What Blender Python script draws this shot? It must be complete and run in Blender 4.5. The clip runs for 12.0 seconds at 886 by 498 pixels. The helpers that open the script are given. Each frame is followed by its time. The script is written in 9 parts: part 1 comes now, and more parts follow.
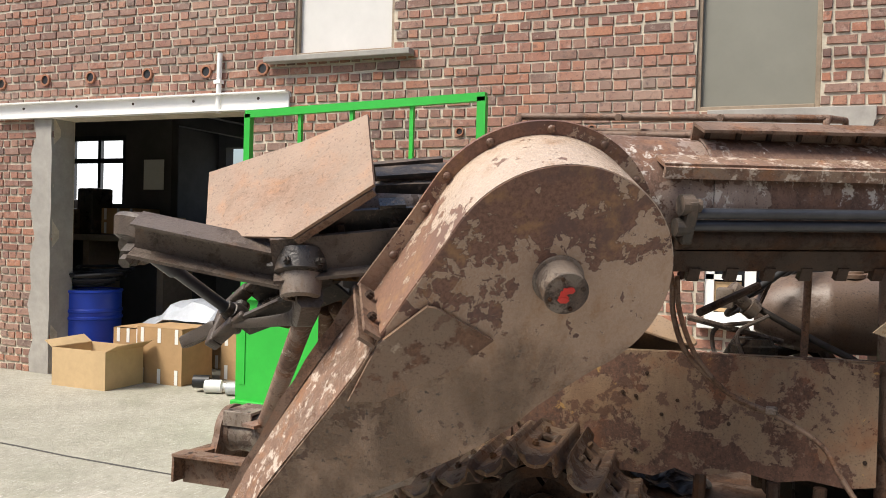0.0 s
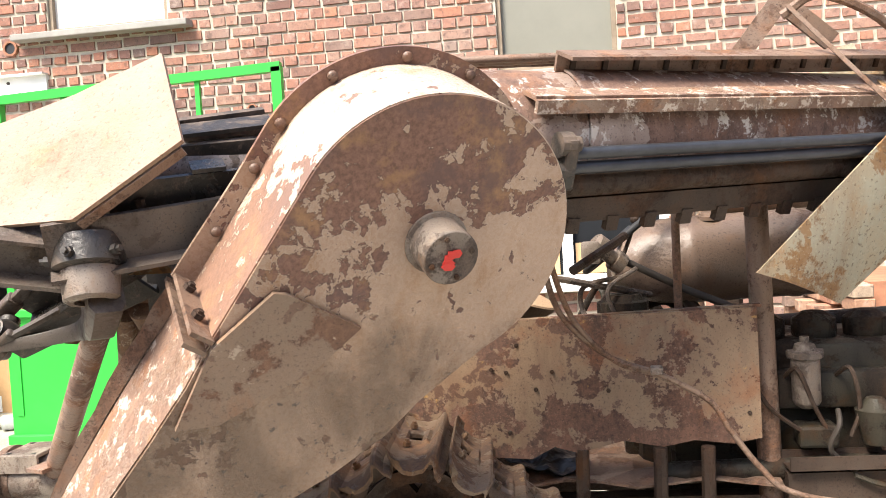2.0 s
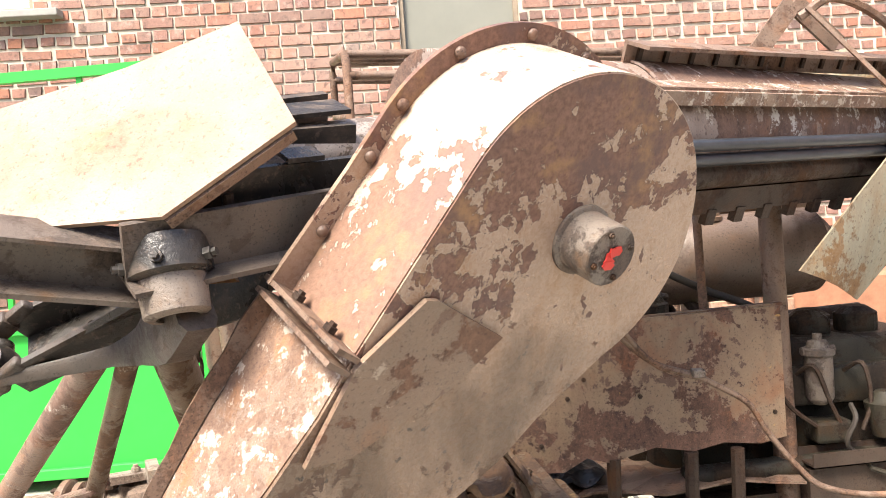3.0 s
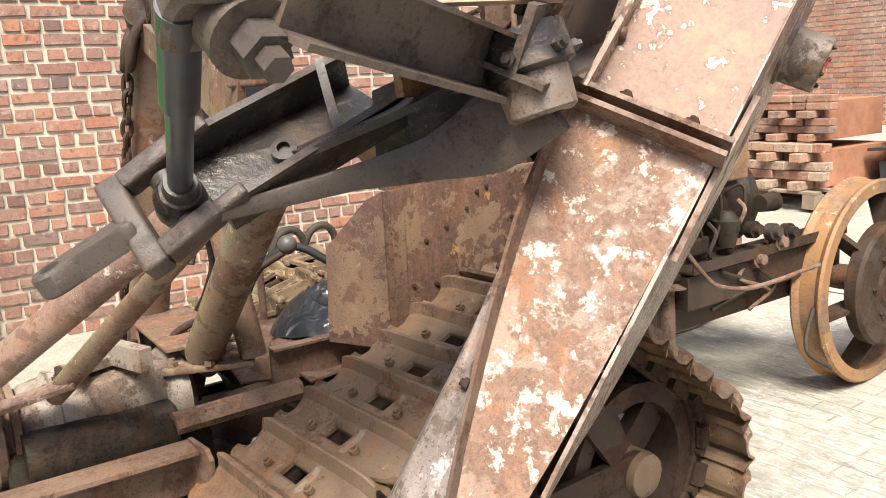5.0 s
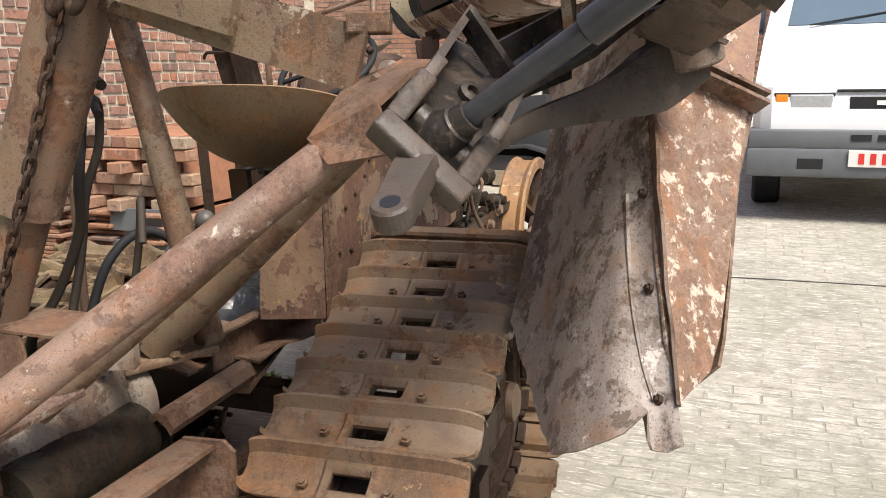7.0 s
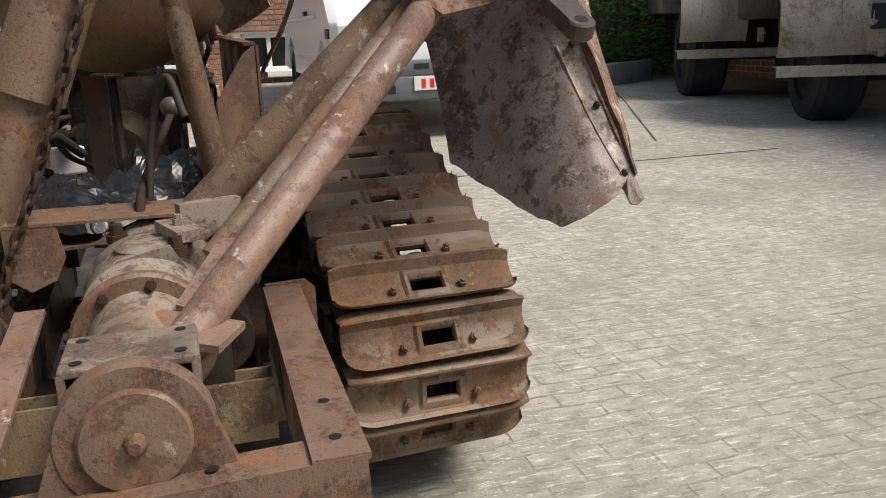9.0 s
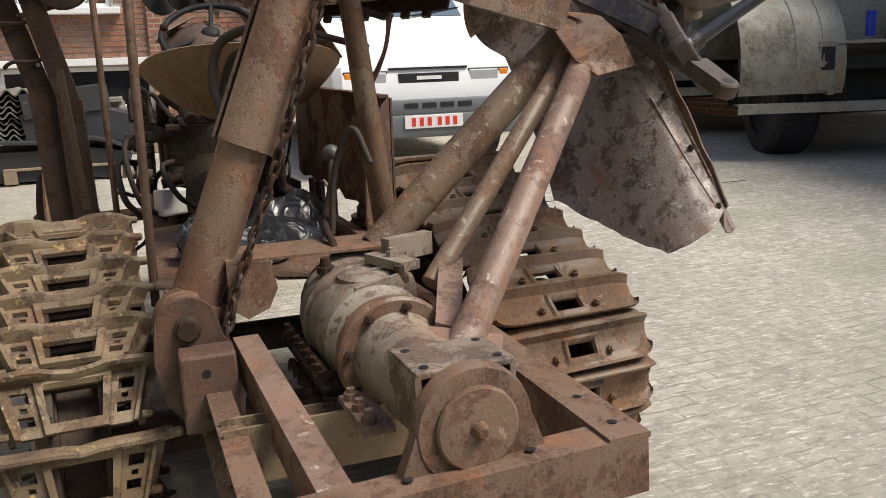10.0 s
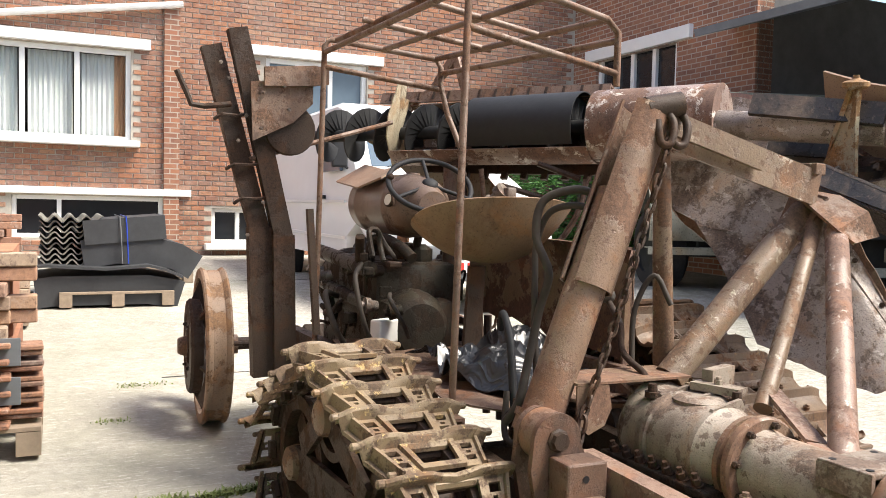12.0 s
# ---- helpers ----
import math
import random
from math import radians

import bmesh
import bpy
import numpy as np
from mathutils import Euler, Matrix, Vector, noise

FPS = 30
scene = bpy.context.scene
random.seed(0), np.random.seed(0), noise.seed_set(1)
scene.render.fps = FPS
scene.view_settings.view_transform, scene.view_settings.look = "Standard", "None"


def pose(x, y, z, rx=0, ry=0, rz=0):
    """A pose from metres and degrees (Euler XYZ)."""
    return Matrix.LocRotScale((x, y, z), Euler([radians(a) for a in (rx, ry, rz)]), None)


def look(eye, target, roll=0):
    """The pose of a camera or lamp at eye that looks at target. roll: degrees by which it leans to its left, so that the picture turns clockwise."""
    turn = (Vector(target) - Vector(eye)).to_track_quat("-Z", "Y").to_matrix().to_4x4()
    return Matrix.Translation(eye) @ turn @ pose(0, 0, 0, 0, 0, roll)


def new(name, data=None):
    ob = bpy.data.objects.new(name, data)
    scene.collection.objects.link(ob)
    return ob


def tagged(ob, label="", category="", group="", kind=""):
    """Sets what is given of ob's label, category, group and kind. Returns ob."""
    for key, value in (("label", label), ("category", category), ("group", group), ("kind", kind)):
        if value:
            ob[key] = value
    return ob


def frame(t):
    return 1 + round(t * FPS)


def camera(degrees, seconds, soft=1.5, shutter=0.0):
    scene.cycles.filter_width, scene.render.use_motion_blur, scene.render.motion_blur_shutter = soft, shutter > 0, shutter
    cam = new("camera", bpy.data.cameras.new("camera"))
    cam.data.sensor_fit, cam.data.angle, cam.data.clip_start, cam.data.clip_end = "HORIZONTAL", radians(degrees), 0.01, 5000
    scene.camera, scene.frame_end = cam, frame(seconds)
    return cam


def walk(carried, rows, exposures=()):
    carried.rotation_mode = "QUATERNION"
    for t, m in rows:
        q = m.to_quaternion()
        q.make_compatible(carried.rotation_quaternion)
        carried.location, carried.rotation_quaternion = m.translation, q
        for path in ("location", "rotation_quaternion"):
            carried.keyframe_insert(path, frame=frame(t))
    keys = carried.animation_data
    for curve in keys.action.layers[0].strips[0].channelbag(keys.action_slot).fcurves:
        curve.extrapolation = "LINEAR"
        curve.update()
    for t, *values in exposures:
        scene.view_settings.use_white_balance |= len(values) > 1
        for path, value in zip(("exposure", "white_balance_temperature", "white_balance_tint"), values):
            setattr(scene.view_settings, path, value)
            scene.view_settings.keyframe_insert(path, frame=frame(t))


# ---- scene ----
cam = camera(55.6, 12.0, soft=0.8)
# seconds, eye, target, roll
PATH = [
    (0, (0.032, -0.043, 1.395), (-0.731, 1.806, 1.36), 1.5),
    (0.5, (0.207, 0.091, 1.363), (-0.396, 1.997, 1.308), 1.7),
    (1, (0.217, 0.178, 1.361), (-0.332, 2.101, 1.334), -0.5),
    (1.5, (0.019, 0.196, 1.361), (-0.472, 2.135, 1.322), -6.7),
    (2, (-0.199, 0.291, 1.347), (-0.493, 2.268, 1.272), -3.4),
    (2.5, (-0.419, 0.405, 1.364), (-0.537, 2.4, 1.292), -3.2),
    (3, (-0.697, 0.427, 1.351), (-0.588, 2.422, 1.28), -3.9),
    (3.2, (-0.806, 0.439, 1.347), (-0.642, 2.427, 1.197), -2.4),
    (4.8, (-1.624, 0.723, 1.302), (-0.657, 2.437, 0.945), -1.3),
    (5, (-1.729, 0.781, 1.288), (-0.66, 2.426, 0.899), -3.1),
    (5.5, (-1.97, 0.91, 1.277), (-0.707, 2.409, 0.879), -1.0),
    (6, (-2.184, 1.039, 1.26), (-0.659, 2.235, 0.766), 1.2),
    (6.5, (-2.348, 1.232, 1.24), (-0.642, 2.152, 0.746), -1.8),
    (6.7, (-2.407, 1.337, 1.246), (-0.651, 2.171, 0.777), -1.6),
    (8.3, (-2.898, 2.238, 1.088), (-0.945, 2.126, 0.674), -1.9),
    (8.5, (-2.981, 2.3, 1.107), (-1.072, 2.062, 0.561), -2.9),
    (9, (-3.0, 2.578, 1.078), (-1.131, 2.078, 0.568), -2.0),
    (9.5, (-3.002, 2.837, 1.131), (-1.143, 2.267, 0.665), -2.4),
    (10, (-3.095, 3.148, 1.148), (-1.262, 2.48, 0.71), -2.0),
    (10.5, (-3.097, 3.441, 1.162), (-1.266, 2.73, 0.784), -2.6),
    (11, (-3.08, 3.725, 1.185), (-1.212, 3.075, 0.889), -1.3),
    (11.5, (-3.095, 3.989, 1.197), (-1.27, 3.205, 0.958), -1.6),
    (12, (-3.041, 4.177, 1.178), (-1.226, 3.342, 1.078), 1.3),
]
walk(cam, [(t, look(eye, target, roll)) for t, eye, target, roll in PATH],
     [(0.0, 0.8), (0.5, 1.1), (1.0, 1.45), (1.5, 1.72), (2.0, 1.82), (3.0, 1.95), (5.0, 1.5), (6.0, 1.65), (6.5, 1.25), (8.5, 0.75), (9.0, 0.45), (9.5, 0.3), (10.0, 0.5), (10.5, 0.68), (11.0, 1.0), (12.0, 1.5)])


# ---- world and sun ----
world = bpy.data.worlds.new("sky_world")
scene.world = world
world.use_nodes = True
wn, wl = world.node_tree.nodes, world.node_tree.links
sky = wn.new("ShaderNodeTexSky")
sky.sky_type, sky.sun_disc = "NISHITA", False
sky.sun_elevation, sky.sun_rotation = radians(55), radians(215)
sky.air_density, sky.dust_density = 1.0, 3.0
wl.new(sky.outputs[0], wn["Background"].inputs[0])
wn["Background"].inputs[1].default_value = 0.11
sun = new("sun", bpy.data.lights.new("sun", "SUN"))
sun.data.energy, sun.data.angle, sun.data.color = 3.0, radians(22), (1.0, 0.94, 0.83)
sun.matrix_world = look((-3.3, -4.7, 8.2), (0, 0, 0))


# ---- materials ----
def mat_base(name):
    m = bpy.data.materials.new(name)
    m.use_nodes = True
    t = m.node_tree
    b = t.nodes["Principled BSDF"]
    return m, t.nodes, t.links, b


def coords(n, l, obj=False, scale=(1, 1, 1)):
    tc = n.new("ShaderNodeTexCoord")
    if obj:
        out = tc.outputs["Object"]
    else:
        g = n.new("ShaderNodeNewGeometry")
        out = g.outputs["Position"]
    mp = n.new("ShaderNodeMapping")
    mp.inputs["Scale"].default_value = scale
    l.new(out, mp.inputs[0])
    return mp.outputs[0]


def noise_tex(n, l, vec, scale, detail=6, rough=0.6, dist=0.0):
    x = n.new("ShaderNodeTexNoise")
    x.inputs["Scale"].default_value, x.inputs["Detail"].default_value = scale, detail
    x.inputs["Roughness"].default_value, x.inputs["Distortion"].default_value = rough, dist
    l.new(vec, x.inputs["Vector"])
    return x.outputs[0]


def ramp(n, l, fac, stops):
    r = n.new("ShaderNodeValToRGB")
    e = r.color_ramp.elements
    while len(e) < len(stops):
        e.new(0.5)
    for k, (p, c) in enumerate(stops):
        e[k].position = p
        e[k].color = (*c, 1) if len(c) == 3 else c
    l.new(fac, r.inputs[0])
    return r.outputs[0]


def mix(n, l, fac, a, b, mode="MIX"):
    x = n.new("ShaderNodeMix")
    x.data_type, x.blend_type = "RGBA", mode
    for sock, val in ((x.inputs[0], fac), (x.inputs[6], a), (x.inputs[7], b)):
        if isinstance(val, (int, float)):
            sock.default_value = val
        elif isinstance(val, tuple):
            sock.default_value = (*val, 1)
        else:
            l.new(val, sock)
    return x.outputs[2]


def bump(n, l, b, height, strength=0.3, distance=0.01):
    x = n.new("ShaderNodeBump")
    x.inputs["Strength"].default_value, x.inputs["Distance"].default_value = strength, distance
    l.new(height, x.inputs["Height"])
    l.new(x.outputs[0], b.inputs["Normal"])


def plain(name, color, rough=0.5, metal=0.0, grain=0.25, scale=30.0, bumps=0.15):
    """A coat of one colour, mottled at two scales."""
    m, n, l, b = mat_base(name)
    v = coords(n, l)
    big = noise_tex(n, l, v, scale * 0.15, 4)
    fine = noise_tex(n, l, v, scale, 8, 0.7)
    f = n.new("ShaderNodeMath")
    f.operation = "MULTIPLY"
    l.new(big, f.inputs[0]), l.new(fine, f.inputs[1])
    lo = tuple(c * (1 - grain) for c in color)
    hi = tuple(min(1, c * (1 + grain)) for c in color)
    l.new(ramp(n, l, f.outputs[0], [(0.1, lo), (0.45, hi)]), b.inputs["Base Color"])
    b.inputs["Roughness"].default_value, b.inputs["Metallic"].default_value = rough, metal
    if bumps:
        bump(n, l, b, fine, bumps, 0.004)
    return m


def peeling(name, paint, rust, dark, amount=0.5, scale=7.0, rough=0.62, streak=0.35, edge=0.07, pale=None, line=0.15, spot=0.7, flake=0.0, at=0.60):
    """Old paint over rusty steel: soft patches, small flakes, fine pits, and rust that runs down."""
    m, n, l, b = mat_base(name)
    v = coords(n, l)
    vs = coords(n, l, scale=(1, 1, 0.22))
    big = noise_tex(n, l, v, scale, 9, 0.62, 0.3)
    blot = noise_tex(n, l, v, scale * 0.3, 3)
    pits = noise_tex(n, l, v, scale * 9, 6, 0.75)
    run = noise_tex(n, l, vs, scale * 2.2, 6, 0.65)
    s = n.new("ShaderNodeMath")
    s.operation = "MULTIPLY_ADD"
    l.new(blot, s.inputs[0])
    s.inputs[1].default_value = 0.7
    l.new(big, s.inputs[2])
    s2 = n.new("ShaderNodeMath")
    s2.operation = "MULTIPLY_ADD"
    l.new(pits, s2.inputs[0])
    s2.inputs[1].default_value = 0.3
    l.new(s.outputs[0], s2.inputs[2])
    t = 1.01 + (amount - 0.5) * 0.5
    mask = ramp(n, l, s2.outputs[0], [(max(0.0, min(t - edge, 0.98)), (1, 1, 1)), (min(1.0, t + edge), (0, 0, 0))])
    # the mask is one where paint has gone
    rustc = mix(n, l, ramp(n, l, pits, [(0.35, (0, 0, 0)), (0.65, (1, 1, 1))]), dark, rust)
    rustc = mix(n, l, ramp(n, l, run, [(0.45, (0, 0, 0)), (0.7, (0.6, 0.6, 0.6))]), rustc, tuple(min(1, c * 1.45) for c in rust))
    lo = tuple(c * 0.68 for c in paint)
    paintc = mix(n, l, ramp(n, l, blot, [(0.3, (0, 0, 0)), (0.7, (1, 1, 1))]), lo, paint)
    stain = ramp(n, l, run, [(0.5, (0, 0, 0)), (0.75, (streak,) * 3)])
    paintc = mix(n, l, stain, paintc, tuple(c * 0.85 for c in rust))
    soft = noise_tex(n, l, v, scale * 2.6, 6, 0.7)
    paintc = mix(n, l, ramp(n, l, soft, [(0.36, (0.6, 0.6, 0.6)), (0.60, (0, 0, 0))]), paintc, tuple(0.55 * a + 0.45 * c for a, c in zip(rust, paint)))
    col = mix(n, l, mask, paintc, rustc)
    # thin shadow of the flake edges, painted as a dark outline
    if line:
        flake_shadow = ramp(n, l, s2.outputs[0], [(max(0.0, t - edge * 1.8), (0, 0, 0)), (t - edge * 0.3, (line,) * 3), (t + edge * 0.5, (0, 0, 0))])
        col = mix(n, l, flake_shadow, col, tuple(c * 0.55 for c in dark))
    acc = noise_tex(n, l, v, scale * 0.83, 7, 0.66, 0.5)
    col = mix(n, l, ramp(n, l, acc, [(0.53, (0, 0, 0)), (0.68, (0.6,) * 3)]), col, (rust[0] * 1.4, rust[1] * 1.02, rust[2] * 0.6))
    soil = noise_tex(n, l, vs, scale * 0.47, 6, 0.62, 0.6)
    col = mix(n, l, ramp(n, l, soil, [(0.52, (0, 0, 0)), (0.70, (0.65,) * 3)]), col, tuple(c * 1.1 for c in dark))
    if flake:
        fl = noise_tex(n, l, v, scale * 2.1, 8, 0.6, 0.25)
        col = mix(n, l, ramp(n, l, fl, [(0.615 - flake, (0, 0, 0)), (0.63 - flake, (0.9,) * 3)]), col, tuple(0.5 * (a + c) for a, c in zip(dark, rust)))
    specks = noise_tex(n, l, v, scale * 22, 4, 0.65)
    col = mix(n, l, ramp(n, l, specks, [(0.57, (0, 0, 0)), (0.66, (spot,) * 3)]), col, tuple(c * 0.6 for c in dark))
    dust = noise_tex(n, l, v, scale * 34, 3, 0.6)
    col = mix(n, l, ramp(n, l, dust, [(0.58, (0, 0, 0)), (0.72, (0.3,) * 3)]), col, tuple(min(1.0, c * 1.35) for c in paint))
    if pale:
        pm = noise_tex(n, l, v, scale * 1.6, 10, 0.76, 0.15)
        col = mix(n, l, ramp(n, l, pm, [(at, (0, 0, 0)), (at + 0.03, (0.85,) * 3)]), col, pale)
    l.new(col, b.inputs["Base Color"])
    rr = ramp(n, l, mask, [(0.0, (rough,) * 3), (1.0, (0.85,) * 3)])
    l.new(rr, b.inputs["Roughness"])
    h = n.new("ShaderNodeMath")
    h.operation = "MULTIPLY_ADD"
    l.new(mask, h.inputs[0])
    h.inputs[1].default_value = -0.35
    l.new(pits, h.inputs[2])
    h2 = n.new("ShaderNodeMath")
    h2.operation = "MULTIPLY_ADD"
    l.new(specks, h2.inputs[0])
    h2.inputs[1].default_value = -0.5
    l.new(h.outputs[0], h2.inputs[2])
    bump(n, l, b, h2.outputs[0], 0.45, 0.004)
    return m


def greasy(name, color, dust):
    """Black grease with dry brown dust on it and worn shiny places."""
    m, n, l, b = mat_base(name)
    v = coords(n, l)
    big = noise_tex(n, l, v, 9, 7, 0.65, 0.4)
    fine = noise_tex(n, l, v, 70, 5, 0.7)
    col = mix(n, l, ramp(n, l, big, [(0.50, (0, 0, 0)), (0.68, (0.85,) * 3)]), color, dust)
    col = mix(n, l, ramp(n, l, fine, [(0.56, (0, 0, 0)), (0.70, (0.6,) * 3)]), col, tuple(c * 1.4 for c in dust))
    l.new(col, b.inputs["Base Color"])
    l.new(ramp(n, l, big, [(0.38, (0.24,) * 3), (0.64, (0.62,) * 3)]), b.inputs["Roughness"])
    b.inputs["Metallic"].default_value = 0.15
    bump(n, l, b, fine, 0.5, 0.004)
    return m


def casing_coat(name, o, u, w, strip=False):
    """Flaking coat of the round casing: bare rust over its crown and towards the leg, sound paint with crisp chips
    round the shaft, leg darkened for oil and for the shade on it.
    """
    m, n, l, b = mat_base(name)
    pos = coords(n, l)

    def calc(op, a, c, d=None):
        x = n.new("ShaderNodeMath")
        x.operation = op
        for k, val in enumerate((a, c) if d is None else (a, c, d)):
            if isinstance(val, (int, float)):
                x.inputs[k].default_value = val
            else:
                l.new(val, x.inputs[k])
        return x.outputs[0]

    def along(axis):
        x = n.new("ShaderNodeVectorMath")
        x.operation = "DOT_PRODUCT"
        x.inputs[1].default_value = axis
        l.new(pos, x.inputs[0])
        return calc("SUBTRACT", x.outputs["Value"], Vector(o).dot(axis))

    def step(val, lo, hi):
        x = n.new("ShaderNodeMapRange")
        x.interpolation_type = "SMOOTHSTEP"
        x.inputs["From Min"].default_value, x.inputs["From Max"].default_value = lo, hi
        l.new(val, x.inputs["Value"])
        return x.outputs["Result"]

    big = noise_tex(n, l, pos, 8.0, 8, 0.64, 0.3)
    mid = noise_tex(n, l, pos, 30, 8, 0.68, 0.3)
    fine = noise_tex(n, l, pos, 120, 6, 0.7)
    blot = noise_tex(n, l, pos, 2.6, 5, 0.6)
    wander = calc("MULTIPLY", calc("SUBTRACT", noise_tex(n, l, pos, 9.0, 6, 0.6), 0.5), 0.55)
    a, c = calc("ADD", along(u), wander), calc("SUBTRACT", along(w), wander)
    bias = calc("ADD", calc("MULTIPLY", step(c, 0.02, 0.18), 0.095), calc("MULTIPLY", calc("MULTIPLY", step(a, 0.04, -0.12), step(c, -0.16, 0.02)), 0.075))
    bias = calc("SUBTRACT", bias, calc("MULTIPLY", calc("MULTIPLY", step(a, 0.0, 0.14), step(c, 0.18, 0.02)), 0.035))
    bias = calc("SUBTRACT", bias, 0.022)
    # rim strip: rust only low down, so the sunlit crown stays pale
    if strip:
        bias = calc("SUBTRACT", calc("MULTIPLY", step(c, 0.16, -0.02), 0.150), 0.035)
    wear = calc("ADD", calc("MULTIPLY_ADD", mid, 0.56, calc("MULTIPLY", big, 0.44)), bias)
    gone = ramp(n, l, wear, [(0.538, (0, 0, 0)), (0.546, (1, 1, 1))])
    lip = ramp(n, l, wear, [(0.518, (0, 0, 0)), (0.534, (1, 1, 1)), (0.548, (0, 0, 0))])
    # narrow shadow painted just inside the edge of each chip
    shade = ramp(n, l, wear, [(0.546, (1, 1, 1)), (0.566, (0, 0, 0))])
    paint = mix(n, l, ramp(n, l, blot, [(0.35, (0, 0, 0)), (0.65, (1, 1, 1))]), (0.34, 0.232, 0.165), (0.42, 0.298, 0.218))
    # glare of sun and sky on the strip, put into a paler paint
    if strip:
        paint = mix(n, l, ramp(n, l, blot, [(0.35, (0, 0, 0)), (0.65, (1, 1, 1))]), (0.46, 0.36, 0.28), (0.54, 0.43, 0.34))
    paint = mix(n, l, ramp(n, l, fine, [(0.46, (0, 0, 0)), (0.68, (0.35,) * 3)]), paint, (0.25, 0.155, 0.10))
    paint = mix(n, l, ramp(n, l, noise_tex(n, l, coords(n, l, scale=(1, 1, 0.25)), 15, 6, 0.65), [(0.52, (0, 0, 0)), (0.66, (0.55,) * 3)]), paint, (0.27, 0.145, 0.07))
    rust = mix(n, l, ramp(n, l, fine, [(0.38, (0, 0, 0)), (0.62, (1, 1, 1))]), (0.125, 0.060, 0.040), (0.215, 0.110, 0.076))
    rust = mix(n, l, ramp(n, l, noise_tex(n, l, pos, 11, 6, 0.7), [(0.52, (0, 0, 0)), (0.64, (0.7,) * 3)]), rust, (0.31, 0.170, 0.075))
    rust = mix(n, l, ramp(n, l, noise_tex(n, l, pos, 8, 7, 0.66), [(0.52, (0, 0, 0)), (0.62, (0.8,) * 3)]), rust, (0.11, 0.060, 0.052))
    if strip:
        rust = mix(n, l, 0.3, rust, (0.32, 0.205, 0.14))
    col = mix(n, l, gone, paint, rust)
    col = mix(n, l, calc("MULTIPLY", lip, 0.35), col, (0.50, 0.40, 0.31))
    col = mix(n, l, calc("MULTIPLY", calc("MULTIPLY", shade, gone), 0.55), col, (0.055, 0.032, 0.026))
    # oil stain down the leg, deepened to paint in its shade as well
    stain = noise_tex(n, l, coords(n, l, scale=(1, 1, 0.3)), 6.5, 8, 0.62, 0.8)
    oil_and_shade = calc("MULTIPLY", ramp(n, l, stain, [(0.38, (0.25,) * 3), (0.54, (0.82,) * 3)]), step(c, -0.10, -0.27))
    col = mix(n, l, oil_and_shade, col, (0.100, 0.060, 0.036))
    pits = ramp(n, l, noise_tex(n, l, pos, 58, 4, 0.6), [(0.63, (0, 0, 0)), (0.665, (0.85,) * 3)])
    col = mix(n, l, calc("MULTIPLY", pits, step(c, -0.15, -0.32)), col, (0.03, 0.022, 0.018))
    l.new(col, b.inputs["Base Color"])
    l.new(ramp(n, l, calc("ADD", gone, calc("MULTIPLY", fine, 0.3)), [(0.0, (0.22,) * 3), (0.9, (0.55,) * 3)]), b.inputs["Roughness"])
    h = calc("MULTIPLY_ADD", gone, -0.7, calc("MULTIPLY_ADD", fine, 0.45, calc("MULTIPLY", blot, 1.5)))
    bump(n, l, b, h, 0.5, 0.005)
    return m


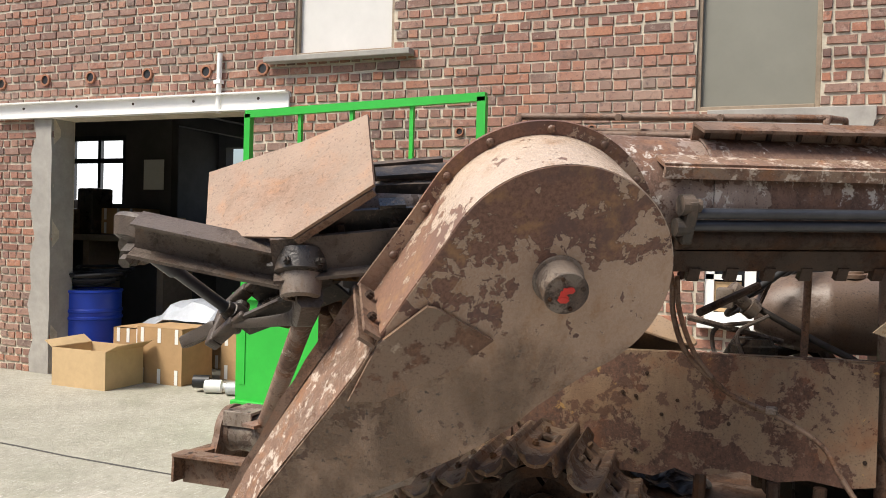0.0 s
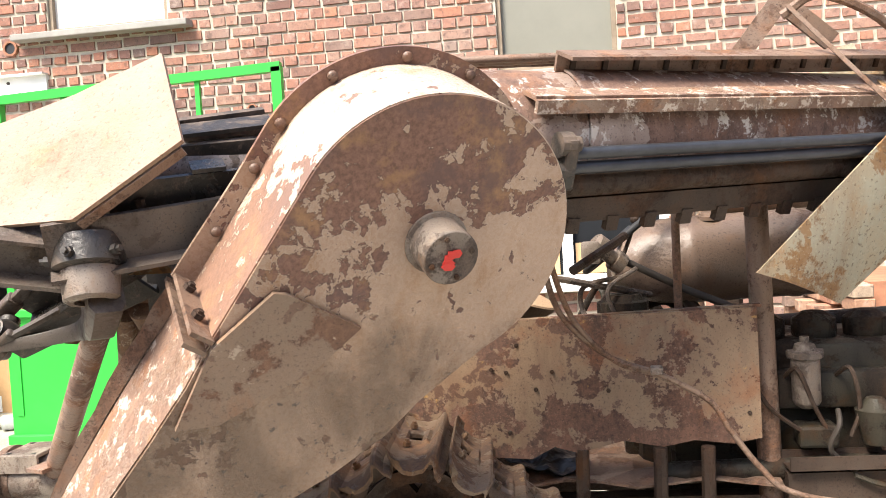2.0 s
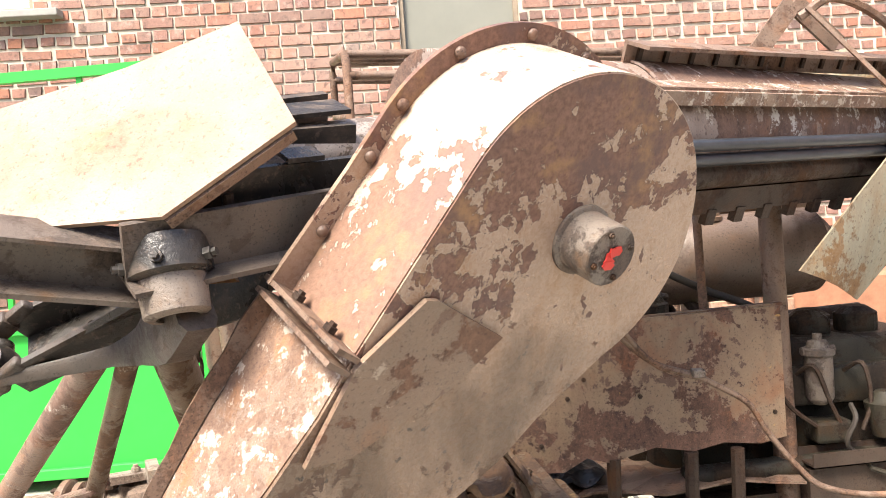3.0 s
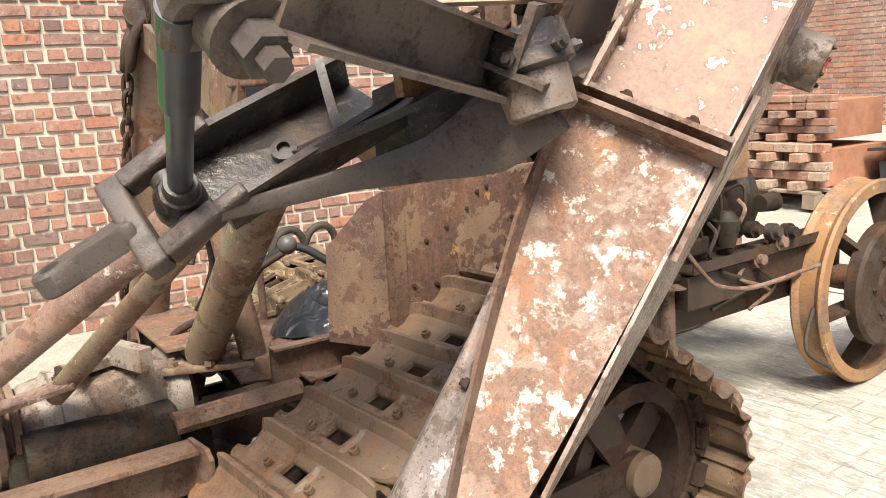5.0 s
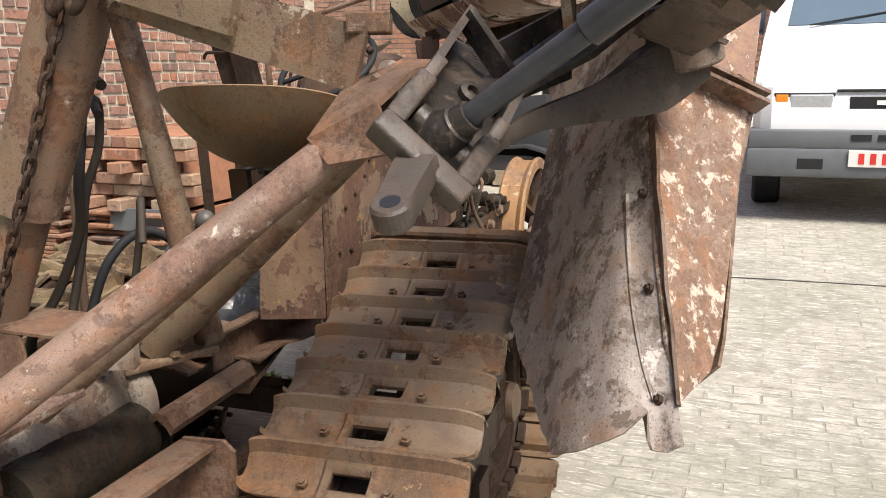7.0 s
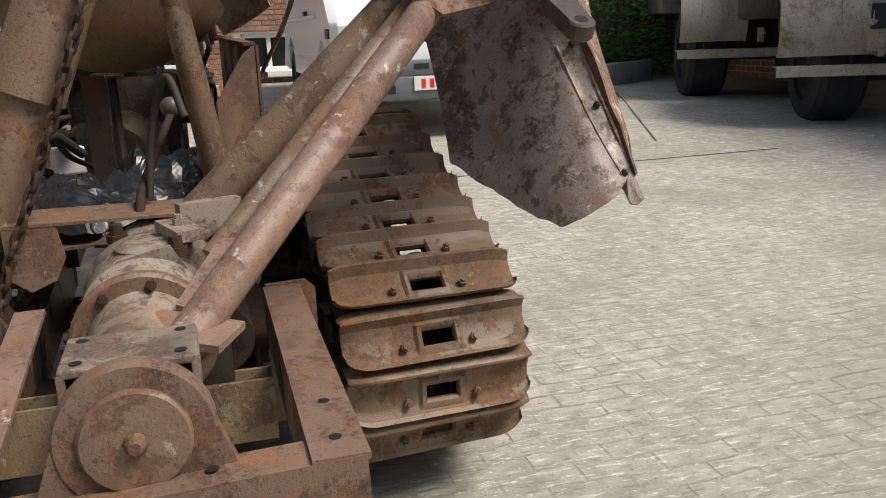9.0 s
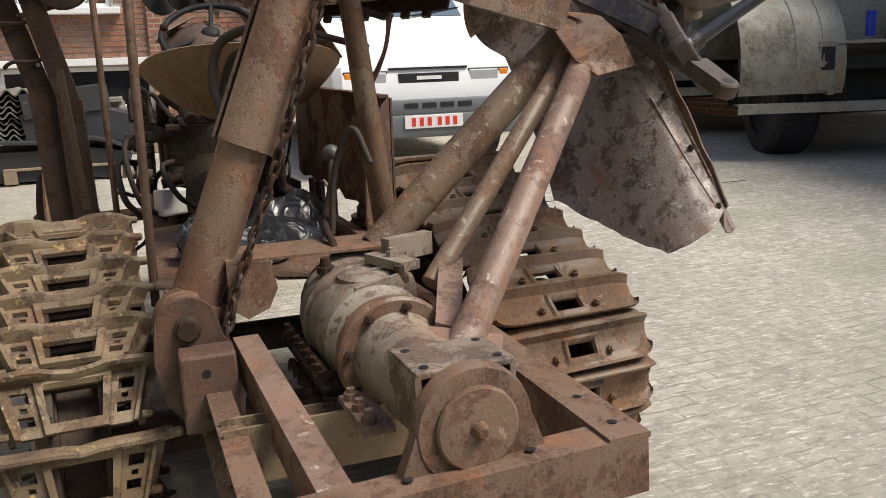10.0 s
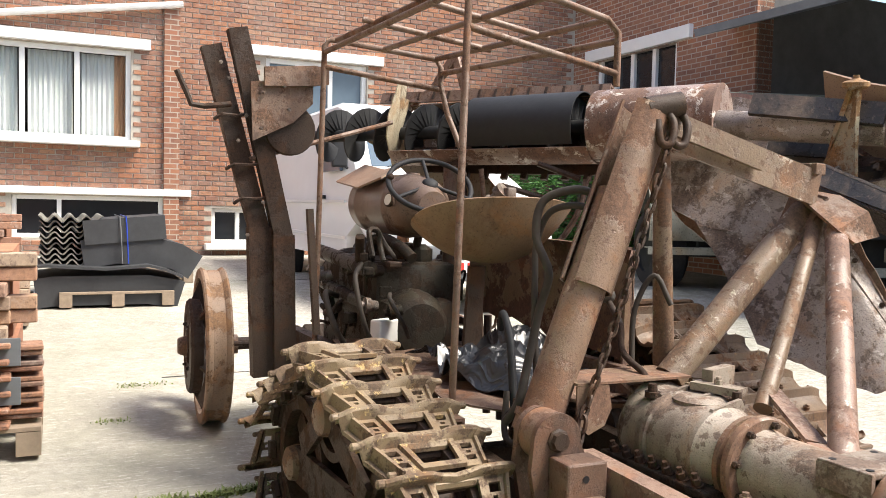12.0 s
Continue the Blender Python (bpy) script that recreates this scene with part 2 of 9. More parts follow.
M = {
    "casing": casing_coat("casing_paint", (-0.4186, 1.6893, 1.3069), (0.85279, 0.52226, 0.0), (0.20666, -0.33745, 0.91838)),
    "strip": peeling("strip_paint", (0.30, 0.205, 0.15), (0.24, 0.145, 0.10), (0.12, 0.07, 0.05), 0.5, 17.0, 0.26, edge=0.06, line=0.1, pale=(0.56, 0.47, 0.39), at=0.545, flake=0.03),
    "panel": peeling("panel_rust", (0.28, 0.19, 0.12), (0.165, 0.085, 0.056), (0.05, 0.028, 0.022), 0.74, 8.0, 0.34, streak=0.8, edge=0.04, line=0.0, pale=(0.42, 0.25, 0.085), at=0.63, flake=0.03, spot=0.6),
    "forged": peeling("forged_steel", (0.085, 0.069, 0.058), (0.076, 0.053, 0.040), (0.03, 0.023, 0.019), 0.45, 10.0, 0.45, edge=0.12, line=0.0),
    "oldsteel": peeling("old_oiled_steel", (0.135, 0.106, 0.085), (0.105, 0.072, 0.052), (0.035, 0.026, 0.021), 0.45, 10.0, 0.40, edge=0.10, line=0.0, flake=0.02),
    "tube": peeling("tube_paint", (0.225, 0.165, 0.112), (0.17, 0.098, 0.058), (0.075, 0.045, 0.03), 0.5, 10.0, 0.36, edge=0.07, line=0.0, pale=(0.42, 0.36, 0.28), at=0.60, flake=0.01),
    "pinktube": peeling("tube_primer", (0.27, 0.185, 0.142), (0.20, 0.118, 0.088), (0.09, 0.056, 0.042), 0.48, 11.0, 0.36, edge=0.07, line=0.0, pale=(0.50, 0.44, 0.375), at=0.60, flake=0.01),
    "rust": peeling("bare_rust", (0.22, 0.147, 0.105), (0.185, 0.100, 0.060), (0.05, 0.029, 0.020), 0.45, 10.0, 0.5, edge=0.07, line=0.0, flake=0.02),
    "darkrust": peeling("dark_rust", (0.060, 0.043, 0.033), (0.070, 0.040, 0.026), (0.022, 0.015, 0.012), 0.45, 9.0, 0.5),
    "grease": greasy("greasy_black_steel", (0.036, 0.031, 0.027), (0.15, 0.108, 0.080)),
    "silver": peeling("worn_grey_casting", (0.23, 0.185, 0.15), (0.12, 0.088, 0.068), (0.04, 0.03, 0.026), 0.5, 14.0, 0.42),
    "ochre": peeling("ochre_casting", (0.27, 0.20, 0.12), (0.16, 0.105, 0.062), (0.06, 0.04, 0.03), 0.5, 13.0, 0.5, edge=0.06, line=0.0, pale=(0.55, 0.40, 0.17), at=0.60),
    "shoe": peeling("shoe_rust", (0.205, 0.145, 0.095), (0.185, 0.105, 0.055), (0.075, 0.047, 0.033), 0.55, 10.0, 0.42, edge=0.06, line=0.0, pale=(0.40, 0.25, 0.105), at=0.62, spot=0.6),
    "gearbox": peeling("gearbox_paint", (0.35, 0.30, 0.245), (0.19, 0.13, 0.095), (0.055, 0.038, 0.030), 0.42, 11.0, 0.40, edge=0.06, line=0.0, spot=0.6, flake=0.02),
    "postpaint": peeling("post_paint", (0.24, 0.165, 0.115), (0.19, 0.105, 0.065), (0.085, 0.048, 0.034), 0.52, 8.0, 0.34, edge=0.06, line=0.0, pale=(0.42, 0.33, 0.25), at=0.62, spot=0.6, flake=0.02),
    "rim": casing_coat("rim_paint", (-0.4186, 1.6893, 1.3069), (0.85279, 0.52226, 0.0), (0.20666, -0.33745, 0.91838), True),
    "cream": peeling("cream_sheet", (0.335, 0.232, 0.162), (0.32, 0.20, 0.14), (0.20, 0.125, 0.085), 0.25, 6.0, 0.55, streak=0.25, edge=0.12, line=0.0),
    "creamplate": peeling("cream_plate", (0.62, 0.55, 0.40), (0.25, 0.17, 0.09), (0.10, 0.07, 0.05), 0.3, 7.0),
    "shield": peeling("shield_paint", (0.35, 0.335, 0.255), (0.29, 0.155, 0.055), (0.12, 0.07, 0.04), 0.52, 4.5, streak=0.9, edge=0.07, line=0.0, flake=0.02),
    "inner": peeling("soiled_sheet", (0.37, 0.315, 0.285), (0.20, 0.145, 0.11), (0.045, 0.034, 0.029), 0.44, 10.0, 0.34, streak=0.6, edge=0.07, line=0.0, pale=(0.52, 0.46, 0.43), spot=0.85, flake=0.035),
    "seat": peeling("seat_pan_rust", (0.25, 0.165, 0.095), (0.22, 0.135, 0.07), (0.12, 0.07, 0.04), 0.45, 6.0, edge=0.12, line=0.0),
    "wheel": peeling("wheel_rust", (0.30, 0.21, 0.15), (0.24, 0.13, 0.06), (0.11, 0.065, 0.04), 0.55, 6.0),
    "orange": peeling("orange_rim", (0.33, 0.175, 0.07), (0.24, 0.145, 0.085), (0.13, 0.075, 0.045), 0.5, 7.0, edge=0.1, line=0.0, pale=(0.46, 0.36, 0.24)),
    "quadrant": peeling("quadrant_rust", (0.17, 0.105, 0.075), (0.13, 0.066, 0.042), (0.045, 0.027, 0.020), 0.5, 9.0, 0.42, edge=0.07, line=0.0, flake=0.02),
    "tank": peeling("tank_brown", (0.165, 0.115, 0.088), (0.12, 0.078, 0.055), (0.06, 0.038, 0.029), 0.45, 7.0, 0.34, edge=0.1, line=0.0),
    "engine": peeling("oily_engine", (0.040, 0.036, 0.026), (0.045, 0.029, 0.019), (0.010, 0.008, 0.007), 0.5, 14.0, 0.42),
    "blackpipe": plain("black_trough", (0.016, 0.016, 0.017), 0.62, 0.1, 0.4, 18, 0.3),
    "chrome": plain("oiled_rod", (0.045, 0.048, 0.056), 0.30, 0.3, 0.4, 30, 0.1),
    "green": plain("green_enamel", (0.028, 0.42, 0.045), 0.42, 0.0, 0.12, 12, 0.05),
    "rubber": plain("black_rubber", (0.028, 0.028, 0.03), 0.62, 0.0, 0.4, 24, 0.2),
    "tarp": plain("black_plastic_sheet", (0.018, 0.019, 0.022), 0.24, 0.0, 0.3, 10, 0.1),
    "hose": plain("old_hose", (0.040, 0.030, 0.022), 0.75, 0.0, 0.5, 20, 0.4),
    "white": plain("white_paint", (0.80, 0.79, 0.76), 0.45, 0.0, 0.06, 8, 0.05),
    "vanwhite": plain("van_enamel", (0.82, 0.83, 0.83), 0.25, 0.0, 0.03, 3, 0.0),
    "greyplastic": plain("grey_bumper", (0.13, 0.14, 0.15), 0.55, 0.0, 0.15, 12, 0.1),
    "black": plain("black_trim", (0.016, 0.016, 0.017), 0.45, 0.0, 0.3, 20, 0.1),
    "red": plain("red_mark", (0.62, 0.035, 0.025), 0.55, 0.0, 0.2, 60, 0.1),
    "blue": plain("blue_drum", (0.012, 0.05, 0.42), 0.4, 0.0, 0.15, 9, 0.1),
    "card": plain("cardboard", (0.40, 0.25, 0.12), 0.8, 0.0, 0.15, 14, 0.1),
    "cardpale": plain("pale_cardboard", (0.52, 0.37, 0.20), 0.8, 0.0, 0.12, 14, 0.1),
    "plasticbag": plain("grey_plastic_bag", (0.42, 0.45, 0.50), 0.35, 0.0, 0.25, 12, 0.4),
    "wood": plain("pallet_wood", (0.27, 0.21, 0.15), 0.8, 0.0, 0.3, 18, 0.3),
    "tile": plain("clay_tile", (0.33, 0.15, 0.085), 0.8, 0.0, 0.35, 16, 0.4),
    "fibro": plain("fibre_cement", (0.17, 0.165, 0.14), 0.85, 0.0, 0.35, 14, 0.3),
    "slate": plain("dark_rubber_sheet", (0.035, 0.037, 0.04), 0.6, 0.0, 0.35, 8, 0.3),
    "stone": plain("rough_stone", (0.26, 0.25, 0.22), 0.85, 0.0, 0.4, 16, 0.6),
    "troughstone": plain("mossy_trough", (0.25, 0.23, 0.15), 0.85, 0.0, 0.35, 16, 0.6),
    "olive": peeling("olive_paint", (0.36, 0.355, 0.29), (0.22, 0.20, 0.155), (0.09, 0.085, 0.065), 0.3, 2.2, 0.5, edge=0.1, line=0.0),
    "mossolive": peeling("mossy_olive", (0.13, 0.135, 0.105), (0.09, 0.085, 0.065), (0.04, 0.038, 0.03), 0.4, 2.5, 0.6, edge=0.1, line=0.0),
    "drum": peeling("drum_paint", (0.36, 0.275, 0.23), (0.20, 0.115, 0.082), (0.085, 0.05, 0.037), 0.55, 8.0, 0.3, edge=0.04, line=0.1, pale=(0.62, 0.57, 0.51), at=0.57, flake=0.02),
    "darkolive": plain("dark_chassis", (0.028, 0.028, 0.024), 0.7, 0.0, 0.4, 8, 0.2),
    "leafA": plain("box_leaf", (0.055, 0.16, 0.022), 0.55, 0.0, 0.4, 9, 0.0),
    "grass": plain("grass_blade", (0.17, 0.21, 0.06), 0.6, 0.0, 0.4, 9, 0.0),
    "bark": plain("bark", (0.10, 0.075, 0.05), 0.85, 0.0, 0.3, 30, 0.3),
    # indoor shade put into a dark plaster colour; slab joints use it too
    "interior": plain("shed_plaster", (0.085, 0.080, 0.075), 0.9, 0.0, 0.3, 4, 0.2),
    "plaster": plain("cement_render", (0.33, 0.31, 0.28), 0.9, 0.0, 0.25, 9, 0.5),
    "curtain": plain("net_curtain", (0.66, 0.67, 0.66), 0.8, 0.0, 0.1, 20, 0.1),
    "drape": plain("orange_drape", (0.42, 0.22, 0.12), 0.8, 0.0, 0.15, 20, 0.1),
    "chip": plain("chipboard", (0.50, 0.34, 0.18), 0.8, 0.0, 0.2, 25, 0.1),
    "frost": plain("frosted_sheet", (0.19, 0.185, 0.15), 0.55, 0.0, 0.12, 2, 0.05),
    "frostpale": plain("pale_frosted_sheet", (0.60, 0.58, 0.55), 0.55, 0.0, 0.1, 3, 0.05),
    "roofslate": plain("grey_roofing", (0.14, 0.15, 0.165), 0.7, 0.0, 0.25, 6, 0.2),
    "lamp": plain("headlamp_lens", (0.55, 0.57, 0.58), 0.1, 0.3, 0.2, 40, 0.1),
    "amber": plain("amber_lens", (0.75, 0.25, 0.03), 0.25, 0.0, 0.1, 30, 0.0),
    "plate": plain("number_plate", (0.75, 0.72, 0.70), 0.5, 0.0, 0.03, 10, 0.0),
    "dial": plain("dial_face", (0.75, 0.74, 0.68), 0.4, 0.0, 0.05, 40, 0.0),
    "knob": plain("bakelite_knob", (0.10, 0.09, 0.08), 0.45, 0.0, 0.3, 40, 0.1),
    "paper": plain("paper_note", (0.7, 0.7, 0.66), 0.8, 0.0, 0.06, 20, 0.0),
    "yellow": plain("yellow_sticker", (0.80, 0.55, 0.03), 0.6, 0.0, 0.1, 20, 0.0),
}


def glass_mat(name, tint, rough=0.05):
    m, n, l, b = mat_base(name)
    b.inputs["Base Color"].default_value = (*tint, 1)
    b.inputs["Roughness"].default_value = rough
    b.inputs["Transmission Weight"].default_value = 1.0
    b.inputs["IOR"].default_value = 1.1
    return m


def creased_plastic():
    m, n, l, b = mat_base("creased_black_plastic")
    v = coords(n, l)
    a = noise_tex(n, l, v, 9, 3, 0.45, 0.8)
    c = ramp(n, l, a, [(0.42, (0, 0, 0)), (0.5, (1, 1, 1)), (0.58, (0, 0, 0))])
    d = noise_tex(n, l, v, 40, 4, 0.6)
    l.new(ramp(n, l, d, [(0.35, (0.012, 0.013, 0.015)), (0.62, (0.024, 0.025, 0.028)), (0.85, (0.07, 0.066, 0.06))]), b.inputs["Base Color"])
    b.inputs["Roughness"].default_value = 0.30
    bump(n, l, b, c, 0.4, 0.008)
    return m


for key in ("engine", "darkrust", "darkolive", "rubber"):
    M[key].node_tree.nodes["Principled BSDF"].inputs["Specular IOR Level"].default_value = 0.2
M["tarp"] = creased_plastic()
M["glass"] = glass_mat("window_glass", (0.85, 0.88, 0.88))
M["darkglass"] = plain("dark_pane", (0.02, 0.022, 0.025), 0.08, 0.0, 0.2, 3, 0.0)
M["windscreen"] = plain("windscreen_pane", (0.10, 0.14, 0.18), 0.05, 0.0, 0.2, 1, 0.0)
daylight, dn_, dl_, db_ = mat_base("daylight_pane")
db_.inputs["Emission Color"].default_value = (0.95, 0.98, 1.0, 1)
db_.inputs["Emission Strength"].default_value = 1.3
M["daylight"] = daylight


def brick_piece_mat(name, cols, pits=0.5):
    """Fired clay, each brick its own shade."""
    m, n, l, b = mat_base(name)
    v = coords(n, l)
    oi = n.new("ShaderNodeObjectInfo")
    g = n.new("ShaderNodeNewGeometry")
    add = n.new("ShaderNodeMath")
    add.operation = "ADD"
    l.new(oi.outputs["Random"], add.inputs[0]), l.new(g.outputs["Random Per Island"], add.inputs[1])
    fr = n.new("ShaderNodeMath")
    fr.operation = "FRACT"
    l.new(add.outputs[0], fr.inputs[0])
    base = ramp(n, l, fr.outputs[0], [(k / (len(cols) - 1), c) for k, c in enumerate(cols)])
    fine = noise_tex(n, l, v, 60, 8, 0.75)
    big = noise_tex(n, l, v, 1.3, 4)
    col = mix(n, l, ramp(n, l, fine, [(0.35, (0, 0, 0)), (0.7, (0.55, 0.55, 0.55))]), base, (0.10, 0.065, 0.055))
    col = mix(n, l, ramp(n, l, big, [(0.45, (0, 0, 0)), (0.70, (0.5, 0.5, 0.5))]), col, (0.36, 0.27, 0.215))
    eff = noise_tex(n, l, v, 14, 5, 0.7)
    col = mix(n, l, ramp(n, l, eff, [(0.55, (0, 0, 0)), (0.70, (0.5, 0.5, 0.5))]), col, (0.50, 0.405, 0.345))
    soot = noise_tex(n, l, v, 23, 6, 0.7, 0.4)
    col = mix(n, l, ramp(n, l, soot, [(0.53, (0, 0, 0)), (0.66, (0.75,) * 3)]), col, (0.085, 0.055, 0.047))
    l.new(col, b.inputs["Base Color"])
    b.inputs["Roughness"].default_value = 0.9
    bump(n, l, b, fine, pits, 0.006)
    return m


BRICKS = [(0.17, 0.088, 0.07), (0.37, 0.16, 0.105), (0.30, 0.175, 0.135), (0.43, 0.175, 0.10), (0.15, 0.098, 0.085), (0.37, 0.20, 0.14), (0.28, 0.145, 0.115), (0.45, 0.20, 0.115)]
M["brick"] = brick_piece_mat("old_red_brick", BRICKS)
M["housebrick"] = brick_piece_mat("house_front_brick", [(0.36, 0.155, 0.085), (0.27, 0.125, 0.08), (0.45, 0.20, 0.10), (0.39, 0.16, 0.08), (0.30, 0.16, 0.11), (0.48, 0.24, 0.125)])
M["housemortar"] = plain("house_mortar", (0.42, 0.38, 0.32), 0.95, 0.0, 0.3, 12, 0.4)
M["mortar"] = plain("lime_mortar", (0.50, 0.445, 0.35), 0.95, 0.0, 0.35, 18, 0.6)
M["stackbrick"] = brick_piece_mat("salvaged_brick", [(0.36, 0.16, 0.09), (0.46, 0.30, 0.19), (0.30, 0.15, 0.10), (0.48, 0.37, 0.26), (0.24, 0.16, 0.12)])
M["stacktile"] = brick_piece_mat("salvaged_tile", [(0.26, 0.12, 0.075), (0.40, 0.19, 0.10), (0.30, 0.17, 0.11), (0.16, 0.11, 0.09)])


def house_brick():
    m, n, l, b = mat_base("house_brick")
    g = n.new("ShaderNodeNewGeometry")
    sep = n.new("ShaderNodeSeparateXYZ")
    l.new(g.outputs["Position"], sep.inputs[0])
    nrm = n.new("ShaderNodeSeparateXYZ")
    l.new(g.outputs["True Normal"], nrm.inputs[0])
    ab = n.new("ShaderNodeMath")
    ab.operation = "ABSOLUTE"
    l.new(nrm.outputs[0], ab.inputs[0])
    gt = n.new("ShaderNodeMath")
    gt.operation = "GREATER_THAN"
    gt.inputs[1].default_value = 0.5
    l.new(ab.outputs[0], gt.inputs[0])
    along = n.new("ShaderNodeMix")
    l.new(gt.outputs[0], along.inputs[0]), l.new(sep.outputs[0], along.inputs[2]), l.new(sep.outputs[1], along.inputs[3])
    cmb = n.new("ShaderNodeCombineXYZ")
    l.new(along.outputs[0], cmb.inputs[0]), l.new(sep.outputs[2], cmb.inputs[1])
    br = n.new("ShaderNodeTexBrick")
    br.inputs["Scale"].default_value = 1.0
    br.inputs["Brick Width"].default_value, br.inputs["Row Height"].default_value = 0.205, 0.075
    br.inputs["Mortar Size"].default_value, br.inputs["Mortar Smooth"].default_value = 0.009, 0.3
    br.inputs["Color1"].default_value, br.inputs["Color2"].default_value = (0.33, 0.135, 0.075, 1), (0.20, 0.09, 0.06, 1)
    br.inputs["Mortar"].default_value = (0.40, 0.36, 0.30, 1)
    br.offset, br.squash = 0.5, 1.0
    l.new(cmb.outputs[0], br.inputs["Vector"])
    nz = noise_tex(n, l, g.outputs["Position"], 9, 6, 0.7)
    big = noise_tex(n, l, g.outputs["Position"], 0.7, 3)
    col = mix(n, l, ramp(n, l, nz, [(0.4, (0, 0, 0)), (0.7, (0.5, 0.5, 0.5))]), br.outputs[0], (0.37, 0.20, 0.12))
    col = mix(n, l, ramp(n, l, big, [(0.45, (0, 0, 0)), (0.75, (0.35, 0.35, 0.35))]), col, (0.16, 0.09, 0.07))
    l.new(col, b.inputs["Base Color"])
    b.inputs["Roughness"].default_value = 0.9
    bump(n, l, b, br.outputs["Fac"], -0.6, 0.01)
    return m


M["house"] = house_brick()


def concrete():
    """Yard concrete with rows of worn block-like marks, stains and pale flecks."""
    m, n, l, b = mat_base("yard_concrete")
    g = n.new("ShaderNodeNewGeometry")
    pos = g.outputs["Position"]
    warp = n.new("ShaderNodeTexNoise")
    warp.inputs["Scale"].default_value, warp.inputs["Detail"].default_value = 4.0, 5
    l.new(pos, warp.inputs["Vector"])
    sep = n.new("ShaderNodeSeparateXYZ")
    l.new(pos, sep.inputs[0])
    sw = n.new("ShaderNodeSeparateColor")
    l.new(warp.outputs["Color"], sw.inputs[0])
    ax = n.new("ShaderNodeMath")
    ax.operation = "MULTIPLY_ADD"
    l.new(sw.outputs[0], ax.inputs[0])
    ax.inputs[1].default_value = 0.075
    l.new(sep.outputs[0], ax.inputs[2])
    cmb = n.new("ShaderNodeCombineXYZ")
    l.new(sep.outputs[1], cmb.inputs[0]), l.new(ax.outputs[0], cmb.inputs[1])
    br = n.new("ShaderNodeTexBrick")
    br.inputs["Scale"].default_value = 1.0
    br.inputs["Brick Width"].default_value, br.inputs["Row Height"].default_value = 0.21, 0.080
    br.inputs["Mortar Size"].default_value, br.inputs["Mortar Smooth"].default_value = 0.006, 0.4
    br.inputs["Color1"].default_value, br.inputs["Color2"].default_value = (0.0, 0.0, 0.0, 1), (1, 1, 1, 1)
    br.inputs["Mortar"].default_value = (0.5, 0.5, 0.5, 1)
    l.new(cmb.outputs[0], br.inputs["Vector"])
    fine = noise_tex(n, l, pos, 70, 8, 0.75)
    mid = noise_tex(n, l, pos, 17, 6, 0.7)
    blot = noise_tex(n, l, pos, 2.1, 7, 0.65)
    wide = noise_tex(n, l, pos, 0.45, 4)
    col = ramp(n, l, blot, [(0.3, (0.29, 0.27, 0.225)), (0.5, (0.43, 0.40, 0.345)), (0.72, (0.57, 0.53, 0.465))])
    col = mix(n, l, ramp(n, l, mid, [(0.38, (0.6, 0.6, 0.6)), (0.52, (0, 0, 0))]), col, (0.25, 0.235, 0.20))
    worn = ramp(n, l, blot, [(0.42, (0.08, 0.08, 0.08)), (0.60, (0.62, 0.62, 0.62))])
    jm = n.new("ShaderNodeMath")
    jm.operation = "MULTIPLY"
    mr = n.new("ShaderNodeMapRange")
    mr.inputs["From Min"].default_value, mr.inputs["From Max"].default_value = 2.9, 3.15
    mr.inputs["To Min"].default_value, mr.inputs["To Max"].default_value = 1.0, 0.12
    l.new(sep.outputs[1], mr.inputs["Value"])
    jq = n.new("ShaderNodeMath")
    jq.operation = "MULTIPLY"
    l.new(br.outputs["Fac"], jq.inputs[0]), l.new(mr.outputs["Result"], jq.inputs[1])
    brk = n.new("ShaderNodeMath")
    brk.operation = "MULTIPLY"
    l.new(worn, brk.inputs[0]), l.new(ramp(n, l, mid, [(0.38, (0.06, 0.06, 0.06)), (0.52, (0.9, 0.9, 0.9))]), brk.inputs[1])
    l.new(jq.outputs[0], jm.inputs[0]), l.new(brk.outputs[0], jm.inputs[1])
    col = mix(n, l, jm.outputs[0], col, (0.18, 0.165, 0.13))
    col = mix(n, l, ramp(n, l, mid, [(0.60, (0, 0, 0)), (0.68, (0.6, 0.6, 0.6))]), col, (0.58, 0.55, 0.49))
    st = n.new("ShaderNodeVectorMath")
    st.operation = "MULTIPLY"
    st.inputs[1].default_value = (1.0, 0.16, 1.0)
    l.new(pos, st.inputs[0])
    dash = noise_tex(n, l, st.outputs[0], 46, 5, 0.6)
    for stops, tone in (([(0.595, (0, 0, 0)), (0.65, (0.7, 0.7, 0.7))], (0.62, 0.59, 0.53)), ([(0.36, (0.7, 0.7, 0.7)), (0.42, (0, 0, 0))], (0.22, 0.205, 0.17))):
        dm = n.new("ShaderNodeMath")
        dm.operation = "MULTIPLY"
        l.new(ramp(n, l, dash, stops), dm.inputs[0]), l.new(mr.outputs["Result"], dm.inputs[1])
        col = mix(n, l, dm.outputs[0], col, tone)
    col = mix(n, l, ramp(n, l, fine, [(0.55, (0, 0, 0)), (0.72, (0.5, 0.5, 0.5))]), col, (0.56, 0.53, 0.48))
    col = mix(n, l, ramp(n, l, wide, [(0.45, (0, 0, 0)), (0.7, (0.35, 0.35, 0.35))]), col, (0.27, 0.27, 0.22))
    st2 = n.new("ShaderNodeVectorMath")
    st2.operation = "MULTIPLY"
    st2.inputs[1].default_value = (1.0, 0.22, 1.0)
    l.new(pos, st2.inputs[0])
    fleck = noise_tex(n, l, st2.outputs[0], 62, 7, 0.72)
    col = mix(n, l, ramp(n, l, fleck, [(0.565, (0, 0, 0)), (0.61, (0.85, 0.85, 0.85))]), col, (0.72, 0.685, 0.62))
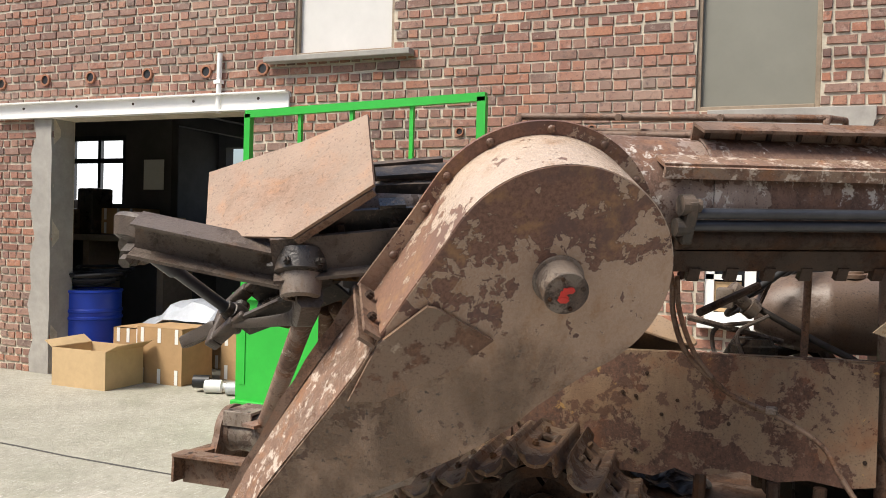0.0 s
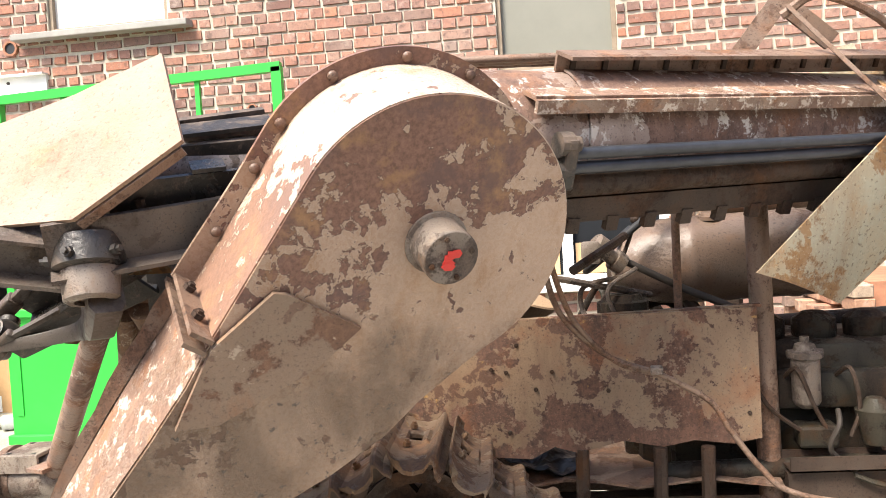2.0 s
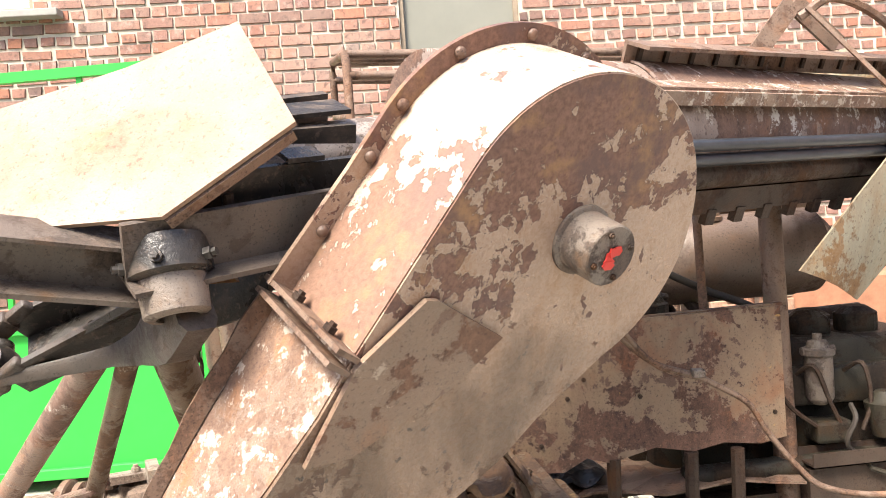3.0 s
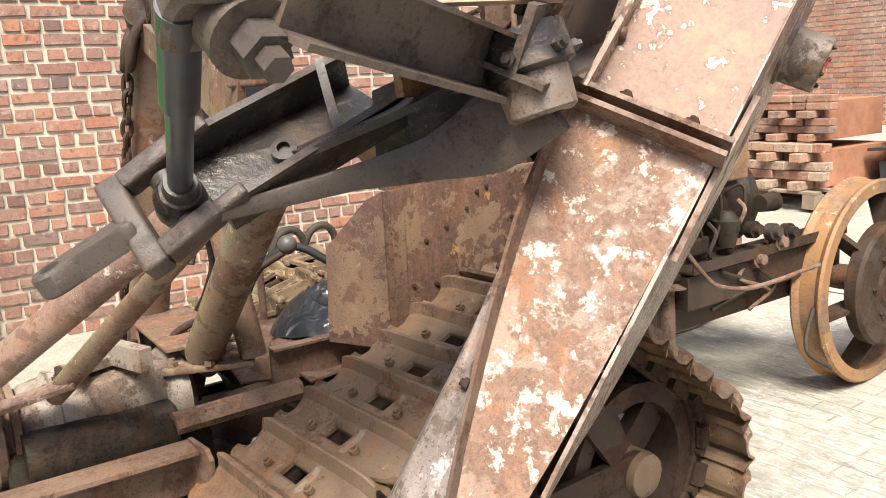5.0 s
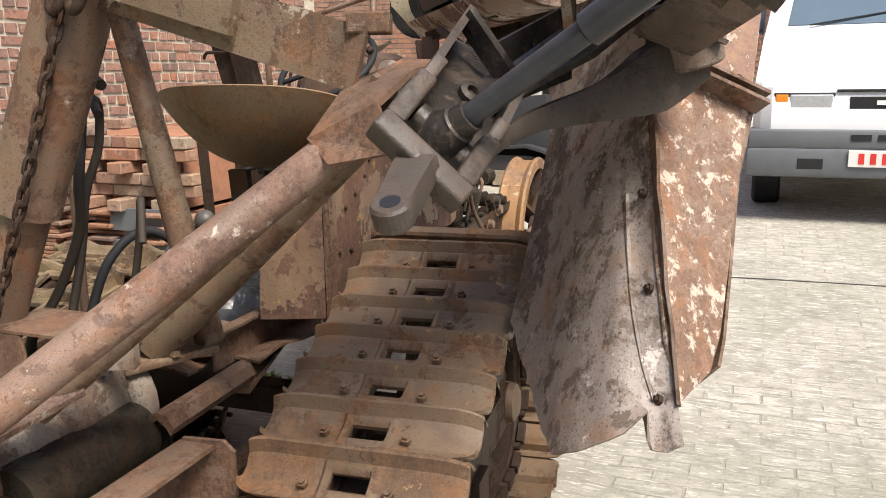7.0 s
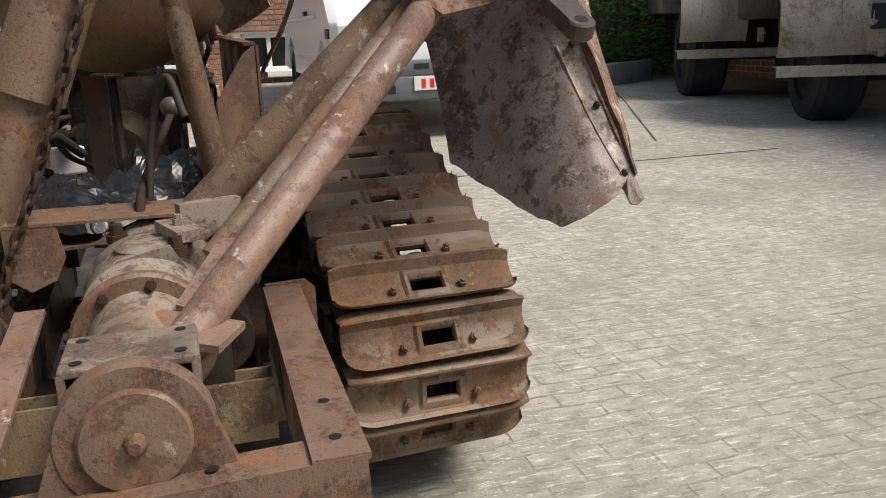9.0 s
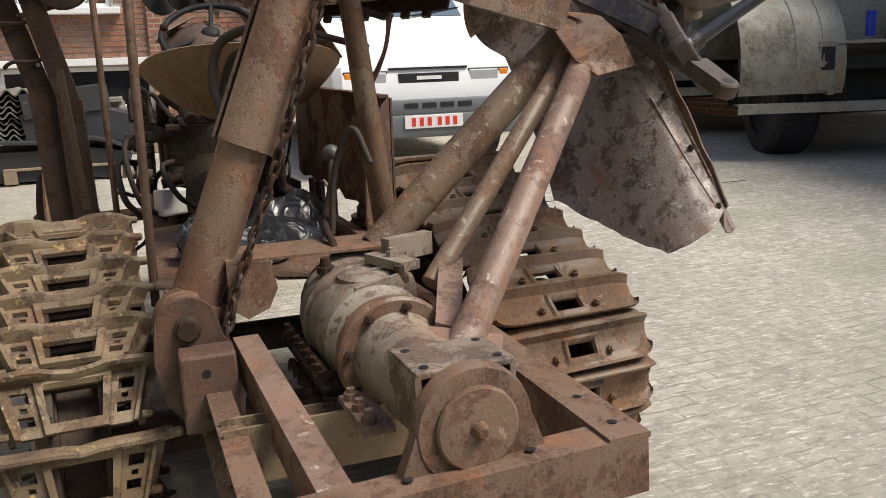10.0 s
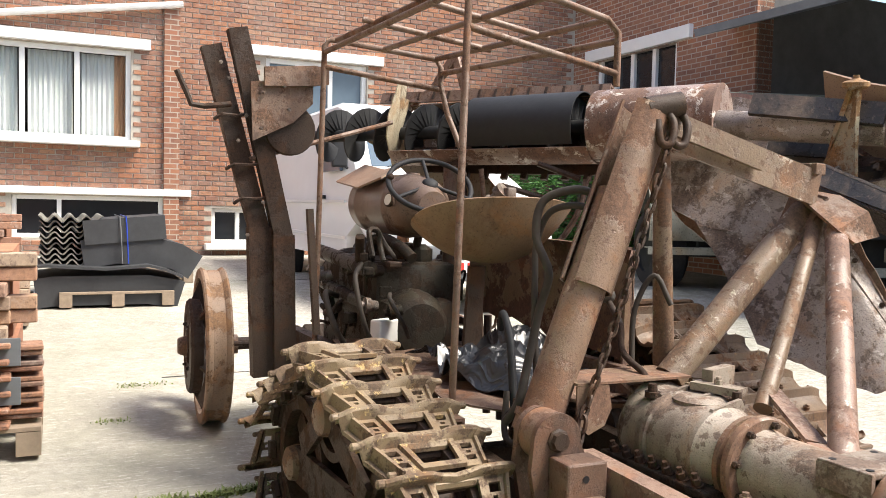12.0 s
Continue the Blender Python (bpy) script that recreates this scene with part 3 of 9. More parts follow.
    col = mix(n, l, ramp(n, l, fleck, [(0.345, (0.8, 0.8, 0.8)), (0.40, (0, 0, 0))]), col, (0.15, 0.14, 0.11))
    jh = n.new("ShaderNodeMath")
    jh.operation = "MULTIPLY"
    jh.inputs[1].default_value = 0.28
    l.new(jm.outputs[0], jh.inputs[0])
    col = mix(n, l, jh.outputs[0], col, (0.18, 0.17, 0.14))
    green = noise_tex(n, l, pos, 1.1, 7, 0.68, 0.3)
    col = mix(n, l, ramp(n, l, green, [(0.47, (0, 0, 0)), (0.66, (0.6, 0.6, 0.6))]), col, (0.23, 0.235, 0.165))
    far = n.new("ShaderNodeMapRange")
    far.inputs["From Min"].default_value, far.inputs["From Max"].default_value = 3.1, 3.5
    far.inputs["To Min"].default_value, far.inputs["To Max"].default_value = 0.0, 0.45
    l.new(sep.outputs[1], far.inputs["Value"])
    col = mix(n, l, far.outputs["Result"], col, (0.27, 0.262, 0.205))
    l.new(col, b.inputs["Base Color"])
    b.inputs["Roughness"].default_value = 0.75
    h = n.new("ShaderNodeMath")
    h.operation = "MULTIPLY_ADD"
    l.new(jm.outputs[0], h.inputs[0])
    h.inputs[1].default_value = -0.8
    l.new(mid, h.inputs[2])
    h2 = n.new("ShaderNodeMath")
    h2.operation = "MULTIPLY_ADD"
    l.new(fine, h2.inputs[0])
    h2.inputs[1].default_value = 0.5
    l.new(h.outputs[0], h2.inputs[2])
    bump(n, l, b, h2.outputs[0], 0.85, 0.014)
    return m


M["concrete"] = concrete()

# ---- building tools ----
PLACE = {}


def thing(name, at, label, category, group="", kind=""):
    ob = new(name)
    ob.location = at
    ob.empty_display_size = 0.1
    PLACE[ob] = Vector(at)
    return tagged(ob, label, category, group, kind)


def part(name, bm, material, parent=None, label="", smooth=None):
    """One mesh object from a bmesh in world metres, its origin at its middle, under a thing or a part."""
    vs = [v.co for v in bm.verts]
    lo = Vector([min(v[k] for v in vs) for k in range(3)])
    hi = Vector([max(v[k] for v in vs) for k in range(3)])
    c = (lo + hi) / 2
    bmesh.ops.recalc_face_normals(bm, faces=bm.faces)
    for v in bm.verts:
        v.co -= c
    me = bpy.data.meshes.new(name)
    bm.to_mesh(me)
    bm.free()
    for mt in (material if isinstance(material, (list, tuple)) else [material]):
        me.materials.append(M[mt])
    if smooth:
        me.polygons.foreach_set("use_smooth", [True] * len(me.polygons))
        me.set_sharp_from_angle(angle=radians(smooth))
    ob = new(name, me)
    ob.location = c
    PLACE[ob] = c
    if parent:
        ob.parent = parent
        ob.matrix_parent_inverse = Matrix.Translation(-PLACE[parent])
    if label:
        ob["label"] = label
    return ob


def V(*a):
    return Vector(a)


def frame_of(d, up=(0, 0, 1)):
    """Columns: side, up, along d."""
    d = Vector(d).normalized()
    up = Vector(up)
    if abs(d.dot(up.normalized())) > 0.98:
        up = Vector((1, 0, 0))
    s = d.cross(up).normalized()
    return s, s.cross(d).normalized(), d


def box(bm, c, size, rz=0.0, m=None, bevel=0.0):
    r = bmesh.ops.create_cube(bm, size=1.0)
    mat = (m or (Matrix.Translation(c) @ Matrix.Rotation(radians(rz), 4, "Z"))) @ Matrix.Diagonal((*size, 1))
    bmesh.ops.transform(bm, matrix=mat, verts=r["verts"])
    if bevel:
        es = {e for v in r["verts"] for e in v.link_edges}
        bmesh.ops.bevel(bm, geom=list(es), offset=bevel, segments=2, affect="EDGES", profile=0.5)


def prism(bm, outline, p0, p1, up=(0, 0, 1)):
    """A closed outline (side, up) swept from p0 to p1."""
    p0, p1 = Vector(p0), Vector(p1)
    s, q, d = frame_of(p1 - p0, up)
    a = [bm.verts.new(p0 + s * x + q * y) for x, y in outline]
    b = [bm.verts.new(p1 + s * x + q * y) for x, y in outline]
    k = len(outline)
    for i in range(k):
        bm.faces.new((a[i], a[(i + 1) % k], b[(i + 1) % k], b[i]))
    bm.faces.new(a[::-1]), bm.faces.new(b)


def beam(bm, p0, p1, w, h, up=(0, 0, 1)):
    prism(bm, [(-w / 2, -h / 2), (w / 2, -h / 2), (w / 2, h / 2), (-w / 2, h / 2)], p0, p1, up)


def angle_iron(bm, p0, p1, w, h, t, up=(0, 0, 1), flip=1):
    o = [(0, 0), (w * flip, 0), (w * flip, -t), (t * flip, -t), (t * flip, -h), (0, -h)]
    prism(bm, o, p0, p1, up)


def channel(bm, p0, p1, w, h, t, up=(0, 0, 1)):
    o = [(-w / 2, -h / 2), (w / 2, -h / 2), (w / 2, h / 2), (w / 2 - t, h / 2), (w / 2 - t, -h / 2 + t), (-w / 2 + t, -h / 2 + t), (-w / 2 + t, h / 2), (-w / 2, h / 2)]
    prism(bm, o, p0, p1, up)


def ring_of(bm, c, s, q, r, seg):
    return [bm.verts.new(c + s * (r * math.cos(2 * math.pi * k / seg)) + q * (r * math.sin(2 * math.pi * k / seg))) for k in range(seg)]


def lathe(bm, p, d, profile, seg=24, up=(0, 0, 1), ends=True):
    """Rings of (distance along d, radius)."""
    p = Vector(p)
    s, q, d = frame_of(d, up)
    rings = [ring_of(bm, p + d * h, s, q, max(r, 1e-4), seg) for h, r in profile]
    for a, b in zip(rings, rings[1:]):
        for k in range(seg):
            bm.faces.new((a[k], a[(k + 1) % seg], b[(k + 1) % seg], b[k]))
    if ends:
        bm.faces.new(rings[0][::-1]), bm.faces.new(rings[-1])


def tube(bm, p0, p1, r0, r1=None, seg=18):
    p0, p1 = Vector(p0), Vector(p1)
    lathe(bm, p0, p1 - p0, [(0, r0), ((p1 - p0).length, r1 if r1 else r0)], seg)


def pipe(bm, p0, p1, r, wall=0.006, seg=20, slot=None):
    """A hollow pipe."""
    p0, p1 = Vector(p0), Vector(p1)
    n = (p1 - p0).length
    lathe(bm, p0, p1 - p0, [(0, r), (n, r), (n, r - wall), (0, r - wall), (0, r)], seg, ends=False)


def smooth_path(pts, step=6):
    pts = [Vector(p) for p in pts]
    out = []
    e = [pts[0] * 2 - pts[1]] + pts + [pts[-1] * 2 - pts[-2]]
    for i in range(1, len(e) - 2):
        a, b, c, d = e[i - 1:i + 3]
        for k in range(step):
            t = k / step
            out.append(0.5 * ((2 * b) + (c - a) * t + (2 * a - 5 * b + 4 * c - d) * t * t + (3 * b - a - 3 * c + d) * t ** 3))
    out.append(pts[-1])
    return out


def sweep(bm, pts, r, seg=8, step=6, sharp=False):
    path = [Vector(p) for p in pts] if sharp else smooth_path(pts, step)
    prev = None
    s, q, d = frame_of(path[1] - path[0])
    for i, p in enumerate(path):
        d = (path[min(i + 1, len(path) - 1)] - path[max(i - 1, 0)]).normalized()
        s = (s - d * s.dot(d)).normalized()
        q = d.cross(s)
        cur = ring_of(bm, p, s, q, r, seg)
        if prev:
            for k in range(seg):
                bm.faces.new((prev[k], prev[(k + 1) % seg], cur[(k + 1) % seg], cur[k]))
        else:
            bm.faces.new(cur[::-1])
        prev = cur
    bm.faces.new(prev)


def slab(bm, outline, o, u, v, n, n0, n1):
    """A flat plate: outline in (u, v), from n0 to n1 along n."""
    o, u, v, n = Vector(o), Vector(u), Vector(v), Vector(n)
    a = [bm.verts.new(o + u * x + v * y + n * n0) for x, y in outline]
    b = [bm.verts.new(o + u * x + v * y + n * n1) for x, y in outline]
    k = len(outline)
    for i in range(k):
        bm.faces.new((a[i], a[(i + 1) % k], b[(i + 1) % k], b[i]))
    bm.faces.new(a), bm.faces.new(b)


def sheet(bm, rows, t):
    """A bent sheet from a grid of points, with thickness t."""
    rows = [[Vector(p) for p in r] for r in rows]
    nr, nc = len(rows), len(rows[0])
    nor = [[None] * nc for _ in range(nr)]
    for i in range(nr):
        for j in range(nc):
            a = rows[min(i + 1, nr - 1)][j] - rows[max(i - 1, 0)][j]
            b = rows[i][min(j + 1, nc - 1)] - rows[i][max(j - 1, 0)]
            nor[i][j] = a.cross(b).normalized()
    f = [[bm.verts.new(rows[i][j] + nor[i][j] * t / 2) for j in range(nc)] for i in range(nr)]
    g = [[bm.verts.new(rows[i][j] - nor[i][j] * t / 2) for j in range(nc)] for i in range(nr)]
    for i in range(nr - 1):
        for j in range(nc - 1):
            bm.faces.new((f[i][j], f[i][j + 1], f[i + 1][j + 1], f[i + 1][j]))
            bm.faces.new((g[i][j], g[i + 1][j], g[i + 1][j + 1], g[i][j + 1]))
    rim = [(i, 0) for i in range(nr)] + [(nr - 1, j) for j in range(1, nc)] + [(i, nc - 1) for i in range(nr - 2, -1, -1)] + [(0, j) for j in range(nc - 2, 0, -1)]
    for (a, b), (c, d) in zip(rim, rim[1:] + rim[:1]):
        bm.faces.new((f[a][b], f[c][d], g[c][d], g[a][b]))


def bolt(bm, p, d, r=0.009, h=0.008):
    lathe(bm, p, d, [(0, r), (h, r), (h, r * 0.6), (h * 1.6, r * 0.6)], 6)


def lerp(a, b, t):
    return Vector(a) * (1 - t) + Vector(b) * t


def gz(x):
    """Height of the yard, which rises towards the house."""
    if x < 0.5:
        return 0.0
    return 0.06 * (x - 0.5) if x < 5 else 0.27 + 0.02 * (x - 5)

# ---- ground ----
bm = bmesh.new()
xs = [-60, -20, -8, -4, -2, 0, 0.5, 1.2, 2.5, 3.8, 5, 7, 10, 20, 60]
ys = [-60, -20, -8, -4, 0, 2, 4, 5.78, 9, 20, 60]
gv = [[bm.verts.new((x, y, gz(min(x, 10)))) for y in ys] for x in xs]
for i in range(len(xs) - 1):
    for j in range(len(ys) - 1):
        bm.faces.new((gv[i][j], gv[i + 1][j], gv[i + 1][j + 1], gv[i][j + 1]))
ground = part("ground", bm, "concrete")
tagged(ground, "worn grey concrete yard with raked grooves", "ground", kind="structure")


def yard_joint(p0, p1, w=0.014):
    bm = bmesh.new()
    n = 12
    a, b = Vector(p0), Vector(p1)
    s = (b - a).cross(V(0, 0, 1)).normalized()
    rng = random.Random(str(p0))
    rows = []
    for k in range(n + 1):
        p = lerp(a, b, k / n) + s * rng.uniform(-0.008, 0.008)
        p.z = gz(p.x) + 0.003
        rows.append([p - s * w * rng.uniform(0.3, 0.7), p + s * w * rng.uniform(0.3, 0.7)])
    sheet(bm, rows, 0.002)
    ob = part("slab_joint", bm, "interior")
    tagged(ob, "dark open joint between concrete slabs", "joint", "joints of the yard", "structure")


yard_joint((2.25, 3.6, 0), (2.40, -1.5, 0))
yard_joint((0.28, 6.0, 0), (0.36, 3.45, 0), 0.02)
yard_joint((6.3, 4.5, 0), (6.6, -1.0, 0), 0.02)
yard_joint((3.0, -0.8, 0), (6.9, -2.3, 0), 0.018)
yard_joint((-7.5, 3.9, 0), (-2.2, 3.7, 0), 0.016)

# ---- garage wall ----
WY = 5.78
OPEN = [(-6.31, -4.15, -0.1, 2.37), (-0.58, 0.18, 2.26, 3.30), (-3.72, -2.83, 2.80, 3.70), (-0.485, 0.45, 0.865, 1.68)]
WX0, WX1, WZ1 = -9.5, 5.2, 4.6


def wall_with_openings(bm, x0, x1, z0, z1, y0, y1, holes):
    xs = sorted({x0, x1, *[h[0] for h in holes], *[h[1] for h in holes]})
    for a, b in zip(xs, xs[1:]):
        zs = [(max(h[2], z0), h[3]) for h in holes if h[0] <= a + 1e-6 and h[1] >= b - 1e-6]
        z = z0
        for lo, hi in sorted(zs) + [(z1, z1)]:
            if lo > z + 1e-6:
                box(bm, ((a + b) / 2, (y0 + y1) / 2, (z + lo) / 2), (b - a, y1 - y0, lo - z))
            z = max(z, hi)


bm = bmesh.new()
wall_with_openings(bm, WX0, WX1, 0, WZ1, WY + 0.012, WY + 0.26, OPEN)
wall_garage = part("wall_garage", bm, "mortar")
tagged(wall_garage, "old red brick wall in cross bond with pale mortar", "wall", kind="structure")

# bricks: header and stretcher courses in turn
rngb = random.Random(4)
NEARBRICK = []
bm = bmesh.new()
COURSE = 0.0758


def brick_box(bm, x, z, w, h, y, d):
    c = 0.004
    j = [(rngb.uniform(-0.004, 0.004), rngb.uniform(-0.003, 0.003)) for _ in range(4)]
    q = [(x, z), (x + w, z), (x + w, z + h), (x, z + h)]
    q = [(a + e, b + g) for (a, b), (e, g) in zip(q, j)]
    inward = ((c, c), (-c, c), (-c, -c), (c, -c))
    f = [bm.verts.new((a + e, y, b + g)) for (a, b), (e, g) in zip(q, inward)]
    k = [bm.verts.new((a, y + d, b)) for a, b in q]
    bm.faces.new(f)
    for i in range(4):
        bm.faces.new((f[i], k[i], k[(i + 1) % 4], f[(i + 1) % 4]))


z, row = 0.0, 0
while z < WZ1 - COURSE:
    w = 0.198 if row % 2 else 0.0985
    x = WX0 + (0.049 if row % 4 == 1 else 0.0)
    while x < WX1 - w:
        bw = w - rngb.uniform(0.010, 0.021)
        cut = None
        for a, b, lo, hi in OPEN:
            if x < b - 0.004 and x + bw > a + 0.004 and z < hi - 0.02 and z + COURSE > lo + 0.02:
                cut = (a, b)
        x0, x1 = x, x + bw
        if cut:
            if x0 < cut[0] - 0.03:
                x1 = cut[0] - 0.003
            elif x1 > cut[1] + 0.03:
                x0 = cut[1] + 0.003
            else:
                x += w
                continue
        zz = z + rngb.uniform(-0.003, 0.003)
        hh = COURSE - rngb.uniform(0.012, 0.021)
        yy = WY + rngb.uniform(-0.003, 0.004)
        if not cut and -2.3 < x < -0.62 and 1.75 < z < 2.75 and len(NEARBRICK) < 290:
            NEARBRICK.append((x, zz, yy, row % 2))
        else:
            brick_box(bm, x0, zz, x1 - x0, hh, yy, 0.02)
        x += w
    z += COURSE
    row += 1
rest = part("brick_courses", bm, "brick", wall_garage)
rest["kind"] = "stuff"

# garage interior, its shade put into the dark wall colour
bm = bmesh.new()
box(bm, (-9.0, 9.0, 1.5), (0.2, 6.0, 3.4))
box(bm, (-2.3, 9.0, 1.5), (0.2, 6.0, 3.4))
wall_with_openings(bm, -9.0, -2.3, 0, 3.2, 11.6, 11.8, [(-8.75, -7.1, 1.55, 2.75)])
tagged(part("wall_shed", bm, "interior"), "plastered inside walls of the garage, coloured dark for shade", "wall", kind="structure")
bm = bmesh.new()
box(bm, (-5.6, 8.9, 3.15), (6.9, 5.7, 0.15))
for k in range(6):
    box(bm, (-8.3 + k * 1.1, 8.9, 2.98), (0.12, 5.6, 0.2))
tagged(part("ceiling", bm, "interior"), "joisted garage ceiling, coloured dark for shade", "ceiling", kind="structure")
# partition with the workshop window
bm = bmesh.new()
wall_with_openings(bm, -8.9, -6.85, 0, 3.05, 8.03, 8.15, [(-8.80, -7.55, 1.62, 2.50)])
tagged(part("wall_workshop", bm, "interior"), "partition wall with the workshop window, coloured dark for shade", "wall", kind="structure")
bm = bmesh.new()
box(bm, (-8.175, 8.09, 2.06), (1.25, 0.01, 0.88))
w1 = tagged(part("window_1", bm, "daylight"), "bright workshop window in the garage", "window", kind="structure")
for x in (-8.77, -8.42, -7.98, -7.58):
    bm = bmesh.new()
    box(bm, (x, 8.06, 2.06), (0.05, 0.05, 0.88))
    part("glazing_bar", bm, "black", w1)
for z in (1.64, 2.20, 2.48):
    bm = bmesh.new()
    box(bm, (-8.175, 8.055, z), (1.25, 0.055, 0.06))
    part("glazing_bar", bm, "black", w1)

# cement jamb, white lintel beam with bolts, vent holes
bm = bmesh.new()
rows = []
for k in range(16):
    z = k * 2.37 / 15
    j = 0.02 * math.sin(k * 2.1) + 0.012 * math.sin(k * 5.3)
    rows.append([V(-6.545 - j * 1.4, WY - 0.006, z), V(-6.315 + j * 0.3, WY - 0.008, z), V(-6.305, WY + 0.24, z)])
sheet(bm, rows, 0.014)
tagged(part("trim", bm, "plaster"), "rough cement render on the garage jamb", "render", kind="structure")
beam_t = thing("lintel_beam", (-5.37, WY, 2.37), "white-painted steel lintel beam over the garage door", "beam", kind="structure")
bm = bmesh.new()
prism(bm, [(-0.09, -0.075), (0.05, -0.075), (0.05, -0.063), (0.0, -0.063), (0.0, 0.063), (0.05, 0.063), (0.05, 0.075), (-0.09, 0.075)], (-7.0, WY - 0.02, 2.447), (-3.745, WY - 0.02, 2.447))
part("web", bm, "white", beam_t)
for k in range(5):
    bm = bmesh.new()
    bolt(bm, (-6.6 + k * 0.65, WY - 0.07, 2.46), (0, -1, 0), 0.012, 0.008)
    part("bolt", bm, "darkrust", beam_t)
for k, (x, z) in enumerate([(-6.97, 2.72), (-6.41, 2.73), (-5.86, 2.73), (-5.21, 2.727), (-4.58, 2.72), (-4.01, 2.715), (-1.27, 2.155), (-2.26, 2.16)]):
    r = 0.055 if k < 6 else 0.032
    vh = thing("vent_pipe", (x, WY, z), "round clay vent pipe set in the brick wall", "vent", "vent pipes of the wall", "structure")
    bm = bmesh.new()
    lathe(bm, (x, WY + 0.06, z), (0, -1, 0), [(0, r * 0.72), (0.075, r * 0.72), (0.075, r), (0.0, r)], 16, ends=False)
    part("rim", bm, "tile", vh)
    bm = bmesh.new()
    lathe(bm, (x, WY - 0.004, z), (0, 1, 0), [(0, r * 0.73), (0.01, r * 0.73)], 16)
    part("bore", bm, "black", vh)
bm = bmesh.new()
tube(bm, (-4.43, WY - 0.03, 2.36), (-4.42, WY - 0.03, 2.86), 0.022, seg=12)
box(bm, (-4.43, WY - 0.03, 2.62), (0.07, 0.05, 0.03))
tagged(part("drain_pipe", bm, "white", smooth=40), "short white plastic pipe fixed to the brick wall", "pipe", kind="structure")
bm = bmesh.new()
box(bm, (-3.3, WY - 0.03, 2.768), (1.3, 0.13, 0.045), bevel=0.006)
tagged(part("window_sill", bm, "plaster"), "weathered stone sill under the pale window", "sill", kind="structure")


def pane_window(name, x0, x1, z0, z1, y, mat, label, frame="wood", fw=0.045):
    w = thing(name, ((x0 + x1) / 2, y, z0), label, "window", kind="structure")
    bm = bmesh.new()
    box(bm, ((x0 + x1) / 2, y, (z0 + z1) / 2), (x1 - x0 - fw, 0.01, z1 - z0 - fw))
    part("pane", bm, mat, w)
    bm = bmesh.new()
    for x in (x0 + fw / 2, x1 - fw / 2):
        box(bm, (x, y - 0.01, (z0 + z1) / 2), (fw, 0.06, z1 - z0), bevel=0.004)
    for z in (z0 + fw / 2, z1 - fw / 2):
        box(bm, ((x0 + x1) / 2, y - 0.012, z), (x1 - x0 - 2 * fw, 0.055, fw), bevel=0.004)
    part("frame", bm, frame, w)
    return w


pane_window("window_2", -0.58, 0.18, 2.26, 3.30, WY + 0.07, "frost", "boarded window with a dull grey frosted sheet", "wood", 0.03)
pane_window("window_3", -3.72, -2.83, 2.80, 3.70, WY + 0.07, "frostpale", "window with a pale frosted sheet in the brick wall", "wood", 0.03)
bm = bmesh.new()
box(bm, (0.0, WY - 0.012, 2.16), (1.0, 0.03, 0.20), bevel=0.005)
tagged(part("trim", bm, "plaster"), "pale cement patch under the boarded window", "patch", kind="structure")
w4 = pane_window("window_4", -0.485, 0.45, 0.865, 1.68, WY + 0.06, "darkglass", "white-framed workshop window with chipboard behind the lower pane", "white", 0.06)
bm = bmesh.new()
box(bm, (-0.20, WY + 0.045, 1.28), (0.07, 0.07, 0.72))
box(bm, (-0.425, WY + 0.045, 1.16), (0.34, 0.05, 0.035))
part("mullion", bm, "white", w4)
bm = bmesh.new()
box(bm, (-0.425, WY + 0.048, 1.03), (0.34, 0.008, 0.20))
box(bm, (0.02, WY + 0.048, 1.03), (0.34, 0.008, 0.20))
part("board", bm, "chip", w4)
bm = bmesh.new()
box(bm, (-0.02, WY - 0.03, 0.850), (1.0, 0.12, 0.05), bevel=0.006)
part("sill", bm, "white", w4)

# ---- house, wing, shed and garden wall ----
HX = 10.0
bm = bmesh.new()
HOLES = [(3.2, 5.9, 2.02, 3.33), (2.75, 4.75, 0.62, 1.22), (1.25, 2.05, 0.54, 1.08), (-0.40, 1.25, 2.3, 3.42)]
ysb = sorted({-4.36, 12.0, *[h[0] for h in HOLES], *[h[1] for h in HOLES]})
for a, b in zip(ysb, ysb[1:]):
    z = 0.2
    for lo, hi in sorted((h[2], h[3]) for h in HOLES if h[0] <= a + 1e-6 and h[1] >= b - 1e-6) + [(7.5, 7.5)]:
        if lo > z:
            box(bm, (HX + 0.15, (a + b) / 2, (z + lo) / 2), (0.3, b - a, lo - z))
        z = hi
wall_house = part("wall_house", bm, "housemortar")
tagged(wall_house, "orange-red brick house front with pale joints", "wall", kind="structure")
# its bricks, in stretcher courses
vs, fs = [], []
row, z = 0, 0.22
while z < 7.4:
    y = -4.3 + (0.1025 if row % 2 else 0.0)
    while y < 11.8:
        w, h, x = 0.205 - rngb.uniform(0.010, 0.016), 0.075 - rngb.uniform(0.010, 0.015), HX - 0.010 - rngb.uniform(0.0, 0.005)
        if not any(y < q1 and y + w > q0 and z < q3 and z + h > q2 for q0, q1, q2, q3 in HOLES):
            k = len(vs)
            c = 0.004
            vs += [(x, y + c, z + c), (x, y + w - c, z + c), (x, y + w - c, z + h - c), (x, y + c, z + h - c), (HX, y, z), (HX, y + w, z), (HX, y + w, z + h), (HX, y, z + h)]
            fs += [(k + 3, k + 2, k + 1, k)] + [(k + i, k + (i + 1) % 4, k + 4 + (i + 1) % 4, k + 4 + i) for i in range(4)]
        y += 0.205
    z += 0.075
    row += 1
bm = bmesh.new()
me = bpy.data.meshes.new("brick_courses")
me.from_pydata(vs, [], fs)
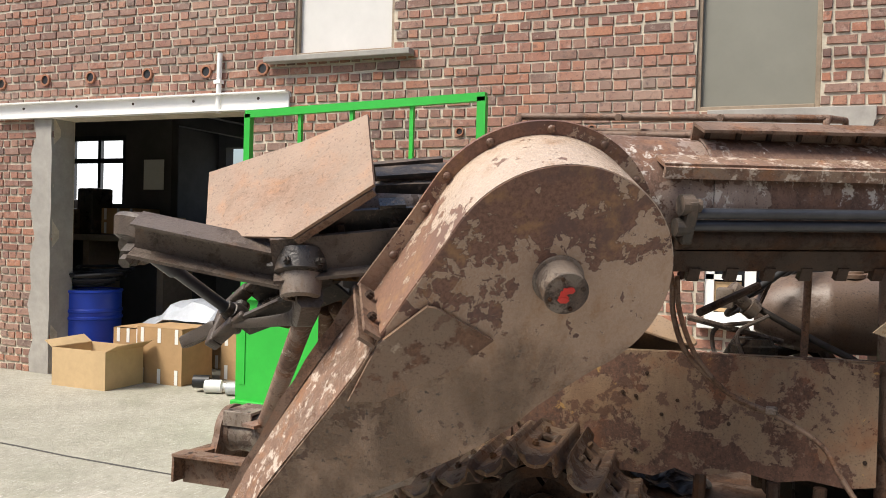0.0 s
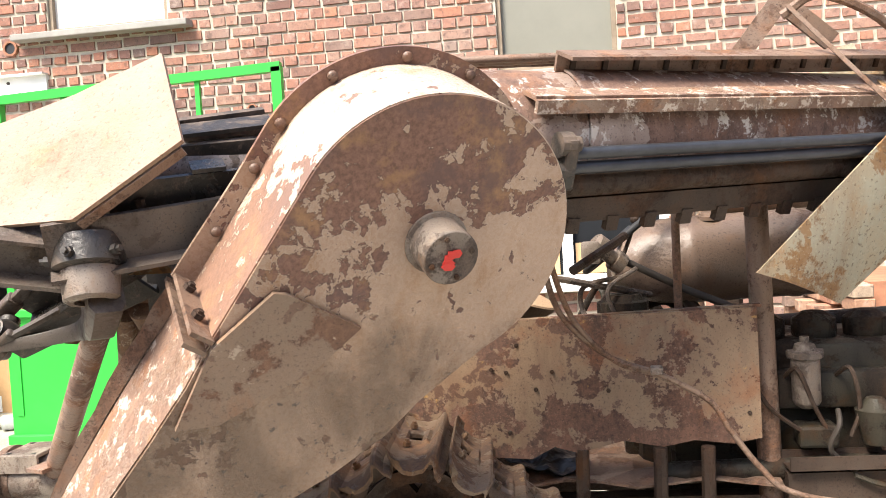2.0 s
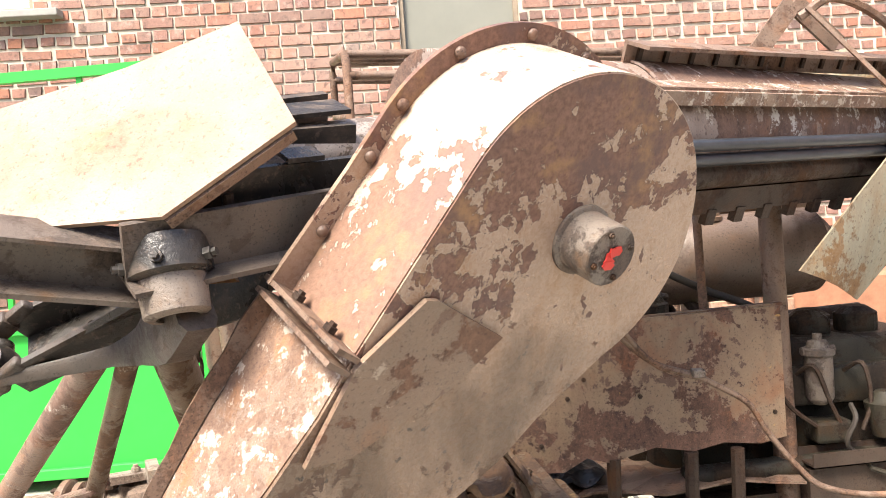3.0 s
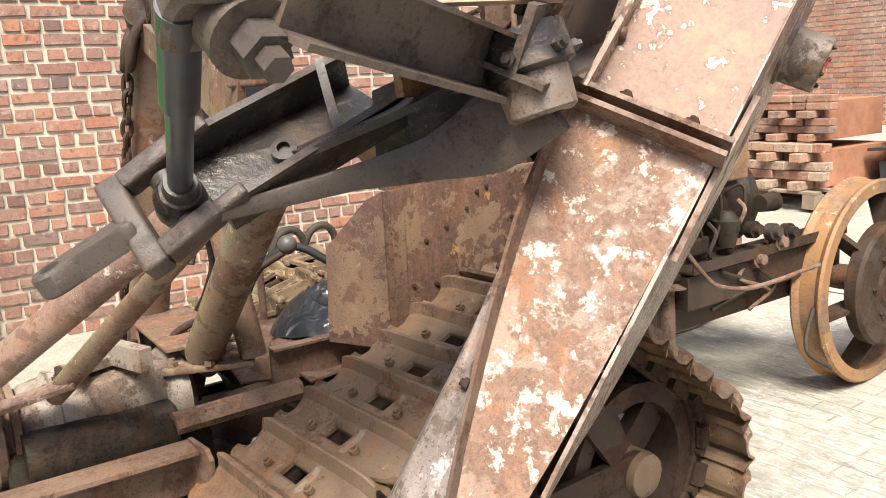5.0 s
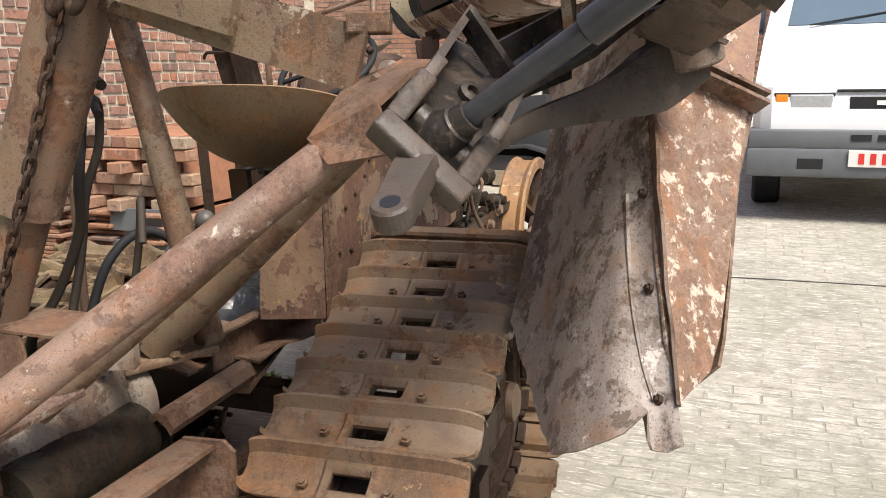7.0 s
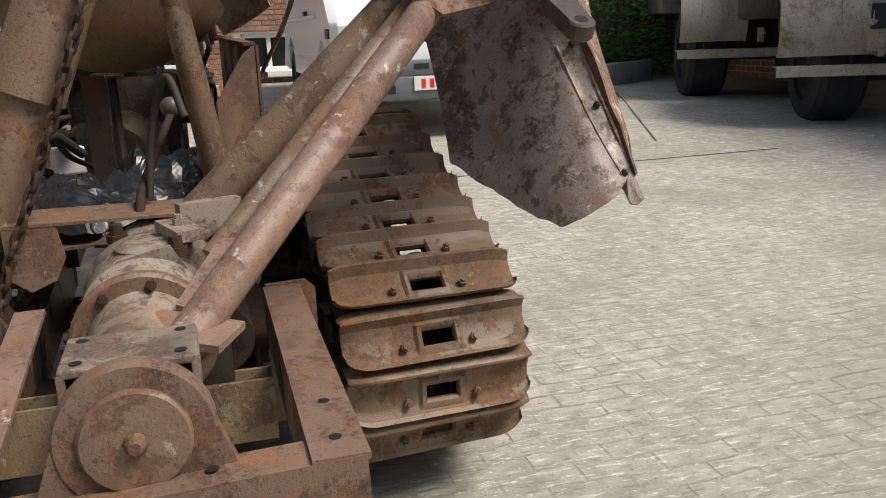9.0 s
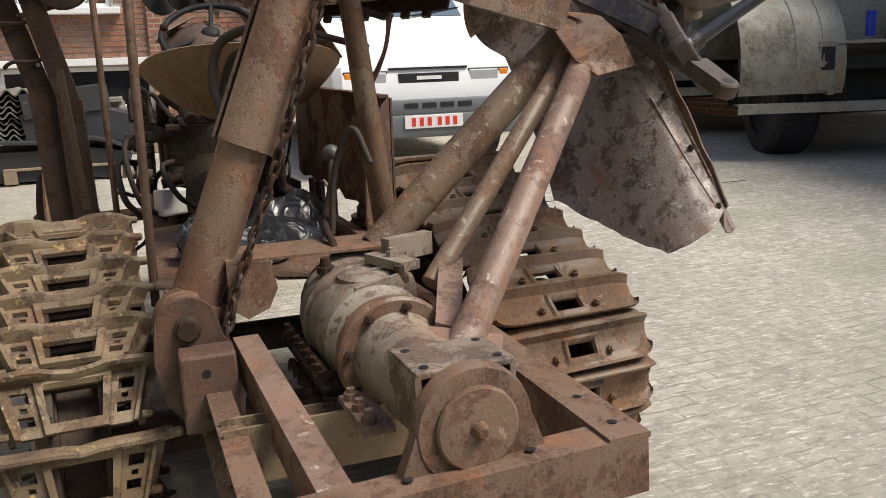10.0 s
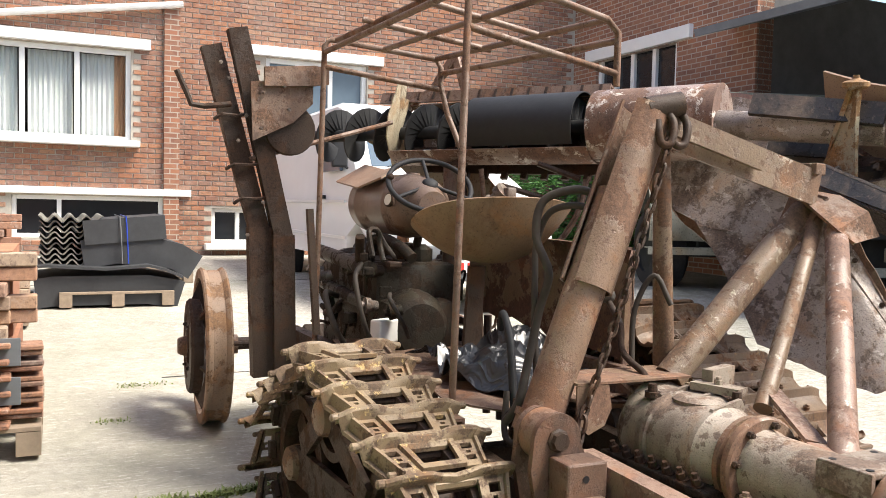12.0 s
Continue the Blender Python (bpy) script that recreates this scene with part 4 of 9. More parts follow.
bm.from_mesh(me)
bpy.data.meshes.remove(me)
part("brick_courses", bm, "housebrick", wall_house)["kind"] = "stuff"
bm = bmesh.new()
box(bm, (HX - 0.03, 2.64, 4.0), (0.06, 0.22, 7.4))
tagged(part("trim", bm, "house"), "shallow brick pier on the house front", "pier", kind="structure")


def house_window(name, y0, y1, z0, z1, splits, label, fill, frame=0.07, lintel=None, sill=True):
    w = thing(name, (HX, (y0 + y1) / 2, z0), label, "window", kind="structure")
    x = HX + 0.1
    ys = [y0] + splits + [y1]
    for a, b in zip(ys, ys[1:]):
        bm = bmesh.new()
        box(bm, (x + 0.03, (a + b) / 2, (z0 + z1) / 2), (0.01, b - a - frame, z1 - z0 - 2 * frame))
        part("pane", bm, "glass" if fill == "curtain" else fill, w).visible_shadow = False
    bm = bmesh.new()
    for y in ys:
        yy = min(max(y, y0 + frame / 2), y1 - frame / 2)
        box(bm, (x, yy, (z0 + z1) / 2), (0.08, frame, z1 - z0), bevel=0.006)
    for z in (z0 + frame / 2, z1 - frame / 2):
        box(bm, (x - 0.004, (y0 + y1) / 2, z), (0.08, y1 - y0 - 2 * frame, frame), bevel=0.006)
    part("frame", bm, "white", w)
    if sill:
        bm = bmesh.new()
        box(bm, (HX - 0.05, (y0 + y1) / 2, z0 - 0.04), (0.3, y1 - y0 + 0.22, 0.09), bevel=0.01)
        part("sill", bm, "white", w)
    if lintel:
        bm = bmesh.new()
        box(bm, (HX - 0.03, (lintel[0] + lintel[1]) / 2, lintel[2]), (0.1, lintel[1] - lintel[0], lintel[3]), bevel=0.008)
        part("lintel", bm, "white", w)
    return w


wA = house_window("window_5", 3.2, 5.9, 2.02, 3.33, [3.92, 4.62, 5.3], "white three-light house window with patterned net curtains", "curtain", lintel=(2.94, 6.2, 3.42, 0.15))
bm = bmesh.new()
for (a, b) in ((3.27, 3.87), (3.97, 4.55), (4.68, 5.25), (5.36, 5.85)):
    n = 28
    rows = [[V(HX + 0.2 + 0.018 * math.sin(k * 1.9 + a * 7), a + (b - a) * k / n, z) for k in range(n + 1)] for z in (2.09, 3.26)]
    sheet(bm, rows, 0.002)
part("net_curtain", bm, "curtain", wA)
bm = bmesh.new()
for (a, b) in ((3.27, 3.42), (5.2, 5.28)):
    rows = [[V(HX + 0.17 + 0.012 * math.sin(k * 1.9), a + (b - a) * k / 8, z) for k in range(9)] for z in (2.09, 3.26)]
    sheet(bm, rows, 0.003)
part("drape", bm, "drape", wA)
# room wall, dark in colour to stand for the unlit room
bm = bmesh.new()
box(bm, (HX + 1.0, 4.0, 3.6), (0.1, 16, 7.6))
tagged(part("wall_room", bm, "interior"), "room wall behind the house windows, coloured dark for shade", "wall", kind="structure")
house_window("window_6", 2.75, 4.75, 0.62, 1.22, [4.15], "low white-framed basement window", "darkglass", 0.06, (2.36, 6.2, 1.29, 0.10), False)
house_window("window_7", 1.25, 2.05, 0.54, 1.08, [1.65], "small white-framed basement window", "darkglass", 0.06, None, True)
house_window("window_8", -0.40, 1.25, 2.3, 3.42, [0.2, 0.75], "white-framed upper house window", "windscreen", 0.07, (-0.66, 1.54, 3.51, 0.15))
bm = bmesh.new()
sweep(bm, [(HX - 0.1, 6.2, 3.45), (HX - 0.1, 2.5, 4.05)], 0.05, 10, sharp=True)
tagged(part("gutter_pipe", bm, "white"), "sloping white rain pipe on the house front", "pipe", kind="structure")

# wing wall that stands square to the house, with a window, then an open shed
WGY = -4.36
bm = bmesh.new()
wall_with_openings(bm, 5.6, 10.0, 0.2, 6.5, WGY - 0.3, WGY, [(7.2, 9.3, 2.75, 3.75)])
tagged(part("wall_wing", bm, "house"), "brown brick side wing with pale pitted joints", "wall", kind="structure")
w9 = thing("window_9", (8.2, WGY, 2.75), "white wooden window in the side wing", "window", kind="structure")
bm = bmesh.new()
box(bm, (8.25, WGY - 0.12, 3.25), (2.1, 0.02, 1.0))
part("pane", bm, "darkglass", w9)
bm = bmesh.new()
for x in (7.25, 7.8, 8.35, 8.8, 9.25):
    box(bm, (x, WGY - 0.09, 3.25), (0.09, 0.07, 1.0))
part("frame", bm, "white", w9)
bm = bmesh.new()
box(bm, (8.2, WGY + 0.02, 3.86), (2.7, 0.12, 0.2), bevel=0.01)
part("lintel", bm, "white", w9)
# shed walls, the shade under the roof put into their colour
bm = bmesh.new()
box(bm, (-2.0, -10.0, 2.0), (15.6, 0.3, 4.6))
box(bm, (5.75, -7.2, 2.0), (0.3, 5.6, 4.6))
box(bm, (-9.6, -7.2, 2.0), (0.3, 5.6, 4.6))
tagged(part("wall_shed", bm, "interior"), "inside walls of the open shed, coloured dark for shade", "wall", kind="structure")
bm = bmesh.new()
prism(bm, [(-8.0, 0.0), (8.0, 0.0), (8.0, 0.1), (-8.0, 0.1)], (-2.0, WGY + 0.7, 3.55), (-2.0, -10.2, 5.4))
tagged(part("roof_shed", bm, "roofslate"), "grey slate shed roof with an overhanging eave", "roof", kind="structure")
bm = bmesh.new()
box(bm, (9.0, -3.1, 0.85), (0.25, 2.5, 1.15))
box(bm, (8.98, -3.1, 1.45), (0.33, 2.56, 0.07))
tagged(part("wall_garden", bm, "house"), "low brick garden wall with a coping", "wall", kind="structure")
# unseen yard wall, added behind the camera
bm = bmesh.new()
box(bm, (-11.0, -1.0, 2.0), (0.3, 20, 4.4))
tagged(part("wall_yard", bm, "house"), "plain unseen brick wall added to close the yard", "wall", kind="structure")

# ---- the crawler machine ----
machine = thing("crawler_digger", (-0.3, 2.75, 0.0), "rusty crawler digging machine with a slewed auger boom, parked on concrete", "digger")

# the slewed boom's own axes: U along it, W up it, N out of the round casing
O = V(-0.4186, 1.6893, 1.3069)
U, W, N = V(0.85279, 0.52226, 0.0), V(0.20666, -0.33745, 0.91838), V(0.47963, -0.78318, -0.39571)


def L(a, b, c):
    return O + U * a + W * b + N * c


def arc(r, a0, a1, n):
    return [(r * math.cos(radians(a0 + (a1 - a0) * k / n)), r * math.sin(radians(a0 + (a1 - a0) * k / n))) for k in range(n + 1)]


# round casing: front face plate with its leg
DR, DD = 0.252, 0.207
leg_out = [(-0.264, 0.043), (-0.311, -0.041), (-0.366, -0.14), (-0.41, -0.23), (-0.47, -0.33), (-0.55, -0.455), (-0.615, -0.56), (-0.635, -0.605)]
face = arc(DR, -62, 152, 40) + leg_out + [(-0.60, -0.65), (-0.52, -0.60), (-0.40, -0.575), (-0.30, -0.53), (-0.16, -0.455), (-0.06, -0.385), (0.0, -0.32), (0.06, -0.27)]
bm = bmesh.new()
slab(bm, face, O, U, W, N, -0.006, 0.0)
part("casing_face", bm, "casing", machine, "round casing plate with flaking grey-brown paint")
# rim strip of the casing and the leg, a bent sheet
edge = arc(DR, -40, 152, 40) + leg_out
# its coat carries the sun's glare on the crown as pale colour
bm = bmesh.new()
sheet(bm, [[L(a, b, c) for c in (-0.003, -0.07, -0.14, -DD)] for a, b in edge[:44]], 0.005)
part("casing_rim", bm, "rim", machine, "curved casing strip, crown paled for sun glare, rustier lower down", 35)
low = [(-0.366, -0.14), (-0.41, -0.23), (-0.47, -0.33), (-0.55, -0.455), (-0.615, -0.56), (-0.64, -0.618)]
bm = bmesh.new()
rows = []
for k, (a, b) in enumerate(low):
    f = k / 5
    c0, c1 = -0.004 - 0.016 * f * f, -0.225 + 0.14 * f ** 1.7
    rows.append([L(a - 0.06 * f * e, b - 0.055 * f * f * e, c0 + (c1 - c0) * e) for e in (0.0, 0.33, 0.67, 1.0)])
sheet(bm, rows, 0.005)
part("leg_cover", bm, "strip", machine, "leg cover with patches of white primer on rust", 35)
# rear flange all round, with bolts
bm = bmesh.new()
inner = arc(0.248, -40, 152, 44) + [(-0.262, 0.040), (-0.372, -0.145)]
outer = arc(0.286, -40, 152, 44) + [(-0.300, 0.050), (-0.408, -0.125)]
fl = [[L(a, b, -DD), L(c, d, -DD)] for (a, b), (c, d) in zip(inner, outer)]
sheet(bm, fl, 0.009)
part("rear_flange", bm, "casing", machine, "rusty bolted rear flange of the casing")
for ang in (-20, 8, 36, 62, 90, 120, 146):
    bm = bmesh.new()
    p = L(0.268 * math.cos(radians(ang)), 0.268 * math.sin(radians(ang)), -DD + 0.004)
    lathe(bm, p, N, [(0, 0.010), (0.004, 0.010), (0.008, 0.007), (0.009, 0.0)], 12)
    part("bolt", bm, "quadrant", machine, smooth=50)
for a, b in ((-0.265, 0.07), (-0.33, -0.045)):
    bm = bmesh.new()
    lathe(bm, L(a, b, -DD + 0.004), N, [(0, 0.010), (0.004, 0.010), (0.008, 0.007), (0.009, 0.0)], 12)
    part("bolt", bm, "quadrant", machine, smooth=50)
# the split flange across the leg
bm = bmesh.new()
d0 = V(0.55, -0.83)
for off in (0.0, 0.022):
    q = [L(-0.372 - off * 0.55, -0.142 - off * 0.83, c) for c in (0.012, -DD - 0.02)]
    out = (U * -0.83 + W * 0.55) * 0.038
    ins = (U * -0.83 + W * 0.55) * -0.004
    sheet(bm, [[q[0] + ins, q[0] + out], [q[1] + ins, q[1] + out]], 0.008)
part("split_flange", bm, "rust", machine, "double flange that joins the leg halves")
for c in (-0.05, -0.15):
    bm = bmesh.new()
    p = L(-0.372, -0.142, c) + (U * -0.83 + W * 0.55) * 0.02
    bolt(bm, p + (U * 0.55 + W * 0.83) * 0.005, U * 0.55 + W * 0.83, 0.011, 0.009)
    part("bolt", bm, "darkrust", machine)
# shaft end
bm = bmesh.new()
lathe(bm, L(0, 0, 0), N, [(-0.002, 0.056), (0.006, 0.056), (0.008, 0.049), (0.066, 0.048), (0.068, 0.046), (0.068, 0.0)], 30)
shaft = part("shaft_end", bm, "silver", machine, "grey worn shaft end with a red mark", 25)
bm = bmesh.new()
rr = random.Random(3)
for k in range(5):
    a, b = rr.uniform(-0.016, 0.02), rr.uniform(-0.014, 0.012)
    slab(bm, [(a + 0.010 * math.cos(t * 1.05) * rr.uniform(0.6, 1.4), b + 0.008 * math.sin(t * 1.05)) for t in range(6)], O, U, W, N, 0.0695, 0.0705 + 0.0004 * k)
part("paint_mark", bm, "red", shaft)
for ang in (20, 110, 200, 290):
    bm = bmesh.new()
    bolt(bm, L(0.036 * math.cos(radians(ang)), 0.036 * math.sin(radians(ang)), 0.068), N, 0.005, 0.004)
    part("stud", bm, "darkrust", shaft)
# welded cover plate on the leg
bm = bmesh.new()
slab(bm, [(-0.275, -0.065), (-0.255, -0.068), (-0.125, -0.145), (-0.20, -0.215), (-0.36, -0.30), (-0.43, -0.30), (-0.372, -0.155)], O, U, W, N, 0.003, 0.012)
part("cover_plate", bm, "postpaint", machine)
# rear sheet of the casing and the torn inner sheet of the leg
bm = bmesh.new()
slab(bm, arc(0.262, -70, 190, 40) + [(-0.36, -0.16), (-0.30, -0.34), (-0.02, -0.30)], O, U, W, N, -DD - 0.018, -DD - 0.010)
part("casing_back", bm, "inner", machine, "soiled grey back plate of the casing")
FOOT = [(0.0, -0.736, -0.728, -0.069), (0.07, -0.733, -0.75, -0.10), (0.13, -0.728, -0.752, -0.122), (0.20, -0.714, -0.757, -0.172), (0.30, -0.66, -0.815, -0.20), (0.38, -0.623, -0.842, -0.207), (0.46, -0.57, -0.832, -0.207), (0.62, -0.457, -0.80, -0.207), (0.8, -0.35, -0.763, -0.215), (1.0, -0.24, -0.72, -0.222)]


def leg_point(t, s):
    """A place on the torn leg sheet: t down it, s across it."""
    for p, q in zip(FOOT, FOOT[1:]):
        if s <= q[0]:
            e = (s - p[0]) / (q[0] - p[0])
            fa, fb, fc = [p[k] + (q[k] - p[k]) * e for k in (1, 2, 3)]
            break
    a, b = -0.375 + 0.435 * s, -0.16 - 0.09 * s
    a, b = a + (fa - a) * t, b + (fb - b) * t + 0.02 * math.sin(math.pi * t)
    c = -0.222 + (fc + 0.222) * t ** 1.6 + 0.012 * t * math.sin(s * 9) * (1 - t)
    return a, b, c


rl_ = random.Random(44)
bm = bmesh.new()
rows = []
for i in range(18):
    t = (i / 17) ** 0.8
    row = []
    for j in range(34):
        s = (j / 33) ** 1.3
        a, b, c = leg_point(t, s)
        if i >= 16:
            k = (i - 15) / 2
            b += 0.055 * k * math.exp(-((s - 0.158) / 0.022) ** 2) + k * rl_.uniform(-0.004, 0.003)
        row.append(L(a, b, c))
    rows.append(row)
sheet(bm, rows, 0.005)
part("inner_sheet", bm, "inner", machine, "hanging grey leg sheet, torn and pitted at its foot", 50)
bm = bmesh.new()
sweep(bm, [L(*leg_point(t, s)) - N * 0.004 for t, s in ((0.42, 0.17), (0.55, 0.165), (0.70, 0.15), (0.82, 0.12), (0.90, 0.07))], 0.0045, 6)
part("weld_seam", bm, "inner", machine)
bm = bmesh.new()
rows = []
for k in range(12):
    t = 0.02 + 0.9 * k / 11
    q = L(*leg_point(t, 0.0))
    rows.append([q + N * 0.002, q + (U * -0.83 + W * 0.55) * (0.034 * (1 - 0.7 * t) + 0.003 * math.sin(k * 2.2)) - N * 0.006])
sheet(bm, rows, 0.006)
part("leg_flange", bm, "rust", machine)
for t in (0.42, 0.66, 0.9):
    bm = bmesh.new()
    bolt(bm, L(*leg_point(t, 0.05)) - N * 0.003, N * -1, 0.009, 0.008)
    part("bolt", bm, "darkrust", machine)

# auger trough, closed near the casing and open to the far side further on
TB, TC, TR = 0.06, -0.385, 0.147
bm = bmesh.new()


def trough_ring(a, a0, a1, r, n=22):
    return [L(a, TB + r * math.sin(radians(a0 + (a1 - a0) * k / n)), TC + r * math.cos(radians(a0 + (a1 - a0) * k / n))) for k in range(n + 1)]


sheet(bm, [trough_ring(a, -120, 92, TR) for a in (0.44, 0.7, 0.95, 1.2, 1.42)], 0.005)
part("auger_trough", bm, "drum", machine, "rusty steel auger trough, open on one side", 40)
bm = bmesh.new()
lathe(bm, L(-0.05, TB, TC), U, [(0, TR - 0.004), (0.49, TR - 0.004)], 30, up=W)
part("auger_drum", bm, "drum", machine, "closed pinkish steel drum of the auger", 40)
# auger screw and its shaft
bm = bmesh.new()
tube(bm, L(0.44, TB, TC), L(1.98, TB, TC), 0.03, seg=14)
auger = part("auger_shaft", bm, "blackpipe", machine, "black greasy auger shaft", 40)
bm = bmesh.new()
turns, per, r0, r1 = 8, 22, 0.028, 0.128
g = [[], []]
for k in range(turns * per + 1):
    t = k / per
    ang = 2 * math.pi * t
    a = 0.50 + 1.42 * k / (turns * per)
    for w_, r in ((0, r0), (1, r1)):
        g[w_].append(L(a, TB + r * math.sin(ang), TC + r * math.cos(ang)))
sheet(bm, [[p, q] for p, q in zip(*g)], 0.008)
part("flight", bm, "blackpipe", auger, "black screw flight")
bm = bmesh.new()
sheet(bm, [trough_ring(a, 88, 236, 0.141) for a in (0.50, 0.62, 0.75, 0.88, 1.01)], 0.005)
part("auger_cover", bm, "blackpipe", machine, "black rolled cover over the auger", 40)
# flanges, toothed rail and long rods on the camera side of the trough
bm = bmesh.new()
beam(bm, L(0.30, 0.180, -0.30), L(1.42, 0.195, -0.30), 0.10, 0.010, W)
beam(bm, L(0.30, 0.165, -0.245), L(1.42, 0.18, -0.245), 0.012, 0.028, W)
part("top_ledge", bm, "strip", machine, "light rusty ledge along the trough")
bm = bmesh.new()
angle_iron(bm, L(0.42, 0.248, -0.40), L(1.60, 0.278, -0.40), 0.07, 0.055, 0.008, W)
rack = part("toothed_rail", bm, "rust", machine, "angle rail with a row of notches")
for k in range(14):
    bm = bmesh.new()
    box(bm, None, (0.012, 0.02, 0.038), m=Matrix.Translation(L(0.46 + k * 0.083, 0.225 + 0.0021 * k, -0.395)) @ Matrix((U, N, W)).transposed().to_4x4())
    part("tooth", bm, "darkrust", rack)
for b_, c_, r_, mt in ((0.078, -0.205, 0.013, "chrome"), (0.047, -0.205, 0.014, "chrome"), (0.002, -0.235, 0.03, "darkrust")):
    bm = bmesh.new()
    tube(bm, L(0.36, b_, c_), L(1.30, b_ + 0.02, c_), r_, seg=14)
    part("rod", bm, mt, machine, "long slide rod beside the trough", 40)
bm = bmesh.new()
box(bm, None, (0.03, 0.05, 0.11), m=Matrix.Translation(L(0.36, 0.062, -0.20)) @ Matrix((U, N, W)).transposed().to_4x4(), bevel=0.008)
lathe(bm, L(0.335, 0.10, -0.20), U, [(0, 0.026), (0.03, 0.026), (0.03, 0.016), (0.05, 0.016)], 12)
lathe(bm, L(0.33, 0.045, -0.195), U, [(0, 0.022), (0.04, 0.022)], 12)
part("rod_clamp", bm, "grease", machine, "greasy rod clamp")
bm = bmesh.new()
channel(bm, L(0.33, -0.058, -0.30), L(1.35, -0.035, -0.30), 0.15, 0.055, 0.008, -1 * W)
under = part("lower_rail", bm, "darkrust", machine, "dark lower rail with lugs")
for k in range(9):
    bm = bmesh.new()
    box(bm, None, (0.03, 0.018, 0.035), m=Matrix.Translation(L(0.42 + k * 0.1, -0.091 + 0.002 * k, -0.23)) @ Matrix((U, N, W)).transposed().to_4x4())
    part("lug", bm, "darkrust", under)

# cream end plate hung on the trough
bm = bmesh.new()
slab(bm, [(-0.12, -0.17), (0.08, -0.10), (0.13, -0.02), (0.12, 0.16), (0.03, 0.21), (-0.02, 0.15), (-0.13, 0.19)], L(1.40, TB, TC - 0.08), (N * -0.94 + U * -0.34).normalized(), W, U, 0.0, 0.006)
part("end_plate", bm, "creamplate", machine, "bent cream-painted end plate")

# ---- crawler tracks ----
def loop_points(circles, pitch):
    """The belt round circles (x, z, r), clockwise, cut into equal steps: (x, z, angle)."""
    k = len(circles)
    tang = []
    for i in range(k):
        x0, z0, r0 = circles[i]
        x1, z1, r1 = circles[(i + 1) % k]
        d = math.hypot(x1 - x0, z1 - z0)
        th = math.atan2(z1 - z0, x1 - x0) + math.asin((r0 - r1) / d) * 1 + math.pi / 2
        tang.append(th)
    pts = []
    for i in range(k):
        x0, z0, r0 = circles[i]
        a, b = tang[i - 1], tang[i]
        while b > a:
            b -= 2 * math.pi
        n = max(2, int((a - b) * r0 / 0.004))
        for q in range(n + 1):
            t = a + (b - a) * q / n
            pts.append((x0 + r0 * math.cos(t), z0 + r0 * math.sin(t)))
        x1, z1, r1 = circles[(i + 1) % k]
        e = (x1 + r1 * math.cos(b), z1 + r1 * math.sin(b))
        s = pts[-1]
        n = max(2, int(math.hypot(e[0] - s[0], e[1] - s[1]) / 0.004))
        pts += [(s[0] + (e[0] - s[0]) * q / n, s[1] + (e[1] - s[1]) * q / n) for q in range(1, n)]
    lens = [0.0]
    for p, q in zip(pts, pts[1:] + pts[:1]):
        lens.append(lens[-1] + math.hypot(q[0] - p[0], q[1] - p[1]))
    n = round(lens[-1] / pitch)
    out = []
    for i in range(n):
        s = lens[-1] * i / n
        j = max(q for q in range(len(lens)) if lens[q] <= s)
        p, q = pts[j % len(pts)], pts[(j + 4) % len(pts)]
        out.append((p[0], p[1], math.atan2(q[1] - p[1], q[0] - p[0])))
    return out


CIRC = [(-1.105, 0.345, 0.232), (-0.575, 0.63, 0.172), (-0.28, 0.30, 0.255), (-0.93, 0.195, 0.152)]


def grid_plate(xs, ys, spot, hole, t):
    """One plate from a grid: spot(x, y) gives the place of a node, hole(i, j) leaves cells out."""
    bm = bmesh.new()
    top = [[bm.verts.new(spot(x, y) + V(0, 0, t / 2)) for y in ys] for x in xs]
    bot = [[bm.verts.new(spot(x, y) - V(0, 0, t / 2)) for y in ys] for x in xs]
    edges = {}
    for i in range(len(xs) - 1):
        for j in range(len(ys) - 1):
            if hole(i, j):
                continue
            c = [(i, j), (i, j + 1), (i + 1, j + 1), (i + 1, j)]
            bm.faces.new([top[a][b] for a, b in c])
            bm.faces.new([bot[a][b] for a, b in c[::-1]])
            for a, b in zip(c, c[1:] + c[:1]):
                if (b, a) in edges:
                    del edges[(b, a)]
                else:
                    edges[(a, b)] = True
    for (a, b), (c, d) in edges:
        bm.faces.new((top[a][b], top[c][d], bot[c][d], bot[a][b]))
    bmesh.ops.delete(bm, geom=[v for v in bm.verts if not v.link_faces], context="VERTS")
    return bm


def curve_at(stops, u):
    for (a, x), (b, y) in zip(stops, stops[1:]):
        if u <= b:
            k = (u - a) / (b - a)
            k = k * k * (3 - 2 * k)
            return x + (y - x) * k
    return stops[-1][1]


